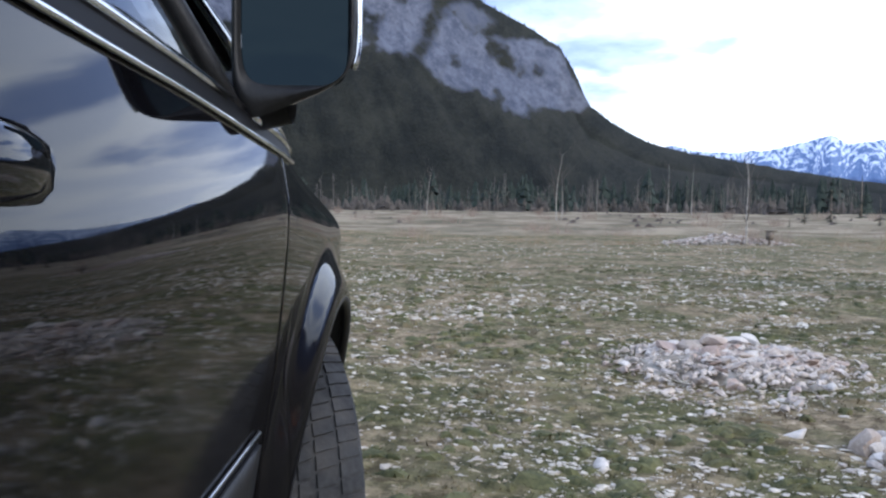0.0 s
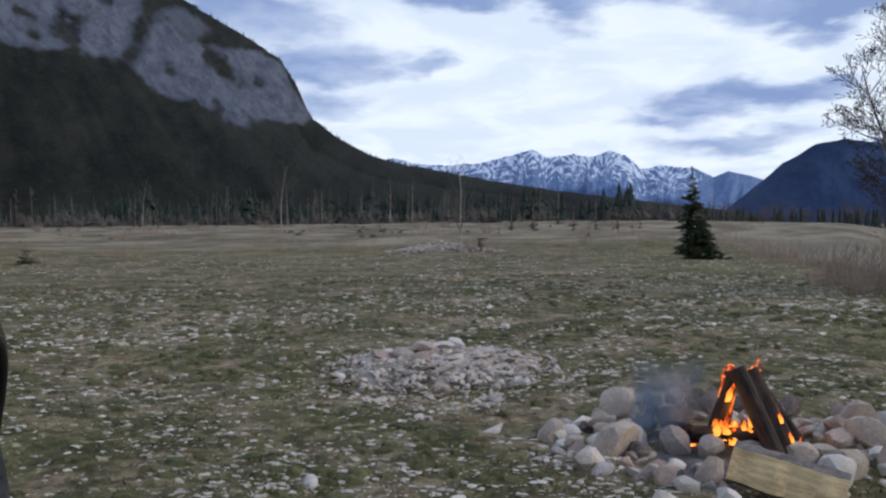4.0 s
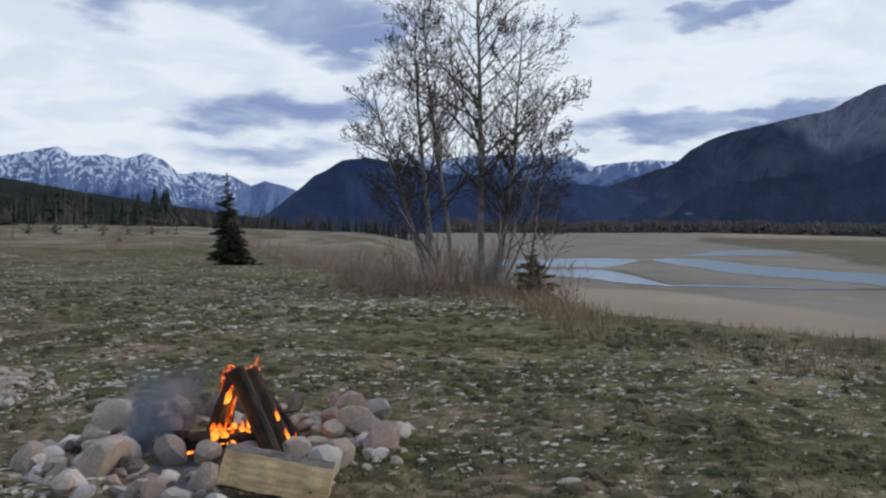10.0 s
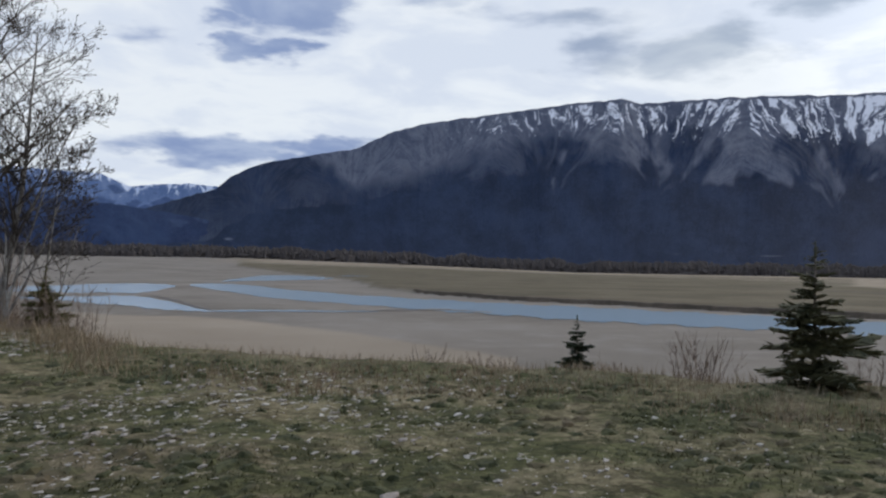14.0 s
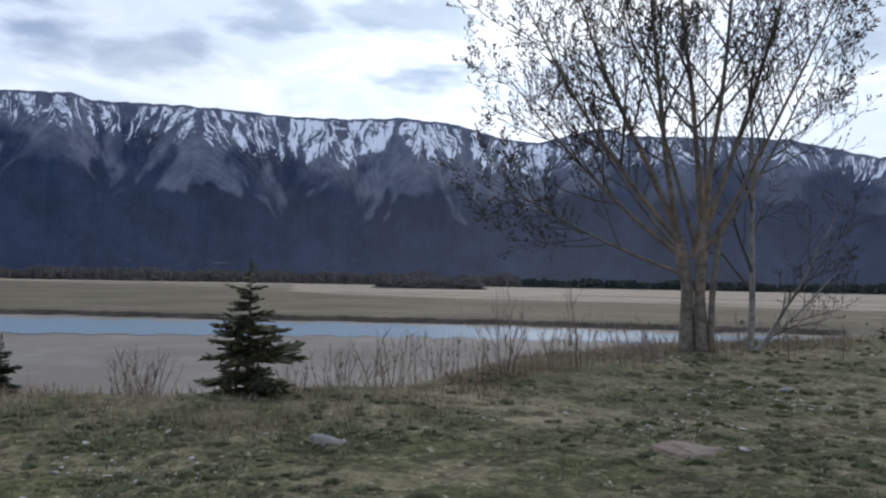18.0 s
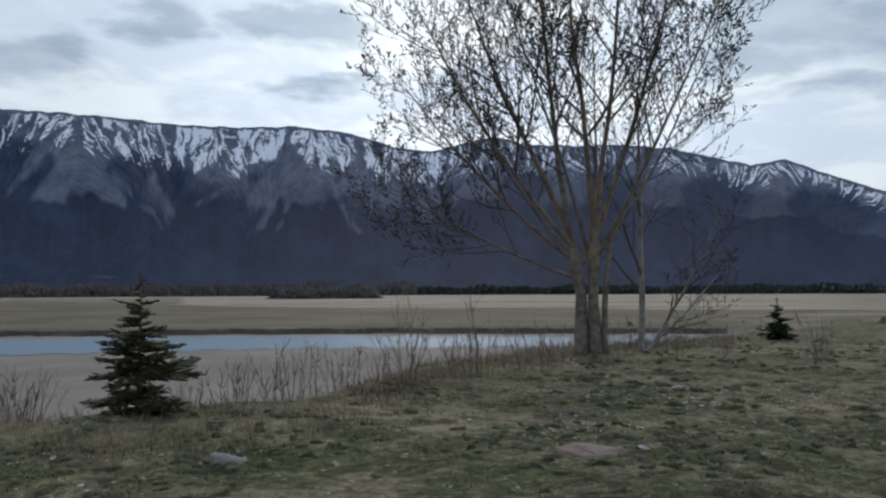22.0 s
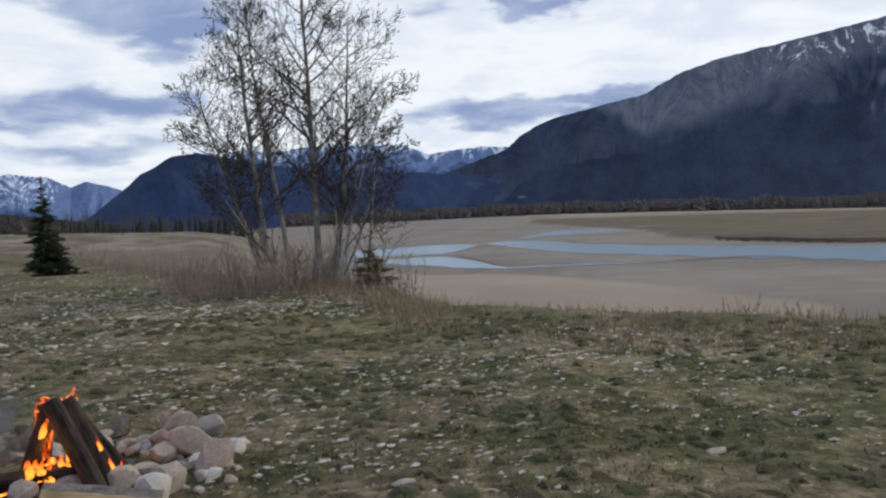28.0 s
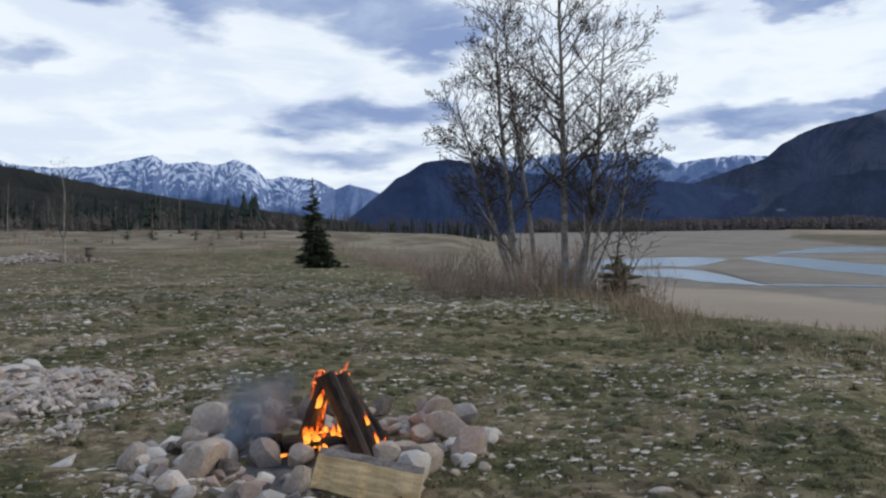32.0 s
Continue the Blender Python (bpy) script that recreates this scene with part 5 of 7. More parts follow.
# ---------------------------------------------------------------- the rock pile and the far one
def rock_pile(at, rx, ry, h, n, seed, label, big):
    rng = random.Random(seed)
    ob = thing("rock_pile", (at[0], at[1], gz(*at)), label, "rock pile")
    V, F = [(0, 0, h * 0.75)], []
    K = 28
    for j, q in enumerate((0.35, 0.7, 0.95, 1.1)):
        for k in range(K):
            a = 2 * math.pi * k / K
            w = 0.80 * q * (1 + 0.12 * math.sin(3 * a + seed) + 0.08 * math.sin(7 * a))
            V.append((rx * w * math.cos(a), ry * w * math.sin(a), (h * (0.75 * (1 - min(q, 1.15) / 1.15) ** 0.8) - (0.06 if q > 1 else 0)) + 0.02 * math.sin(5 * a + j)))
    F += [(0, 1 + k, 1 + (k + 1) % K) for k in range(K)]
    for j in range(3):
        F += [(1 + j * K + k, 1 + (j + 1) * K + k, 1 + (j + 1) * K + (k + 1) % K, 1 + j * K + (k + 1) % K) for k in range(K)]
    raw("mound", V, F, M_mound, ob, "gravelly earth", smooth=True)
    grit = Soup()
    for i in range(2600):
        q, a = min(1.7, abs(rng.gauss(0, 0.72))), rng.uniform(0, 6.28)
        x, y = rx * q * math.cos(a), ry * q * math.sin(a)
        z = h * 0.75 * (1 - min(q, 1.15) / 1.15) ** 0.8 - (0.03 if q > 1.1 else 0)
        sz = big * (0.05 + 0.17 * rng.random() ** 2)
        Vg = turned(ICO_LOW * np.array([rng.uniform(0.7, 1.5), rng.uniform(0.5, 1.0), rng.uniform(0.3, 0.8)]), rng, 40) * sz
        grit.add(Vg * (1 + np.array([[rng.gauss(0, 0.16)] for _ in Vg])) + (x, y, z), ICO_LOW_F)
    grit.make("gravel", M_grit, ob, "broken pale gravel", kind="stuff")
    pool = []
    for i in range(10):
        Vs = turned(pebble_shape(rng, 1.0) * np.array([1.25, 0.85, 0.40]), rng, 10) * 0.5
        me = bpy.data.meshes.new("rock")
        me.from_pydata(Vs.tolist(), [], ICO_F)
        me.materials.append((M_stone[0], M_stone[1], M_stone[2], M_stone[4], M_stone[0])[i % 5])
        pool.append(me)
    for i in range(n):
        q, a = min(1.6, abs(rng.gauss(0, 0.62))), rng.uniform(0, 6.28)
        x, y = rx * q * math.cos(a), ry * q * math.sin(a)
        z = h * 0.75 * (1 - min(q, 1.15) / 1.15) ** 0.8
        sz = big * (0.18 + 0.80 * rng.random() ** 3.0) * max(0.45, 1.25 - 0.6 * q)
        o = new("rock", pool[rng.randrange(10)])
        o.parent = ob
        o.matrix_basis = Matrix.LocRotScale((x, y, z + sz * 0.12), Euler((rng.gauss(0, 0.3), rng.gauss(0, 0.3), rng.uniform(0, 6.28))), (sz, sz, sz * rng.uniform(0.6, 1.1)))
    return ob


M_grit = material("broken_rock", (0.27, 0.235, 0.205), (0.58, 0.52, 0.46), 8, 0.9, 50, 0.2, (0.34, 0.24, 0.19), 2.2, coords="Position")
M_mound = material("gravelly_earth", (0.11, 0.095, 0.072), (0.25, 0.215, 0.17), 12, 0.95, 60, 0.8, (0.36, 0.34, 0.31), 6, bdist=0.02)
pile = rock_pile((-0.56, 5.72), 0.80, 0.85, 0.14, 285, 3, "low pile of pale broken rock and gravel on the turf", 0.17)
for k, (x, y, z, s, mi) in enumerate(((-0.40, 0.05, 0.10, 0.30, 4), (-0.13, 0.08, 0.16, 0.26, 0), (-0.25, -0.02, 0.13, 0.22, 0), (0.02, 0.15, 0.2, 0.2, 2), (0.13, 0.2, 0.2, 0.16, 2), (-0.5, -0.12, 0.06, 0.14, 2), (0.32, 0.12, 0.12, 0.18, 1), (0.55, 0.05, 0.05, 0.16, 0))):
    stone(pile, (x, y, z * 0.7 - 0.02), s * 1.1, 60 + k, M_stone[mi], "rock", 0.34, 12)
rock_pile((-3.6, 37.5), 2.7, 1.2, 0.60, 190, 8, "far low heap of pale stones in the meadow", 0.42)

# ---------------------------------------------------------------- conifers
def spray(soup, rng, base, d, L, w, droop, n):
    """One conifer branch: a ragged drooping frond of needle tufts."""
    d = unit(d)
    side = unit(np.cross(d, (0, 0, 1)))
    up = np.cross(side, d)
    for i in range(n):
        f = (i + rng.random()) / n
        c = base + d * L * f + np.array([0, 0, -droop * L * f * f + 0.25 * droop * L * f ** 4])
        ww = w * (0.35 + 0.65 * math.sin(math.pi * min(1, 0.15 + f * 0.8))) * (1.1 - 0.55 * f)
        for sg in (-1, 1):
            a = rng.uniform(0.3, 1.0)
            tip = c + side * sg * ww * rng.uniform(0.5, 1.1) + d * ww * a + up * rng.gauss(0.02, 0.22) * ww
            q = ww * 0.28
            soup.add([c - d * q, c + d * q + up * q * 0.6, tip, c - up * q * 0.9], [(0, 1, 2), (0, 2, 3), (1, 3, 2)])
    tip = base + d * L * 1.06 + np.array([0, 0, -droop * L * 0.75])
    c = base + d * L * 0.9 + np.array([0, 0, -droop * L * 0.68])
    q = w * 0.16
    soup.add([c - side * q, c + side * q, tip, c + up * q], [(0, 1, 2), (0, 2, 3), (1, 3, 2)])


def conifer(name, at, H, W, seed, label, tiers=11, per=8, n=9, bottom=0.04, droop=0.25, gap=0.15, mat=None, group="conifers", sparse=0.0, shape=0.8, dense=0.34):
    rng = random.Random(seed)
    ob = thing(name, (at[0], at[1], gz(*at) - 0.03), label, "tree", group)
    t = Soup()
    tube(t, [(0, 0, 0), (0.004 * H, 0, H * 0.5), (0, 0, H)], [H * 0.022, H * 0.014, H * 0.003], 7)
    t.make("trunk", M_bark_brown, ob, smooth=True)
    s = Soup()
    for k in range(tiers):
        f = k / (tiers - 1)
        z = H * (bottom + (0.97 - bottom) * f ** 0.92)
        R = W * 0.5 * (1 - f) ** shape * (0.82 + 0.3 * math.sin(k * 2.4 + seed)) + H * 0.02
        for j in range(max(4, round(per * (1 - 0.45 * f)))):
            if rng.random() < sparse:
                continue
            a = 6.283 * (j + rng.uniform(-gap, gap) * 2) / max(4, round(per * (1 - 0.45 * f))) + k * 0.9
            L = R * rng.uniform(0.5, 1.22)
            spray(s, rng, np.array([0, 0, z + rng.gauss(0, 0.034 * H)]), np.array([math.cos(a), math.sin(a), 0.18 - 0.3 * (1 - f) + rng.gauss(0, 0.08)]), L, max(L * dense, H * 0.022), droop * rng.uniform(0.2, 1.0), max(3, round(n * (L / (W * 0.5 + 1e-6)) + 2)))
    tube(s, [(0, 0, H * 0.93), (0, 0, H * 1.04)], [H * 0.012, H * 0.002], 4)
    s.make("crown", mat or M_needle, ob, kind="stuff")
    return ob


M_needle_warm = material("needles_warm", (0.056, 0.060, 0.032), (0.165, 0.155, 0.082), 5, 0.7, 40, 0.0, coords="Position")
M_needle_yellow = material("needles_yellow", (0.075, 0.070, 0.022), (0.16, 0.14, 0.05), 5, 0.7, 40, 0.0, coords="Position")
conifer("spruce_tree", place(82.0, 7.75), 1.20, 1.02, 5, "small dark green spruce on the bank edge", 19, 10, 14, 0.04, -0.02, 0.45, sparse=0.14, shape=0.72, dense=0.40, mat=M_needle_warm)
conifer("spruce_seedling", place(67.1, 9.0), 0.64, 0.42, 6, "knee-high young spruce at the bank edge", 14, 11, 9, 0.05, 0.1, 0.25, sparse=0.04, dense=0.55)
conifer("spruce_tree", place(11.4, 29), 1.75, 1.6, 7, "dark dense young spruce in the meadow", 16, 15, 10, 0.01, 0.25, 0.15, dense=0.5)
conifer("spruce_tree", place(11.05, 38), 3.6, 1.6, 8, "taller dark spruce behind a smaller one", 22, 14, 9, 0.01, 0.3, 0.15, dense=0.5)
conifer("spruce_seedling", place(32.0, 13.4), 0.95, 0.78, 9, "stunted yellowish young spruce among the aspens", 14, 13, 9, 0.02, 0.1, 0.3, sparse=0.05, dense=0.5, mat=M_needle_yellow)
conifer("spruce_seedling", place(123.9, 18.6), 0.9, 0.8, 10, "small spruce on the far bank edge", 14, 13, 8, 0.01, 0.15, 0.2, dense=0.5)
conifer("spruce_seedling", place(122.9, 19.0), 0.5, 0.6, 16, "low bushy spruce on the bank edge", 6, 7, 5, 0.02, 0.2, 0.2)
conifer("spruce_seedling", place(-33.2, 32), 0.85, 0.85, 11, "small round spruce in the meadow", 8, 8, 6, 0.02, 0.2, 0.2)
for k, (az, e0, e1, r) in enumerate(((-1.0, 0.16, 2.2, 88), (0.55, 0.17, 2.6, 90), (2.3, 0.6, 3.2, 118), (3.3, 0.11, 2.1, 86), (4.8, 0.19, 2.3, 92), (6.3, 0.2, 1.95, 92), (14.1, 0.31, 0.9, 150), (16.4, 0.4, 1.62, 170), (17.0, 0.4, 1.3, 170), (18.5, 0.4, 1.63, 170), (19.1, 0.4, 1.5, 172), (21.0, 0.5, 1.72, 175), (-1.9, 0.0, 0.75, 80), (7.8, 0.1, 1.0, 95))):
    conifer("spruce_tree", place(az, r), r * math.tan(radians(e1 - e0)), r * math.tan(radians(e1 - e0)) * 0.42, 100 + k, "dark spruce standing in the dry meadow", 10, 7, 5, 0.02, 0.3, 0.15, mat=M_needle_far, group="meadow spruces")

px, py = place(-4.8, 36)
bare_tree("birch_tree", (px, py), [((0, 0, 0), (0.01, 0, 1), 3.7, 0.045)], "lone thin bare birch in the meadow", "tree", 31, top=2, kids=(14, 4), spread=(0.6, 0.7), bud_size=0.03, mat=M_bark)
for k, (az, r, H) in enumerate(((-17.0, 90, 7.4), (-16.6, 92, 5.0), (-14.2, 120, 5.2), (-9.5, 135, 8.0), (-7.9, 140, 7.5), (-26, 120, 7.0))):
    bare_tree("birch_tree", place(az, r), [((0, 0, 0), (0.02, 0, 1), H, H * 0.008)], "pale bare birch at the meadow's edge", "tree", 40 + k, top=2, kids=(16, 5), spread=(0.55, 0.7), bud_size=0.0001, mat=M_bark, group="meadow birches")

# weathered fuse box on a stub post by the far heap
mb = thing("utility_box", (*place(-3.35, 36.5), gz(*place(-3.35, 36.5))), "small dark weathered box on a post in the meadow", "box")
bm = bmesh.new()
bmesh.ops.create_cube(bm, size=1, matrix=Matrix.Translation((0, 0, 0.42)) @ Matrix.Diagonal((0.3, 0.22, 0.36, 1)))
bmesh.ops.bevel(bm, geom=bm.edges[:], offset=0.02, segments=2, affect="EDGES")
part("case", bm, M_bark_brown, mb)
bm = bmesh.new()
bmesh.ops.create_cube(bm, size=1, matrix=Matrix.Translation((0, 0, 0.12)) @ Matrix.Diagonal((0.1, 0.1, 0.3, 1)))
part("post", bm, M_bark_brown, mb)
bm = bmesh.new()
bmesh.ops.create_cube(bm, size=1, matrix=Matrix.Translation((0.05, 0, 0.62)) @ Matrix.Diagonal((0.5, 0.3, 0.05, 1)))
bmesh.ops.bevel(bm, geom=bm.edges[:], offset=0.012, segments=2, affect="EDGES")
part("lid", bm, M_bark_brown, mb)

# ---------------------------------------------------------------- the woods at the foot of the mountains
def woods(name, n, azr, rr, hr, seed, mat, label, lean=0.3, thin=False, wr=(0.14, 0.26), clump=-9.0):
    rng = random.Random(seed)
    s = Soup()
    for _ in range(n):
        az, r = rng.uniform(*azr), rng.uniform(*rr)
        if noise.noise((az * 0.4, r * 0.02, seed + 0.5)) + 0.5 * noise.noise((az * 1.7, r * 0.05, seed)) + rng.uniform(-0.3, 0.3) < clump:
            continue
        x, y = place(az, r)
        H = rng.uniform(*hr) * (0.8 + 0.35 * noise.noise((az * 0.5, 0, seed)))
        z = gz(x, y) - 0.3
        if thin:
            k = H * rng.uniform(0.006, 0.010)
            tube(s, [(x, y, z), (x + rng.gauss(0, 0.02) * H, y, z + H * 0.55), (x + rng.gauss(0, 0.04) * H, y, z + H)], [k, k * 0.7, k * 0.2], 4, cap=False)
            for _ in range(12):
                f = rng.uniform(0.35, 0.95)
                a = rng.uniform(0, 6.28)
                L = H * 0.2 * (1.15 - f)
                b = np.array([x, y, z + H * f])
                tube(s, [b, b + np.array([math.cos(a) * L, math.sin(a) * L, L * 1.3])], [k * 0.4, k * 0.15], 3, cap=False)
            continue
        W = H * rng.uniform(*wr)
        tiers = 5
        for q in range(tiers):
            f0, f1 = 0.06 + 0.9 * q / tiers, 0.06 + 0.9 * (q + 1.5) / tiers
            R = W * (1 - f0 * 0.93)
            m = 7
            V = [(x, y, z + H * min(f1, 1.0))]
            for j in range(m):
                a = 6.283 * j / m + q
                g = R * rng.uniform(0.55, 1.25)
                V.append((x + g * math.cos(a), y + g * math.sin(a), z + H * f0 + H * 0.03 * rng.gauss(0, 1)))
            s.add(V, [(0, 1 + j, 1 + (j + 1) % m) for j in range(m)])
    return tagged(s.make(name, mat, kind="stuff"), label, "woods")


M_shore = material("shore_scrub", (0.088, 0.076, 0.070), (0.128, 0.110, 0.100), 0.03, 0.95, 0.4, 0.0, coords="Position")
M_scrub2 = material("pale_aspen_bark", (0.10, 0.088, 0.078), (0.18, 0.16, 0.14), 0.3, 0.95, 3, 0.0, coords="Position")
M_thicket = material("thicket", (0.050, 0.044, 0.038), (0.105, 0.092, 0.080), 0.06, 0.95, 0.7, 0.0, coords="Position")
M_scrub = material("far_scrub", (0.075, 0.06, 0.052), (0.15, 0.12, 0.10), 0.05, 0.95, 0.6, 0.0, coords="Position")
woods("spruce_woods", 2200, (-80, 8), (175, 290), (3.5, 11), 3, M_needle_far, "dense dark spruce woods along the meadow", clump=-0.05, wr=(0.16, 0.3))
woods("spruce_woods", 120, (6, 24), (230, 320), (4, 7), 4, M_needle_far, "thin dark spruces beyond the meadow")
woods("scrub_woods", 900, (-50, 12), (150, 200), (1.6, 4.2), 25, M_thicket, "grey-brown leafless thicket along the foot of the woods", wr=(0.3, 0.6), clump=-0.15)
woods("bare_woods", 1100, (-50, 4), (150, 205), (2.5, 8.5), 5, M_scrub2, "pale bare aspens in front of the spruce woods", thin=True, clump=0.05)
woods("bare_woods", 520, (4, 24), (240, 330), (5, 9), 6, M_scrub, "brownish bare woods at the valley's end", thin=True)
woods("scrub_woods", 6500, (26, 100), (540, 690), (6.5, 11.5), 7, M_shore, "grey-brown leafless woods along the far shore", wr=(0.3, 0.6))
woods("scrub_woods", 900, (-46, 24), (70, 150), (0.3, 0.8), 17, M_scrub, "low brown scrub scattered over the meadow", wr=(0.9, 1.8), clump=0.22)
woods("scrub_woods", 130, (112, 150), (30, 90), (0.3, 0.8), 18, M_scrub, "low brown scrub on the far turf", wr=(0.6, 1.2))
woods("scrub_woods", 420, (90.3, 97.2), (345, 380), (4.5, 7.0), 27, M_shore, "block of grey leafless thicket on the pale meadow", wr=(0.6, 1.0))
woods("spruce_woods", 2200, (97, 150), (560, 640), (5, 9), 8, M_needle_far, "dark spruce woods on the far shore", wr=(0.5, 0.8))
woods("spruce_woods", 300, (150, 282), (90, 200), (7, 12), 9, M_needle_far, "dark spruce woods behind the camp")


# a fringe of spruces along the cliff's crest
fr = random.Random(61)
s = Soup()
for _ in range(170):
    az = fr.uniform(-27, -4)
    el = float(np.interp(az, (-34, -26, -22.3, -18.6, -16.8, -15.8, -15.2, -14.6, -12.8, -10.9, -9, -5), (22, 17, 14.9, 12.95, 11.8, 10.3, 9, 7.8, 6.5, 5.45, 4.85, 4.05)))
    x, y = place(az, 1290)
    H = fr.uniform(4, 9)
    z = 1.0 + math.tan(radians(el)) * 1290 - 3.0
    for k in range(3):
        R = H * 0.2 * (1 - 0.28 * k)
        V = [(x, y, z + H * (0.5 + 0.25 * k))] + [(x + R * math.cos(j * 1.047), y + R * math.sin(j * 1.047), z + H * 0.25 * k) for j in range(6)]
        s.add(V, [(0, 1 + j, 1 + (j + 1) % 6) for j in range(6)])
tagged(s.make("spruce_woods", M_needle_far, kind="stuff"), "small dark spruces along the cliff's crest", "woods")


# ---------------------------------------------------------------- the camp fire
fire = thing("fire_ring", (0.98, 3.62, gz(0.98, 3.62)), "ring of rounded river stones round a camp fire", "fire ring")
# x, y, width, stone material, height over the ground
RING = ((0.55, 4.20, 0.20, 0, 0.07), (0.56, 3.74, 0.17, 2, 0), (0.36, 3.40, 0.15, 2, 0), (0.21, 3.88, 0.22, 0, -0.09), (0.35, 4.09, 0.12, 2, 0), (0.44, 4.02, 0.14, 0, 0), (0.47, 3.56, 0.20, 0, -0.02), (0.62, 3.13, 0.15, 4, 0.02), (0.69, 3.05, 0.14, 2, 0), (0.57, 2.95, 0.13, 2, -0.02),
        (0.53, 3.18, 0.09, 0, 0), (0.60, 3.50, 0.08, 0, 0), (0.74, 3.57, 0.18, 1, 0), (0.87, 3.50, 0.14, 0, 0.03), (0.80, 3.24, 0.14, 0, 0), (1.06, 3.56, 0.17, 1, 0), (0.76, 3.92, 0.20, 1, 0.05), (1.22, 3.46, 0.13, 0, 0))
RING2 = ((1.24, 3.10, 0.16, 2, 0), (1.35, 3.26, 0.17, 0, 0), (1.37, 3.56, 0.15, 0, 0), (1.50, 3.74, 0.15, 0, 0), (1.63, 3.72, 0.18, 0, 0.02), (1.66, 3.98, 0.18, 0, 0.05), (1.76, 3.63, 0.13, 2, 0), (1.62, 3.42, 0.19, 4, -0.05), (1.45, 4.36, 0.16, 3, 0), (1.88, 3.74, 0.12, 2, 0),
         (0.80, 2.90, 0.13, 2, 0), (1.70, 4.30, 0.14, 4, 0), (0.74, 4.40, 0.18, 1, 0), (0.90, 4.50, 0.17, 1, 0), (1.08, 4.45, 0.18, 3, 0), (1.25, 4.42, 0.16, 3, 0), (0.62, 3.92, 0.14, 1, 0), (1.55, 3.95, 0.15, 4, 0.04), (0.30, 3.70, 0.12, 0, -0.02), (1.10, 3.38, 0.10, 1, 0), (1.84, 4.02, 0.15, 1, 0), (1.50, 3.52, 0.10, 0, 0))
fo = fire.location
for k, (x, y, s, mi, lift) in enumerate(RING + RING2):
    stone(fire, (x - fo.x, y - fo.y, lift * 0.6 - 0.02), s * 1.2, 200 + k, M_stone[mi], "stone", 0.80, 30)
rng = random.Random(9)
for k in range(190):
    a = rng.uniform(0, 6.28)
    q = rng.uniform(0.66, 1.10)
    stone(fire, (0.02 + 0.74 * q * math.cos(a), 0.1 + 0.70 * q * math.sin(a), rng.choice((-0.02, -0.02, 0.0))), rng.uniform(0.05, 0.13), 300 + k, M_stone[rng.choice((0, 0, 0, 4, 1, 2, 3))], "stone", 0.75, 30)

M_ash = material("ash_bed", (0.05, 0.048, 0.047), (0.19, 0.18, 0.175), 14, 0.95, 70, 0.5)
V, F = [(0, 0, 0.05)], []
for k in range(24):
    a = 6.283 * k / 24
    V.append((0.5 * math.cos(a) * (1 + 0.1 * math.sin(5 * a)), 0.48 * math.sin(a), 0.0))
raw("ash_bed", V, [(0, 1 + k, 1 + (k + 1) % 24) for k in range(24)], M_ash, fire, "grey ash and soot")


def ember_wood(name, strength):
    m = bpy.data.materials.new(name)
    m.use_nodes = True
    t = m.node_tree
    p = t.nodes["Principled BSDF"]
    co = t.nodes.new("ShaderNodeTexCoord").outputs["Object"]
    st = t.nodes.new("ShaderNodeMapping")
    st.inputs["Scale"].default_value = (1, 1, 0.3)
    t.links.new(co, st.inputs[0])
    g = noise_at(t, st.outputs[0], 34, 5, 0.6)
    t.links.new(mixc(t, ramp(t, g, 0.35, 0.65), (0.010, 0.007, 0.006), (0.060, 0.037, 0.026)), p.inputs["Base Color"])
    p.inputs["Roughness"].default_value = 0.9
    e = ramp(t, noise_at(t, st.outputs[0], 13, 4, 0.6), 0.66 - 0.10 * min(strength, 2.0), 0.78 - 0.08 * min(strength, 2.0))
    t.links.new(mixc(t, e, (0.9, 0.05, 0.005), (1.0, 0.32, 0.04)), p.inputs["Emission Color"])
    t.links.new(mth(t, "MULTIPLY", e, strength), p.inputs["Emission Strength"])
    bn = nd(t, "ShaderNodeBump", Strength=0.8, Distance=0.006)
    t.links.new(g, bn.inputs["Height"])
    t.links.new(bn.outputs[0], p.inputs["Normal"])
    return m


M_char = ember_wood("charred_wood", 0.9)
M_hot = ember_wood("glowing_wood", 2.0)
M_char_dark = ember_wood("burnt_wood", 0.1)


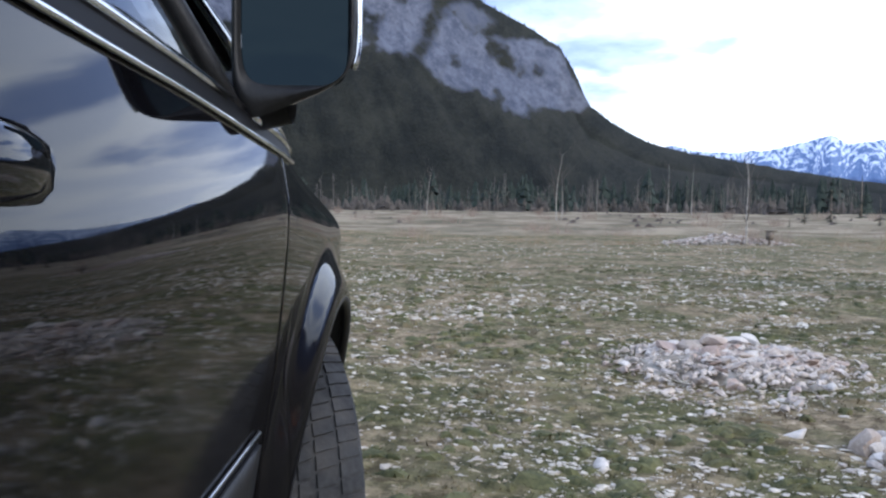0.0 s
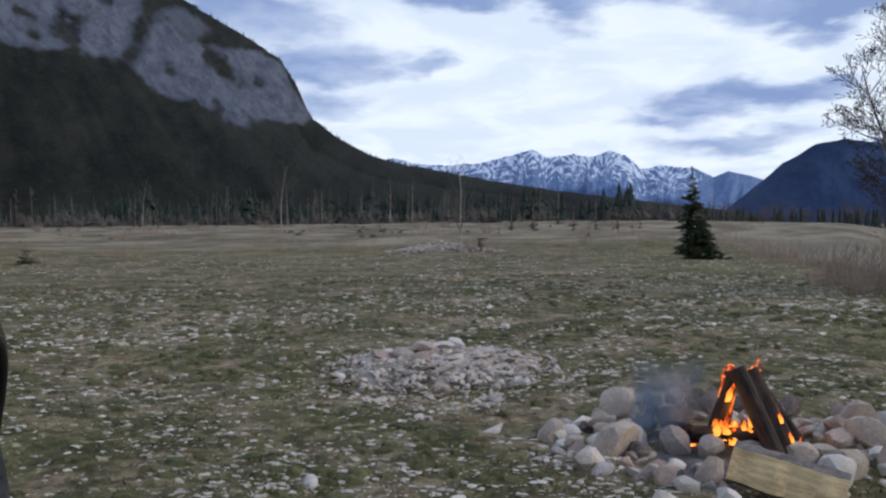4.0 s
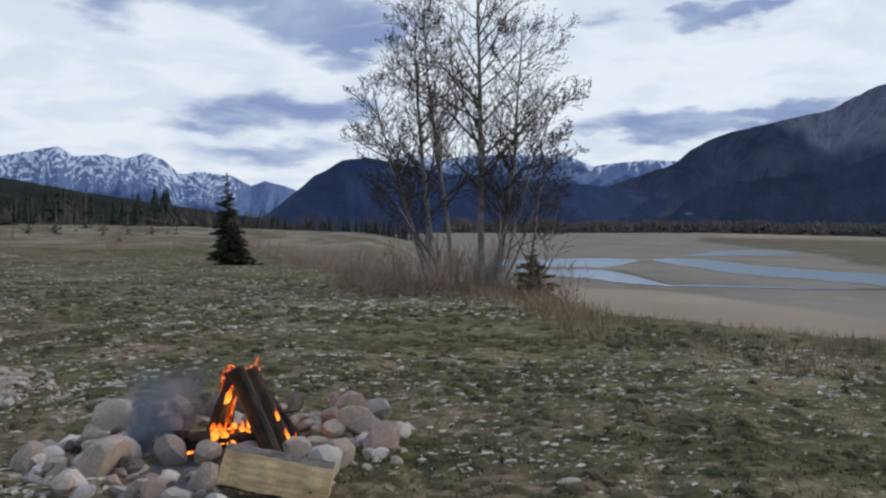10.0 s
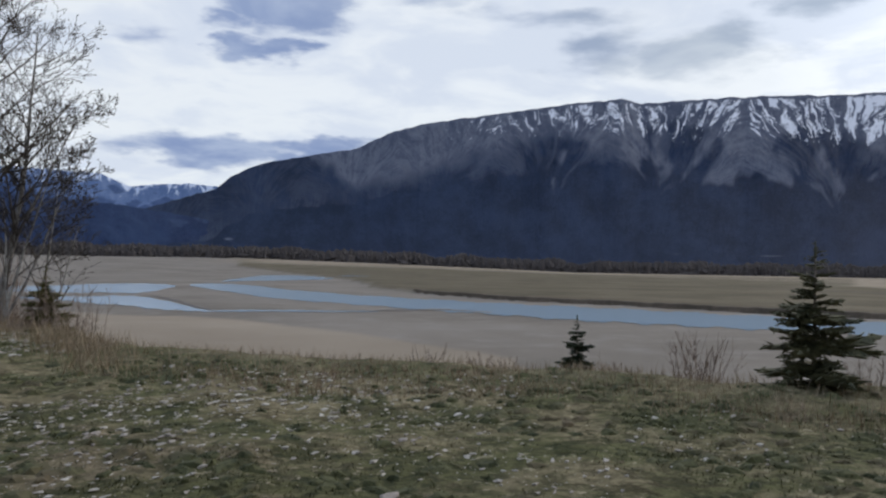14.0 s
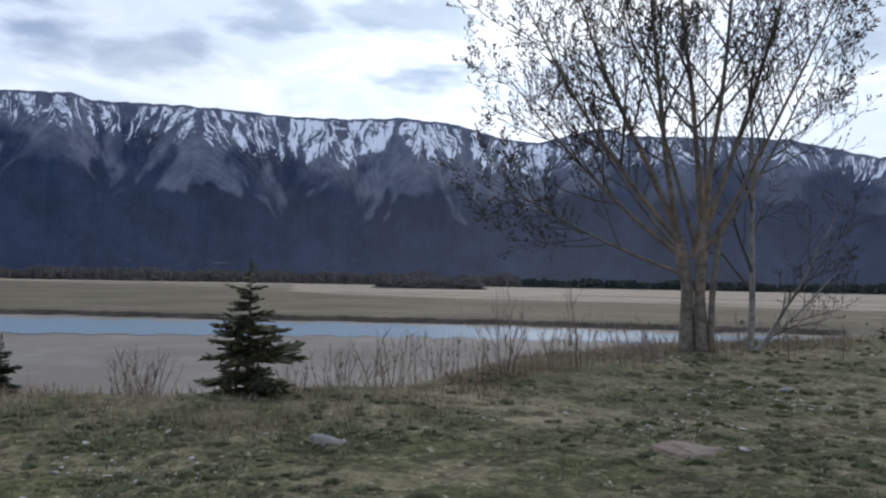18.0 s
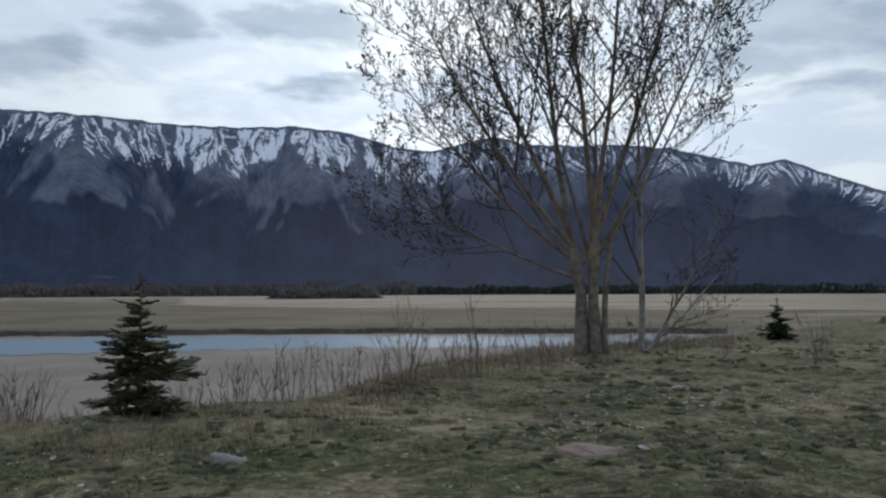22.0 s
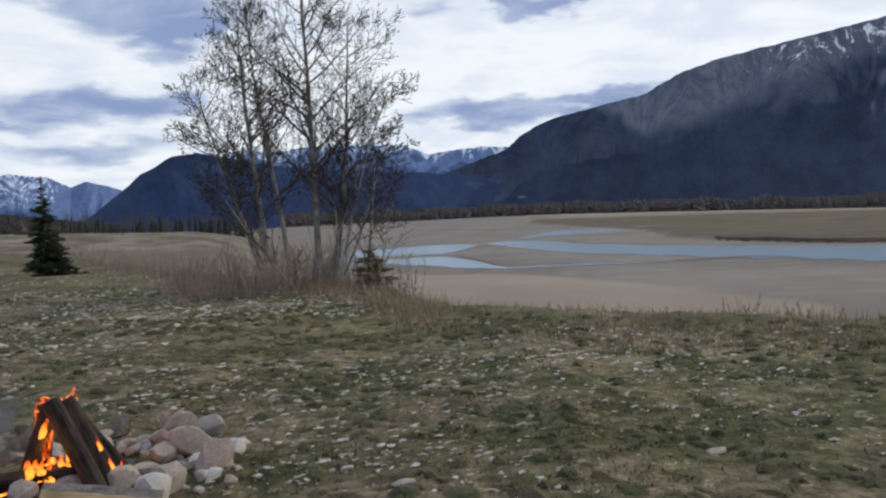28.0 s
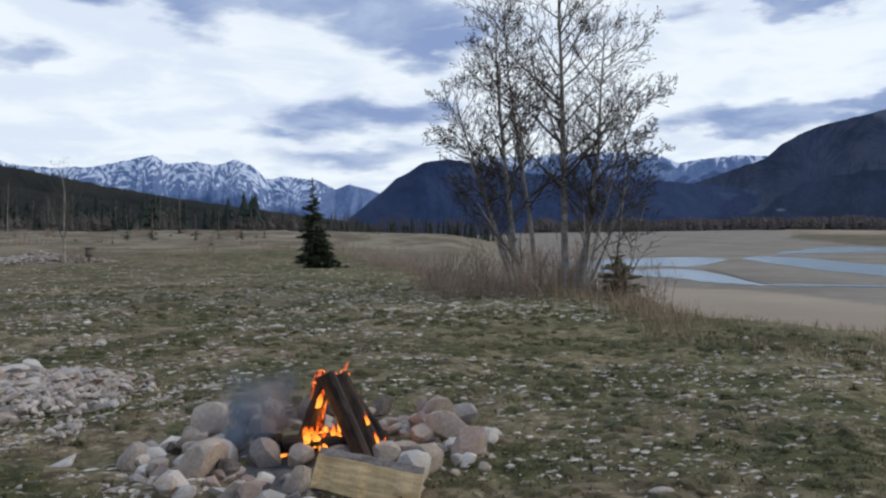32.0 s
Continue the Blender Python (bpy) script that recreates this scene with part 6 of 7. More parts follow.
def billet(name, a, b, r, seed, mat, parent=None, split=True, ends=None):
    """A split piece of firewood between two points: a wedge in section, with a rough long grain."""
    rng = random.Random(seed)
    a, b = np.array(a, float), np.array(b, float)
    L = np.linalg.norm(b - a)
    n = 14
    prof = []
    for k in range(n):
        t = 6.283 * k / n
        rr = r * (1.0 if not split else (0.72 + 0.28 * abs(math.cos(1.5 * t))))
        prof.append((rr * math.cos(t) * 1.1, rr * math.sin(t) * 0.85))
    V, F = [], []
    m = 9
    for i in range(m):
        z = L * i / (m - 1)
        for k, (u, w) in enumerate(prof):
            q = 1 + 0.09 * noise.noise((u * 25, w * 25, z * 5 + seed)) + 0.05 * noise.noise((k * 1.7, seed, z * 16))
            dz = 0.012 * noise.noise((u * 40, w * 40, seed)) if i in (0, m - 1) else 0
            V.append((u * q, w * q, z + dz))
    for i in range(m - 1):
        F += [(i * n + k, i * n + (k + 1) % n, (i + 1) * n + (k + 1) % n, (i + 1) * n + k) for k in range(n)]
    F += [tuple(range(n))[::-1], tuple((m - 1) * n + k for k in range(n))]
    ob = raw(name, V, F, mat, parent, smooth=False)
    rot = Vector(b - a).to_track_quat("Z", "Y").to_matrix().to_4x4()
    ob.matrix_basis = Matrix.Translation(a) @ rot @ pose(0, 0, 0, 0, 0, rng.uniform(0, 360))
    return ob


def firewood(a, b, r, seed, mat, label):
    ob = billet("firewood", a, b, r, seed, mat)
    return tagged(ob, label, "firewood", "burning firewood")


zf = gz(0.98, 3.62)
firewood((1.13, 3.43, zf + 0.03), (1.00, 3.58, zf + 0.39), 0.050, 1, M_char_dark, "charred firewood log leaning in the flames")
firewood((1.20, 3.46, zf + 0.03), (1.065, 3.62, zf + 0.375), 0.042, 2, M_char, "charred firewood log leaning beside another")
firewood((1.28, 3.55, zf + 0.02), (1.08, 3.66, zf + 0.33), 0.036, 3, M_char, "burning firewood log leaning on the others")
firewood((0.90, 3.66, zf + 0.06), (1.005, 3.63, zf + 0.36), 0.030, 4, M_char, "thin charred stick leaning on the fire")
firewood((1.02, 4.0, zf + 0.02), (1.0, 3.70, zf + 0.36), 0.045, 5, M_hot, "glowing firewood log at the back of the fire")
firewood((1.22, 3.92, zf + 0.02), (1.05, 3.70, zf + 0.34), 0.040, 8, M_hot, "glowing firewood log at the back of the fire")
firewood((0.80, 3.58, zf + 0.10), (1.20, 3.52, zf + 0.10), 0.038, 6, M_char_dark, "blackened log lying across the embers")
firewood((0.74, 3.80, zf + 0.06), (0.80, 3.58, zf + 0.10), 0.046, 7, M_char_dark, "thick blackened log end smouldering beside the fire")

# a heap of live coals under the logs
coals = thing("coals", (1.0, 3.68, zf), "glowing red coals heaped under the burning logs", "coals")
crng = random.Random(4)
for k in range(60):
    a, q = crng.uniform(0, 6.28), math.sqrt(crng.random())
    stone(coals, (0.22 * q * math.cos(a), 0.17 * q * math.sin(a), 0.09 * (1 - q) + 0.01), crng.uniform(0.03, 0.07), 500 + k, M_hot if crng.random() < 0.7 else M_char_dark, "coal", 0.8, 40)

# the fresh split log in front
def fresh_log():
    ob = thing("split_log", (0, 0, 0), "fresh split log with pale yellow wood and grey bark", "firewood")
    M_wood = bpy.data.materials.new("split_wood")
    M_wood.use_nodes = True
    t = M_wood.node_tree
    p = t.nodes["Principled BSDF"]
    co = t.nodes.new("ShaderNodeTexCoord").outputs["Object"]
    st = t.nodes.new("ShaderNodeMapping")
    st.inputs["Scale"].default_value = (0.06, 1, 1)
    t.links.new(co, st.inputs[0])
    g = noise_at(t, st.outputs[0], 55, 6, 0.65)
    g2 = noise_at(t, co, 7, 3)
    col = mixc(t, ramp(t, g, 0.3, 0.7), (0.46, 0.31, 0.145), (0.78, 0.60, 0.33))
    t.links.new(mixc(t, mth(t, "MULTIPLY", ramp(t, g2, 0.5, 0.75), 0.4), col, (0.52, 0.38, 0.20)), p.inputs["Base Color"])
    p.inputs["Roughness"].default_value = 0.8
    bn = nd(t, "ShaderNodeBump", Strength=0.7, Distance=0.006)
    t.links.new(g, bn.inputs["Height"])
    t.links.new(bn.outputs[0], p.inputs["Normal"])
    M_lbark = material("log_bark", (0.10, 0.085, 0.075), (0.23, 0.20, 0.18), 16, 0.95, 60, 0.8, (0.30, 0.28, 0.26), 5)
    L = 0.40
    nx = 26
    # section: a split face towards the eye (-y), rounded bark on top and behind
    def sec(x):
        e = 0.006 * math.sin(x * 31) + 0.004 * math.sin(x * 77 + 1)
        face = [(-0.075 + e, -0.06), (-0.072 + e, -0.03 + 0.004 * math.sin(x * 45)), (-0.066 + e, 0.0), (-0.058 + e * 0.5, 0.035), (-0.048, 0.062)]
        bark = [(-0.048, 0.062), (-0.015, 0.082), (0.025, 0.078), (0.06, 0.05), (0.075, 0.005), (0.065, -0.045), (0.03, -0.07), (-0.03, -0.072), (-0.075 + e, -0.06)]
        return face, bark
    for nm, which, mat, lab in (("split_face", 0, M_wood, "pale yellow split wood"), ("bark", 1, M_lbark, "grey-brown bark")):
        V, F = [], []
        k = len(sec(0)[which])
        for i in range(nx):
            x = -L / 2 + L * i / (nx - 1)
            for (y, z) in sec(x)[which]:
                j = 0.003 * noise.noise((x * 40, y * 60, z * 60)) + 0.003 * noise.noise((x * 12, y * 20, z * 90))
                V.append((x, y + j, z + j))
        for i in range(nx - 1):
            F += [(i * k + q, i * k + q + 1, (i + 1) * k + q + 1, (i + 1) * k + q) for q in range(k - 1)]
        raw(nm, V, F, mat, ob, lab, smooth=(which == 1))
    for sx in (0, nx - 1):
        x = -L / 2 + L * sx / (nx - 1)
        f, b = sec(x)
        ring = f + b[1:-1]
        raw("end_grain", [(x, y, z) for y, z in ring], [tuple(range(len(ring)))], M_wood, ob, "pale end grain")
    bm = bmesh.new()
    bmesh.ops.create_cone(bm, cap_ends=True, segments=10, radius1=0.006, radius2=0.004, depth=0.012, matrix=Matrix.Translation((0.135, -0.077, -0.028)) @ Matrix.Rotation(radians(90), 4, "X"))
    part("knot", bm, M_char_dark, ob, "small dark knot hole")
    ob.matrix_world = Matrix.Translation((1.03, 2.99, zf + 0.085)) @ pose(0, 0, 0, -8, 11, -24) @ Matrix.Scale(1.0, 4)
    return ob


fresh_log()


# flames: thin curled tongues
def flame_mat():
    m = bpy.data.materials.new("flame")
    m.use_nodes = True
    t = m.node_tree
    t.nodes.clear()
    co = t.nodes.new("ShaderNodeTexCoord")
    sp = t.nodes.new("ShaderNodeSeparateXYZ")
    t.links.new(co.outputs["Generated"], sp.inputs[0])
    g = noise_at(t, co.outputs["Object"], 18, 4, 0.6, 0.6)
    h = mth(t, "ADD", sp.outputs[2], mth(t, "MULTIPLY", mth(t, "SUBTRACT", g, 0.5), 0.8))
    em = t.nodes.new("ShaderNodeEmission")
    t.links.new(mixc(t, ramp(t, h, 0.1, 0.9), (1.0, 0.32, 0.04), (1.0, 0.11, 0.006)), em.inputs[0])
    em.inputs[1].default_value = 1.7
    tr = t.nodes.new("ShaderNodeBsdfTransparent")
    mx = t.nodes.new("ShaderNodeMixShader")
    t.links.new(ramp(t, mth(t, "ADD", g, mth(t, "MULTIPLY", sp.outputs[2], -0.14)), 0.34, 0.48), mx.inputs[0])
    t.links.new(tr.outputs[0], mx.inputs[1])
    t.links.new(em.outputs[0], mx.inputs[2])
    o = t.nodes.new("ShaderNodeOutputMaterial")
    t.links.new(mx.outputs[0], o.inputs[0])
    return m


M_flame = flame_mat()
flames = thing("camp_fire_flames", (0.98, 3.62, zf), "orange flames licking round the leaning logs", "flames")


def tongue(at, h, w, seed, face, lean=(0.0, 0.0)):
    rng = random.Random(seed)
    V, F = [], []
    n, k = 12, 6
    ph = rng.uniform(0, 6)
    for i in range(n):
        f = i / (n - 1)
        r = w * (math.sin(math.pi * min(1, 0.18 + 0.82 * f)) ** 0.9) * (1 - 0.55 * f) + 0.001
        cx = 0.35 * w * math.sin(f * 5 + ph) * f
        cy = 0.25 * w * math.cos(f * 4 + ph) * f
        for j in range(k):
            a = 6.283 * j / k
            V.append((lean[0] * f + cx + r * math.cos(a) * (1 + 0.2 * math.sin(f * 9 + j)), lean[1] * f + cy + 0.45 * r * math.sin(a), h * f))
    for i in range(n - 1):
        F += [(i * k + j, i * k + (j + 1) % k, (i + 1) * k + (j + 1) % k, (i + 1) * k + j) for j in range(k)]
    ob = raw("flame", V, F, M_flame, flames, smooth=True)
    ob.matrix_basis = pose(at[0] - 0.98, at[1] - 3.62, at[2], 0, 0, face)


frng = random.Random(21)
for k in range(17):      # low flames in the gap under the leaning logs
    tongue((frng.uniform(0.89, 1.14), frng.uniform(3.52, 3.64), frng.uniform(0.06, 0.12)), frng.uniform(0.04, 0.10), frng.uniform(0.014, 0.026), 70 + k, frng.uniform(-40, 40))
# small ones on the logs, and larger at the tops
for k, (x, y, z, h, w, lx, ly) in enumerate(((1.19, 3.44, 0.10, 0.05, 0.008, -0.01, 0.01), (1.16, 3.49, 0.17, 0.06, 0.009, -0.01, 0.01), (1.03, 3.62, 0.35, 0.06, 0.014, 0.04, 0.0), (1.06, 3.63, 0.35, 0.08, 0.016, 0.05, 0.0),
                                            (1.09, 3.63, 0.35, 0.05, 0.012, 0.04, 0.0), (0.96, 3.60, 0.24, 0.09, 0.016, 0.03, 0.0), (1.24, 3.50, 0.06, 0.05, 0.008, 0.0, 0.0))):
    tongue((x, y, z), h, w, 90 + k, 0, (lx, ly))
lamp = new("fire_glow", bpy.data.lights.new("fire_glow", "POINT"))
lamp.data.energy, lamp.data.color, lamp.data.shadow_soft_size = 1.8, (1.0, 0.42, 0.12), 0.12
lamp.location = (1.0, 3.60, zf + 0.22)


# ---------------------------------------------------------------- thin smoke beside the fire
def smoke_mat():
    m = bpy.data.materials.new("smoke")
    m.use_nodes = True
    t = m.node_tree
    t.nodes.clear()
    co = t.nodes.new("ShaderNodeTexCoord")
    g = t.nodes.new("ShaderNodeTexGradient")
    g.gradient_type = "SPHERICAL"
    mp = t.nodes.new("ShaderNodeMapping")
    mp.inputs["Location"].default_value = (-1, -1, -1)
    mp.inputs["Scale"].default_value = (2, 2, 2)
    t.links.new(co.outputs["Generated"], mp.inputs[0])
    t.links.new(mp.outputs[0], g.inputs[0])
    d = nd(t, "ShaderNodeBsdfDiffuse")
    d.inputs[0].default_value = (0.20, 0.26, 0.34, 1)
    tr = t.nodes.new("ShaderNodeBsdfTransparent")
    mx = t.nodes.new("ShaderNodeMixShader")
    f = mth(t, "MULTIPLY", ramp(t, g.outputs["Fac"], 0.0, 0.9), ramp(t, noise_at(t, co.outputs["Object"], 4, 4, 0.55, 0.5), 0.25, 0.62))
    t.links.new(mth(t, "MULTIPLY", f, 0.95), mx.inputs[0])
    t.links.new(tr.outputs[0], mx.inputs[1])
    t.links.new(d.outputs[0], mx.inputs[2])
    o = t.nodes.new("ShaderNodeOutputMaterial")
    t.links.new(mx.outputs[0], o.inputs[0])
    return m


M_smoke = smoke_mat()
smoke = thing("smoke", (0.76, 3.76, zf + 0.17), "thin bluish wood smoke drifting beside the fire", "smoke")
for k, (x, y, z, w, h) in enumerate(((0.0, 0.0, 0.02, 0.26, 0.22), (-0.06, 0.08, 0.05, 0.28, 0.24), (0.06, 0.12, 0.06, 0.26, 0.22), (-0.12, 0.04, -0.02, 0.20, 0.20), (0.02, -0.10, -0.02, 0.20, 0.18))):
    V, F = [], []
    for i in range(9):
        for j in range(7):
            u, v = i / 8 * 2 - 1, j / 6 * 2 - 1
            V.append((u * w, 0.06 * math.sin(u * 3 + k) + 0.04 * v * v, v * h))
    F = [(i * 7 + j, (i + 1) * 7 + j, (i + 1) * 7 + j + 1, i * 7 + j + 1) for i in range(8) for j in range(6)]
    ob = raw("wisp", V, F, M_smoke, smoke, smooth=True)
    ob.location = (x, y, z)


# ---------------------------------------------------------------- the parked car
M_paint = bpy.data.materials.new("black_car_paint")
M_paint.use_nodes = True
t = M_paint.node_tree
p = t.nodes["Principled BSDF"]
co = t.nodes.new("ShaderNodeTexCoord").outputs["Object"]
spc = t.nodes.new("ShaderNodeSeparateXYZ")
t.links.new(co, spc.inputs[0])
low_dim = ramp(t, mth(t, "MULTIPLY", spc.outputs[2], -1.0), -0.95, -0.62)      # dim reflection of shaded ground put into the lower coat, with some dust
dust = ramp(t, noise_at(t, co, 9, 5, 0.6), 0.45, 0.75)
t.links.new(mixc(t, mth(t, "ADD", mth(t, "MULTIPLY", dust, 0.12), mth(t, "MULTIPLY", low_dim, 0.15)), (0.003, 0.003, 0.004), (0.020, 0.018, 0.017)), p.inputs["Base Color"])
p.inputs["Roughness"].default_value = 0.35
t.links.new(mth(t, "ADD", mth(t, "ADD", mth(t, "MULTIPLY", dust, 0.03), mth(t, "MULTIPLY", low_dim, 0.09)), 0.025), p.inputs["Coat Roughness"])
t.links.new(mth(t, "SUBTRACT", 1.0, mth(t, "MULTIPLY", low_dim, 0.62)), p.inputs["Coat Weight"])
p.inputs["Coat IOR"].default_value = 1.40
p.inputs["Specular IOR Level"].default_value = 0.0
M_trim = material("black_trim", (0.012, 0.012, 0.013), (0.022, 0.022, 0.022), 20, 0.45, 120, 0.15)
M_trim.node_tree.nodes["Principled BSDF"].inputs["Specular IOR Level"].default_value = 0.22
M_seal = plain("rubber_seal", (0.007, 0.007, 0.008), 0.5, 0.0, 0.12)
M_liner = plain("wheel_well", (0.006, 0.006, 0.006), 0.9)
M_tyre = material("tyre_rubber", (0.020, 0.021, 0.023), (0.045, 0.046, 0.048), 14, 0.8, 90, 0.4, (0.07, 0.065, 0.06), 6)
M_chrome = plain("chrome", (0.75, 0.76, 0.78), 0.10, 1.0)
M_alloy = plain("alloy", (0.42, 0.43, 0.45), 0.28, 1.0)
M_seat = material("seat_cloth", (0.02, 0.021, 0.022), (0.04, 0.04, 0.042), 20, 0.9, 150, 0.2)
M_mirror = plain("mirror_glass", (0.013, 0.019, 0.023), 0.03, 1.0)
M_lens = plain("lamp_lens", (0.55, 0.57, 0.6), 0.08, 0.0, 0.6, 1.0)
M_red = plain("tail_lens", (0.30, 0.012, 0.012), 0.12, 0.0, 0.6, 1.0)
M_tint = bpy.data.materials.new("tinted_glass")
M_tint.use_nodes = True
t = M_tint.node_tree
t.nodes.clear()
tr, gl, fr, mx, o = (t.nodes.new(k) for k in ("ShaderNodeBsdfTransparent", "ShaderNodeBsdfGlossy", "ShaderNodeFresnel", "ShaderNodeMixShader", "ShaderNodeOutputMaterial"))
tr.inputs[0].default_value = (0.60, 0.72, 0.73, 1)
gl.inputs["Roughness"].default_value = 0.02
fr.inputs[0].default_value = 1.55
t.links.new(fr.outputs[0], mx.inputs[0])
t.links.new(tr.outputs[0], mx.inputs[1])
t.links.new(gl.outputs[0], mx.inputs[2])
t.links.new(mx.outputs[0], o.inputs[0])

M_clear = M_tint.copy()
M_clear.name = "clear_glass"
[n for n in M_clear.node_tree.nodes if n.type == "BSDF_TRANSPARENT"][0].inputs[0].default_value = (0.82, 0.89, 0.88, 1)

HEAD = 25.6                      # the car's heading, degrees to the left of ahead
F2 = Vector((-math.sin(radians(HEAD)), math.cos(radians(HEAD)), 0))
L2 = Vector((-math.cos(radians(HEAD)), -math.sin(radians(HEAD)), 0))
CAR_AT = Vector((-0.027, -0.162, 0)) + F2 * 1.85 + L2 * (0.95 + 0.23)
car = new("parked_car")
car.matrix_world = Matrix.Translation((CAR_AT.x, CAR_AT.y, 0.0)) @ pose(0, 0, 0, 0, 0, 90 + HEAD)
tagged(car, "glossy black sport utility car parked on the turf", "car")
AXLES, WHEEL_R, ARCH_R = (0.0, -2.85), 0.365, 0.435


def belt(X):
    return float(np.interp(X, (-3.9, -3.4, -1.0, -0.36, 0.0, 0.35, 0.65, 0.95), (1.15, 1.20, 1.135, 1.10, 1.05, 0.99, 0.92, 0.78)))


def half(X, z):
    """Half the body's width."""
    b = belt(X)
    zt = float(np.interp(X, (-2.6, -1.3, -0.55, 0.0), (0.95, 0.925, 0.985, 0.93)))   # where the flank begins to lean in
    q = max(0.0, z - zt)
    lean = 1.45 * q * q if q < 0.07 else 0.0071 + 0.203 * (q - 0.07)
    w = 0.95 - (lean if z > zt else 0.085 * ((zt - z) / 0.62) ** 1.5)
    k = max(0.0, (z - (b - 0.06)) / 0.06)      # the edge towards the hood rolls in
    w -= 0.03 * k ** 2 * float(sstep(-0.5, -0.2, X))
    if X > 0.2:
        w -= 0.20 * ((X - 0.2) / 0.75) ** 2
    if X < -3.1:
        w -= 0.16 * ((-3.1 - X) / 0.8) ** 2
    for c in AXLES:
        d = math.hypot(X - c, z - WHEEL_R) - ARCH_R
        w += 0.046 * (1 - float(sstep(0.0, 0.13, d)))
    return w


def bottom(X):
    z = 0.30
    for c in AXLES:
        if abs(X - c) < ARCH_R:
            z = max(z, WHEEL_R + math.sqrt(ARCH_R ** 2 - (X - c) ** 2))
    return z


def side_panel(name, X0, X1, sg, label="", nz=34):
    xs = set(np.linspace(X0, X1, 26).tolist())
    for c in AXLES:
        for a in np.linspace(0, math.pi, 40):
            for rr in (ARCH_R, ARCH_R + 0.05, ARCH_R + 0.1):
                x = c + rr * math.cos(a)
                if X0 < x < X1:
                    xs.add(x)
    xs = sorted(xs)
    keep = [xs[0]]
    for x in xs[1:]:
        if x - keep[-1] > 0.006:
            keep.append(x)
    keep[-1] = X1
    V, F = [], []
    for x in keep:
        b, e = bottom(x), belt(x)
        for j in range(nz):
            f = j / (nz - 1)
            z = b + (e - b) * f ** 1.25
            V.append((x, sg * half(x, z), z))
    for i in range(len(keep) - 1):
        F += [(i * nz + j, (i + 1) * nz + j, (i + 1) * nz + j + 1, i * nz + j + 1)[::-1 if sg > 0 else 1] for j in range(nz - 1)]
    ob = raw(name, V, F, M_paint, car, label, smooth=True)
    m = ob.modifiers.new("thick", "SOLIDIFY")
    m.thickness, m.offset = 0.012, -1.0 if sg < 0 else -1.0
    return ob


def strip(name, pts, w, th, mat, parent, label="", up=(0, 0, 1), n=6):
    """A bar of flat section along a line."""
    s = Soup()
    tube(s, pts, [w] * len(pts), n)
    V = s.v[0]
    ob = s.make(name, mat, parent, label, smooth=True)
    return ob


def grid_part(name, fn, nu, nv, mat, parent, label="", flip=False, thick=0.0):
    V = [fn(i / (nu - 1), j / (nv - 1)) for i in range(nu) for j in range(nv)]
    F = []
    for i in range(nu - 1):
        for j in range(nv - 1):
            f = (i * nv + j, (i + 1) * nv + j, (i + 1) * nv + j + 1, i * nv + j + 1)
            F.append(f[::-1] if flip else f)
    ob = raw(name, V, F, mat, parent, label, smooth=True)
    if thick:
        m = ob.modifiers.new("thick", "SOLIDIFY")
        m.thickness = thick
    return ob


def box_part(name, size, at, mat, parent, label="", bev=0.02, rot=(0, 0, 0), seg=3):
    bm = bmesh.new()
    bmesh.ops.create_cube(bm, size=1, matrix=Matrix.Diagonal((*size, 1)))
    bmesh.ops.bevel(bm, geom=bm.edges[:], offset=bev, segments=seg, affect="EDGES", profile=0.6)
    bm.transform(Matrix.Translation(at) @ pose(0, 0, 0, *rot))
    return part(name, bm, mat, parent, label)


ROOF_Z, ROOF_Y = 1.66, 0.64


def glass_edge(X, f, sg):
    """A point of the side of the cabin, from the belt (f 0) to the roof rail (f 1)."""
    b = belt(X)
    y0 = half(X, b) - 0.012
    return (X, sg * (y0 + (ROOF_Y - y0) * f ** 1.1), b + (ROOF_Z - 0.05 - b) * f)


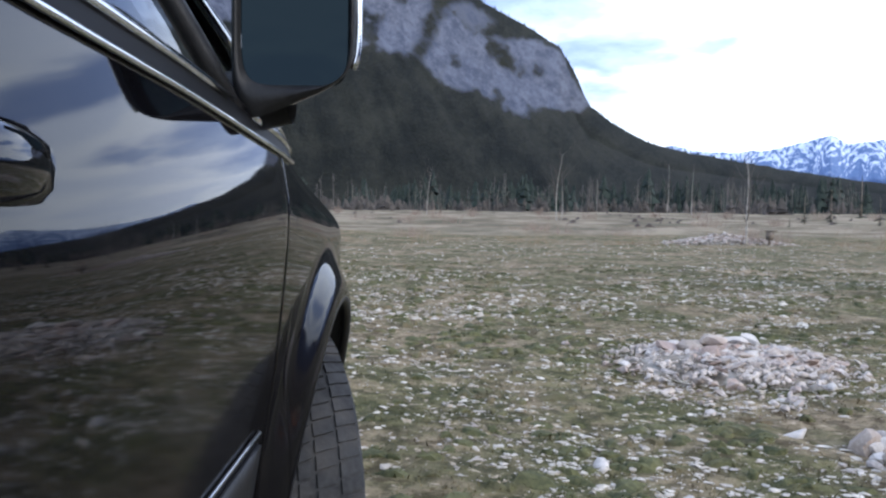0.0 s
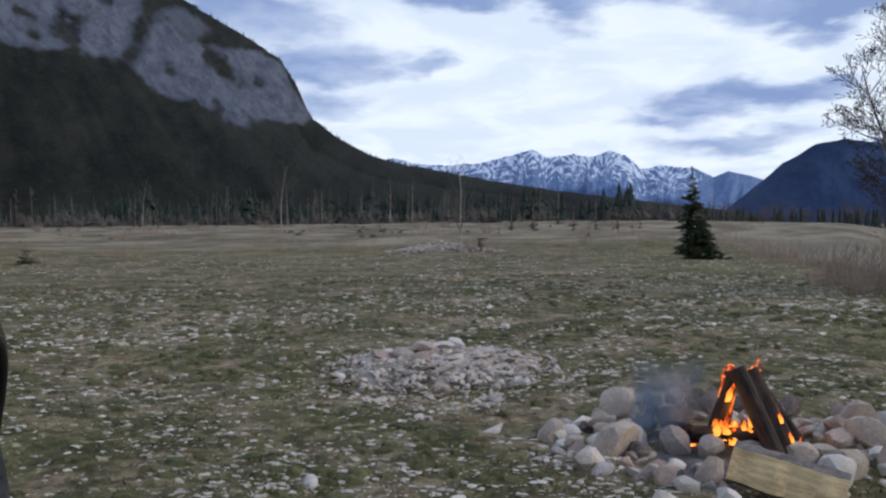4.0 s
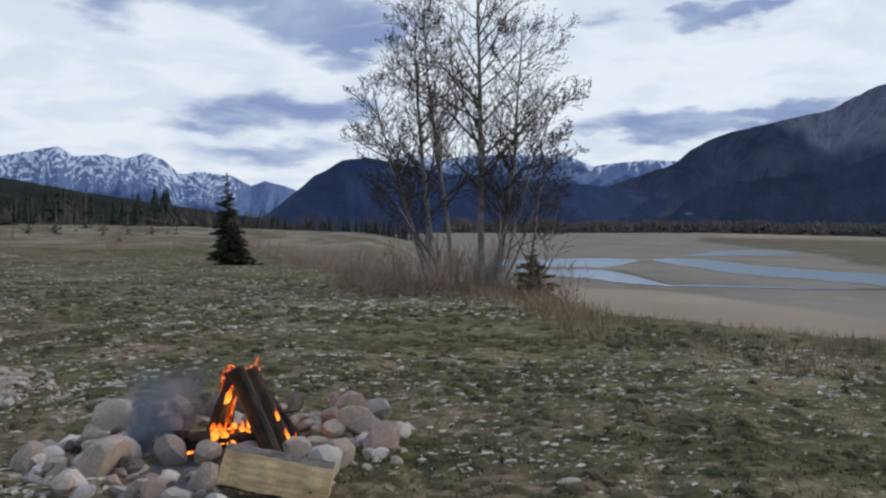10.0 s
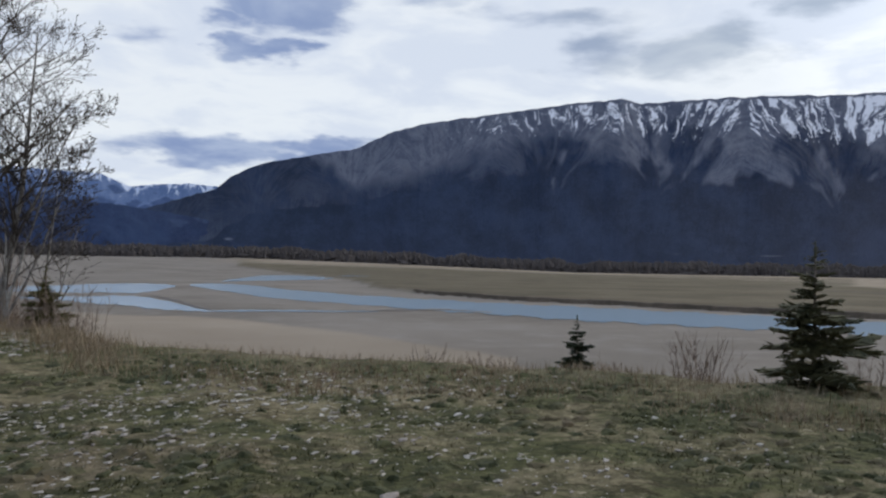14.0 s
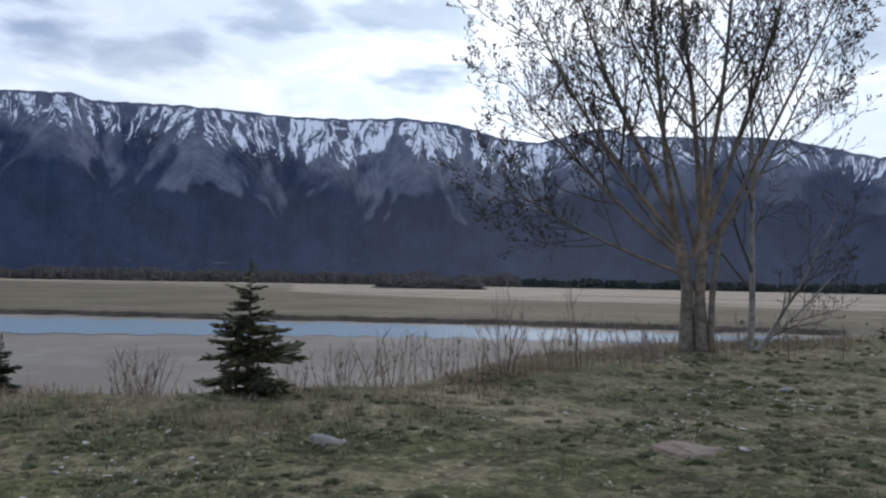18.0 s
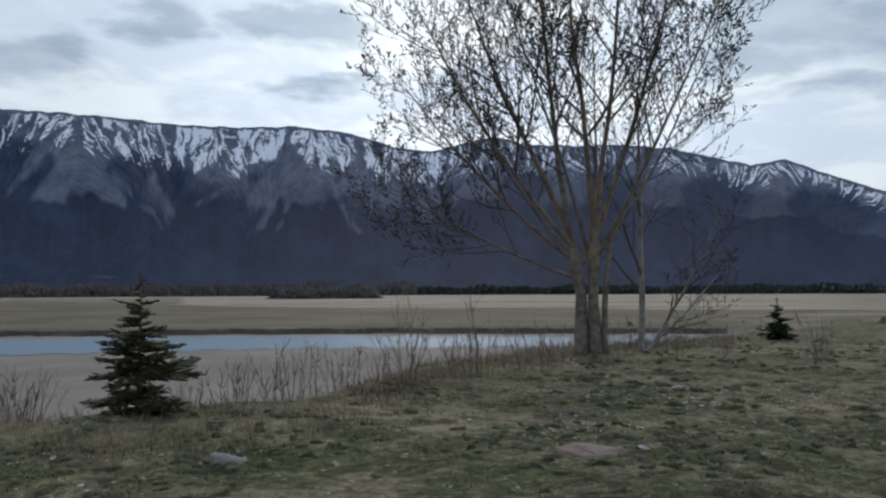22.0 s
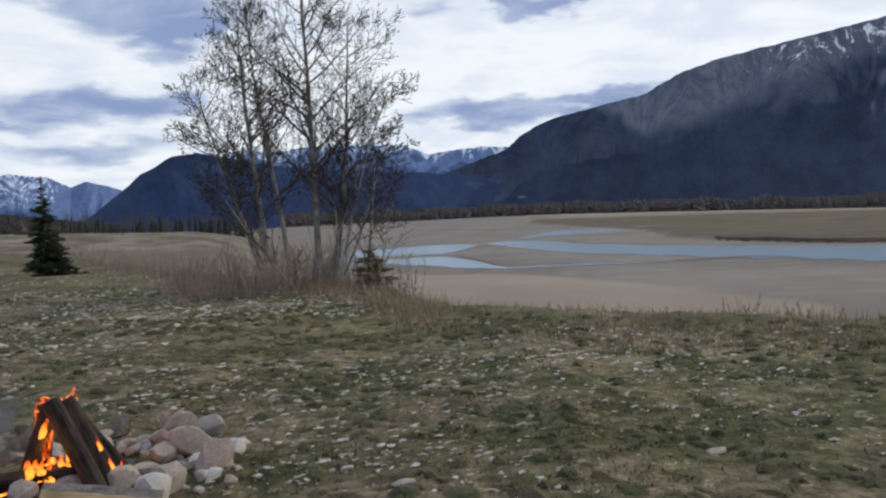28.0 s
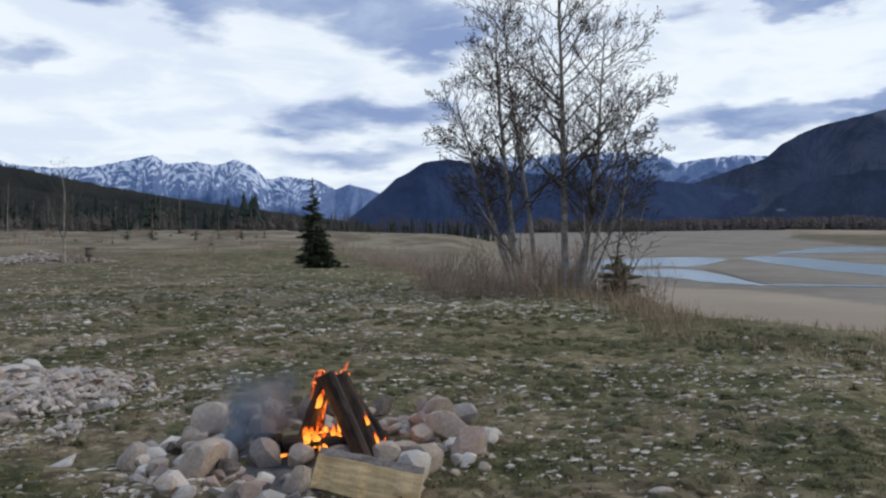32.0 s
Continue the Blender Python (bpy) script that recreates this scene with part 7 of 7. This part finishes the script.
for sg in (-1, 1):
    fender = side_panel("fender", -0.520, 0.80, sg)
    door = side_panel("front_door", -1.620, -0.526, sg)
    rdoor = side_panel("rear_door", -2.520, -1.626, sg)
    quarter = side_panel("quarter_panel", -3.82, -2.526, sg)
    for dr, hx in ((door, -1.50), (rdoor, -2.40)):
        hz = 1.005
        yo = half(hx, hz)
        # a pull handle standing off a shallow cup
        V, F = [], []
        n, k = 14, 10
        for i in range(n):
            f = i / (n - 1)
            x = hx - 0.11 + 0.22 * f
            bow = 0.042 * math.sin(math.pi * min(1, max(0, (f - 0.0)))) ** 0.45 + 0.004
            for j in range(k):
                a = 6.283 * j / k
                V.append((x, sg * (half(x, hz) + bow + 0.012 * math.cos(a)), hz + 0.021 * math.sin(a) * (0.75 + 0.25 * math.sin(math.pi * f))))
        for i in range(n - 1):
            F += [(i * k + j, i * k + (j + 1) % k, (i + 1) * k + (j + 1) % k, (i + 1) * k + j) for j in range(k)]
        F += [tuple(range(k)), tuple((n - 1) * k + j for j in range(k))]
        raw("handle", V, F, M_paint, dr, "glossy black pull handle", smooth=True)
    # cladding below the doors with a bright edge
    strip("door_edge_trim", [(x, sg * (half(x, 0.65) + 0.004), 0.65) for x in np.linspace(-1.6, -0.60, 12)], 0.003, 0, M_alloy, car, "thin bright edge")
    grid_part("sill", lambda u, v: (-2.40 + 1.82 * u, sg * (half(-2.40 + 1.82 * u, 0.62 - 0.38 * v) + 0.008 - 0.10 * max(0, v - 0.5) ** 1.5), 0.625 - 0.40 * v), 30, 12, M_trim, car, "dark plastic sill", flip=sg < 0, thick=0.01)
    # window frames, glass, pillars
    def pane(name, quad, label=""):
        (xa, xb, xc, xd) = quad
        return grid_part(name, lambda u, v: glass_edge((xa + (xb - xa) * u) * (1 - v) + (xd + (xc - xd) * u) * v, v * 0.97 + 0.015, sg), 10, 8, M_tint, car, label, flip=sg > 0)
    pane("window", (-1.56, -0.80, -1.02, -1.60), "dark tinted side glass")
    pane("window", (-2.48, -1.66, -1.68, -2.48), "dark tinted side glass")
    pane("window", (-3.40, -2.56, -2.56, -3.20), "dark tinted side glass")
    pane("quarter_glass", (-0.72, -0.40, -1.10, -0.94), "small triangular pane")
    def pillar(name, xa, xb, w, mat, label="", off=0.004):
        pts = [Vector(glass_edge(xa + (xb - xa) * f, f, sg)) + Vector((0, sg * off, 0)) for f in np.linspace(0, 1, 8)]
        s = Soup()
        tube(s, [q[:] for q in pts], [w] * 8, 8)
        s.make(name, mat, car, label, smooth=True)
    pillar("divider_post", -0.765, -0.98, 0.015, M_trim)
    pillar("window_post", -1.61, -1.64, 0.045, M_trim)
    pillar("window_post", -2.52, -2.52, 0.040, M_trim)
    pillar("rear_post", -3.52, -3.26, 0.075, M_paint)
    pillar("front_post", -0.345, -1.12, 0.020, M_paint)
    pillar("post_trim", -0.385, -1.125, 0.008, M_chrome, "chrome trim line", 0.016)
    strip("belt_trim", [(x, sg * (half(x, belt(x)) + 0.004), belt(x) + 0.006) for x in np.linspace(-3.4, -0.83, 30)], 0.006, 0, M_chrome, car, "chrome strip under the windows")
    grid_part("belt_moulding", lambda u, v: (-3.4 + 3.0 * u, sg * (half(-3.4 + 3.0 * u, belt(-3.4 + 3.0 * u) - 0.022 * v) + 0.003), belt(-3.4 + 3.0 * u) + 0.004 - 0.026 * v), 30, 4, M_seal, car, "black rubber moulding", flip=sg > 0)
    strip("belt_trim", [(x, sg * (half(x, belt(x) - 0.024) + 0.004), belt(x) - 0.024) for x in np.linspace(-3.4, -0.41, 30)], 0.004, 0, M_chrome, car, "thin chrome strip along the door's shoulder")
    strip("belt_seal", [(x, sg * (half(x, belt(x)) - 0.006), belt(x) + 0.012) for x in np.linspace(-3.4, -0.40, 30)], 0.006, 0, M_seal, car, "black rubber seal")
    strip("belt_trim", [(x, sg * (half(x, belt(x)) + 0.002), belt(x) + 0.004) for x in np.linspace(-0.70, -0.37, 8)], 0.007, 0, M_chrome, car, "chrome strip under the small pane")
    strip("roof_rail", [(x, sg * (ROOF_Y - 0.03), ROOF_Z + 0.06 + 0.02 * math.sin((x + 3.2) / 1.9 * math.pi)) for x in np.linspace(-3.2, -1.3, 14)], 0.016, 0, M_trim, car)
    strip("roof_edge", [(x, sg * (ROOF_Y - 0.002), ROOF_Z - 0.045) for x in np.linspace(-3.3, -1.08, 14)], 0.03, 0, M_paint, car)
    # wing mirror
    mir = new("wing_mirror")
    mir.parent = car
    mx0, MY, MZ, MW = -0.715, 0.990, 1.272, 0.086

    def shell(u, v):
        """Rounded housing: u round, v from the rim to the nose."""
        a = math.tau * u
        ca, sa = math.cos(a), math.sin(a)
        q = 0.42
        yy = math.copysign(abs(ca) ** q, ca) * MW
        zz = math.copysign(abs(sa) ** q, sa) * 0.120
        tap = (1 - v ** 2.2 * 0.9)
        zc = MZ - 0.012 * v
        inner = 0.5 - 0.5 * yy / MW
        zz = zz * (0.80 + 0.62 * inner) if sa < 0 else zz
        return (mx0 + 0.15 * v, sg * (MY + yy * tap - 0.02 * v), zc + zz * (tap * (1 - 0.1 * v)))
    hs = grid_part("housing", shell, 40, 14, M_paint, mir, "glossy black housing", flip=sg > 0)
    def glass_rim(u):
        a = math.tau * u
        ca, sa = math.cos(a), math.sin(a)
        return (mx0, sg * (MY + 0.001 + math.copysign(abs(ca) ** 0.36, ca) * 0.074), MZ + 0.004 + math.copysign(abs(sa) ** 0.36, sa) * 0.112)
    grid_part("rim", lambda u, v: tuple(np.array(shell(u, 0)) * (1 - v) + np.array(glass_rim(u)) * v + np.array([-0.012 * math.sin(math.pi * v), 0, 0])), 40, 6, M_trim, mir, "black plastic rim", flip=sg > 0)
    grid_part("mirror_glass", lambda u, v: tuple(np.array([mx0 + 0.013, sg * MY, MZ]) * v + (np.array(glass_rim(u)) + np.array([0.013 + 0.12 * (abs(glass_rim(u)[1]) - MY), 0, 0])) * (1 - v)), 40, 4, M_mirror, mir, "dark mirror glass", flip=sg > 0)
    strip("chrome_edge", [tuple(np.array(shell(u, 0.12)) + np.array([0, sg * 0.004, 0])) for u in (np.linspace(-0.105, 0.12, 12) if sg > 0 else np.linspace(-0.105, 0.12, 12))], 0.006, 0, M_chrome, mir, "chrome edge")
    grid_part("mirror_arm", lambda u, v: (mx0 + 0.03 + 0.09 * (0.5 + 0.5 * math.cos(6.283 * u)), sg * (0.845 + 0.13 * v), 1.140 + 0.044 * math.sin(6.283 * u) * (1.2 - 0.3 * v) + 0.02 * v), 18, 8, M_trim, mir, "black mirror foot", flip=sg < 0)


def hood(u, v):
    X = -0.40 + 1.22 * u
    y = -1 + 2 * v
    w = half(X, belt(X)) - 0.004
    return (X, y * w, belt(X) + 0.075 * (1 - y ** 4) * (1 - 0.5 * u ** 3) + 0.012 * (1 - abs(y)) ** 0.5)


grid_part("hood", hood, 26, 28, M_paint, car, "glossy black hood")
grid_part("windscreen", lambda u, v: (-0.42 - 0.78 * v, (-1 + 2 * u) * (0.80 - 0.18 * v), 1.14 + 0.50 * v + 0.03 * math.sin(math.pi * u)), 16, 10, M_clear, car, "laminated windscreen")
grid_part("roof", lambda u, v: (-1.12 - 2.25 * v, (-1 + 2 * u) * ROOF_Y, ROOF_Z - 0.02 + 0.07 * math.sin(math.pi * u) ** 0.6 * (0.6 + 0.4 * math.sin(math.pi * min(1, v + 0.15)))), 16, 16, M_paint, car, "glossy black roof", thick=0.02)
grid_part("rear_glass", lambda u, v: (-3.36 - 0.38 * v, (-1 + 2 * u) * (ROOF_Y + 0.12 * v), ROOF_Z - 0.03 - 0.42 * v), 12, 8, M_tint, car, "dark rear glass")
grid_part("tailgate", lambda u, v: (-3.74 - 0.12 * math.sin(math.pi * (0.2 + 0.6 * v)) + 0.10 * (2 * u - 1) ** 4, (-1 + 2 * u) * (0.76 + 0.06 * math.sin(math.pi * v)), 1.22 - 0.62 * v), 16, 12, M_paint, car, "glossy black tailgate")
grid_part("front_bumper", lambda u, v: (0.80 + 0.14 * math.sin(math.pi * u) ** 0.6 + 0.06 * math.sin(math.pi * v), (-1 + 2 * u) * 0.815, 0.86 - 0.56 * v), 24, 12, M_paint, car, "black front bumper")
grid_part("rear_bumper", lambda u, v: (-3.78 - 0.16 * math.sin(math.pi * u) ** 0.5 - 0.04 * math.sin(math.pi * v), (-1 + 2 * u) * 0.84, 0.64 - 0.36 * v), 24, 10, M_trim, car, "black rear bumper")
box_part("grille", (0.05, 0.8, 0.2), (0.955, 0, 0.70), M_trim, car, "black grille")
for sg in (-1, 1):
    box_part("headlight", (0.16, 0.26, 0.12), (0.82, sg * 0.60, 0.80), M_lens, car, "clear headlight", 0.03, (0, 0, -sg * 22))
    box_part("tail_light", (0.06, 0.16, 0.26), (-3.78, sg * 0.70, 1.0), M_red, car, "red tail light", 0.025)
# floor pan and dark lining so that nothing shows through the gaps
box_part("floor_pan", (3.9, 1.5, 0.10), (-1.45, 0, 0.34), M_liner, car, "", 0.02)
for nm, X0, X1 in (("engine_bay", -0.42, 0.70), ("door_lining", -3.5, -0.55)):
    for sg in (-1, 1):
        def lining(u, v):
            X = X0 + (X1 - X0) * u
            z = max(0.30, bottom(X)) + (belt(X) - 0.03 - max(0.30, bottom(X))) * v
            return (X, sg * (half(X, z) - 0.05 - (0.10 if abs(X) < 0.55 or abs(X + 2.85) < 0.55 else 0)), z)
        grid_part(nm, lining, 40, 6, M_liner, car, "dark lining")
for c in AXLES:
    for sg in (-1, 1):
        V, F = [], []
        n = 26
        for i in range(n):
            a = -0.35 + (math.pi + 0.7) * i / (n - 1)
            lx, lz = c + (ARCH_R - 0.004) * math.cos(a), WHEEL_R + (ARCH_R - 0.004) * math.sin(a)
            for w in (half(lx, max(lz, 0.3)) - 0.02, 0.60):
                V.append((lx, sg * w, lz))
        F = [(2 * i, 2 * i + 1, 2 * i + 3, 2 * i + 2) for i in range(n - 1)]
        raw("wheel_liner", V, F, M_liner, car, smooth=True)
        # the lip of the arch
        s = Soup()
        pts = []
        for i in range(30):
            a = -0.12 + (math.pi + 0.24) * i / 29
            x, z = c + ARCH_R * math.cos(a), WHEEL_R + ARCH_R * math.sin(a)
            pts.append((x, sg * (half(x, max(z, 0.3)) - 0.012), z))
        tube(s, pts, [0.013] * 30, 8)
        s.make("arch_lip", M_trim, car, smooth=True)


# wheels: tread blocks on a rounded carcass, rim with spokes
def wheel(at, steer, sg):
    w = new("wheel")
    w.parent = car
    w.matrix_basis = pose(*at, 0, 0, steer)
    W, R = 0.235, WHEEL_R
    prof = [(-0.5, 0.66), (-0.53, 0.78), (-0.52, 0.90), (-0.46, 0.965), (-0.36, 0.985), (0.36, 0.985), (0.46, 0.965), (0.52, 0.90), (0.53, 0.78), (0.5, 0.66)]
    n, k = 64, len(prof)
    V = [(R * q * math.cos(6.283 * i / n), W * y, R * q * math.sin(6.283 * i / n)) for i in range(n) for y, q in prof]
    F = [(i * k + j, i * k + j + 1, ((i + 1) % n) * k + j + 1, ((i + 1) % n) * k + j) for i in range(n) for j in range(k - 1)]
    ty = raw("tyre", V, F, M_tyre, w, smooth=True)
    s = Soup()
    m = 70
    for row, (y0, y1) in enumerate(((-0.47, -0.29), (-0.26, -0.09), (-0.06, 0.06), (0.09, 0.26), (0.29, 0.47))):
        for i in range(m):
            a0 = 6.283 * (i + 0.06 + 0.5 * (row % 2)) / m
            a1 = 6.283 * (i + 0.86 + 0.5 * (row % 2)) / m
            Vb = []
            for rr in (0.975, 1.0):
                for y, a in ((y0, a0), (y1, a0 + 0.02), (y1, a1 + 0.02), (y0, a1)):
                    q = rr - (0.022 if abs(y) > 0.4 else 0)
                    Vb.append((R * q * math.cos(a), W * y, R * q * math.sin(a)))
            s.add(Vb, [(4, 5, 6, 7), (0, 1, 5, 4), (1, 2, 6, 5), (2, 3, 7, 6), (3, 0, 4, 7)])
    s.make("tread", M_tyre, ty, kind="stuff")
    bm = bmesh.new()
    for yy, r1, r2, d in ((0.0, 0.243, 0.243, 0.21),):
        bmesh.ops.create_cone(bm, cap_ends=False, segments=40, radius1=r1, radius2=r2, depth=d, matrix=Matrix.Rotation(radians(90), 4, "X"))
    rim = part("rim", bm, M_alloy, w, "silver alloy rim")
    for i in range(5):
        a = 6.283 * i / 5
        bm = bmesh.new()
        bmesh.ops.create_cube(bm, size=1, matrix=pose(0, 0, 0, 0, math.degrees(a)) @ Matrix.Translation((0.13, sg * 0.085, 0)) @ Matrix.Diagonal((0.24, 0.03, 0.075, 1)))
        bmesh.ops.bevel(bm, geom=bm.edges[:], offset=0.01, segments=2, affect="EDGES")
        part("spoke", bm, M_alloy, rim)
    bm = bmesh.new()
    bmesh.ops.create_cone(bm, cap_ends=True, segments=24, radius1=0.06, radius2=0.05, depth=0.04, matrix=Matrix.Translation((0, sg * 0.09, 0)) @ Matrix.Rotation(radians(90), 4, "X"))
    part("hub_cap", bm, M_trim, rim)


for c, st in ((0.0, 20.0), (-2.85, 0.0)):
    for sg in (-1, 1):
        wheel((c, sg * 0.835, WHEEL_R - 0.005), st, sg)

# the seats seen through the glass
for y in (-0.38, 0.38):
    seat = new("front_seat")
    seat.parent = car
    box_part("cushion", (0.5, 0.5, 0.16), (-1.45, y, 0.66), M_seat, seat, "dark cloth cushion", 0.05)
    box_part("backrest", (0.16, 0.50, 0.68), (-1.76, y, 1.02), M_seat, seat, "dark cloth backrest", 0.06, (0, -14, 0))
    box_part("headrest", (0.11, 0.27, 0.2), (-1.86, y, 1.46), M_seat, seat, "dark cloth headrest", 0.045, (0, -8, 0))
box_part("dashboard", (0.45, 1.45, 0.26), (-0.72, 0, 1.02), M_trim, car, "black dashboard", 0.08)
box_part("rear_seat", (0.5, 1.3, 0.7), (-2.6, 0, 0.95), M_seat, car, "dark rear bench", 0.08)
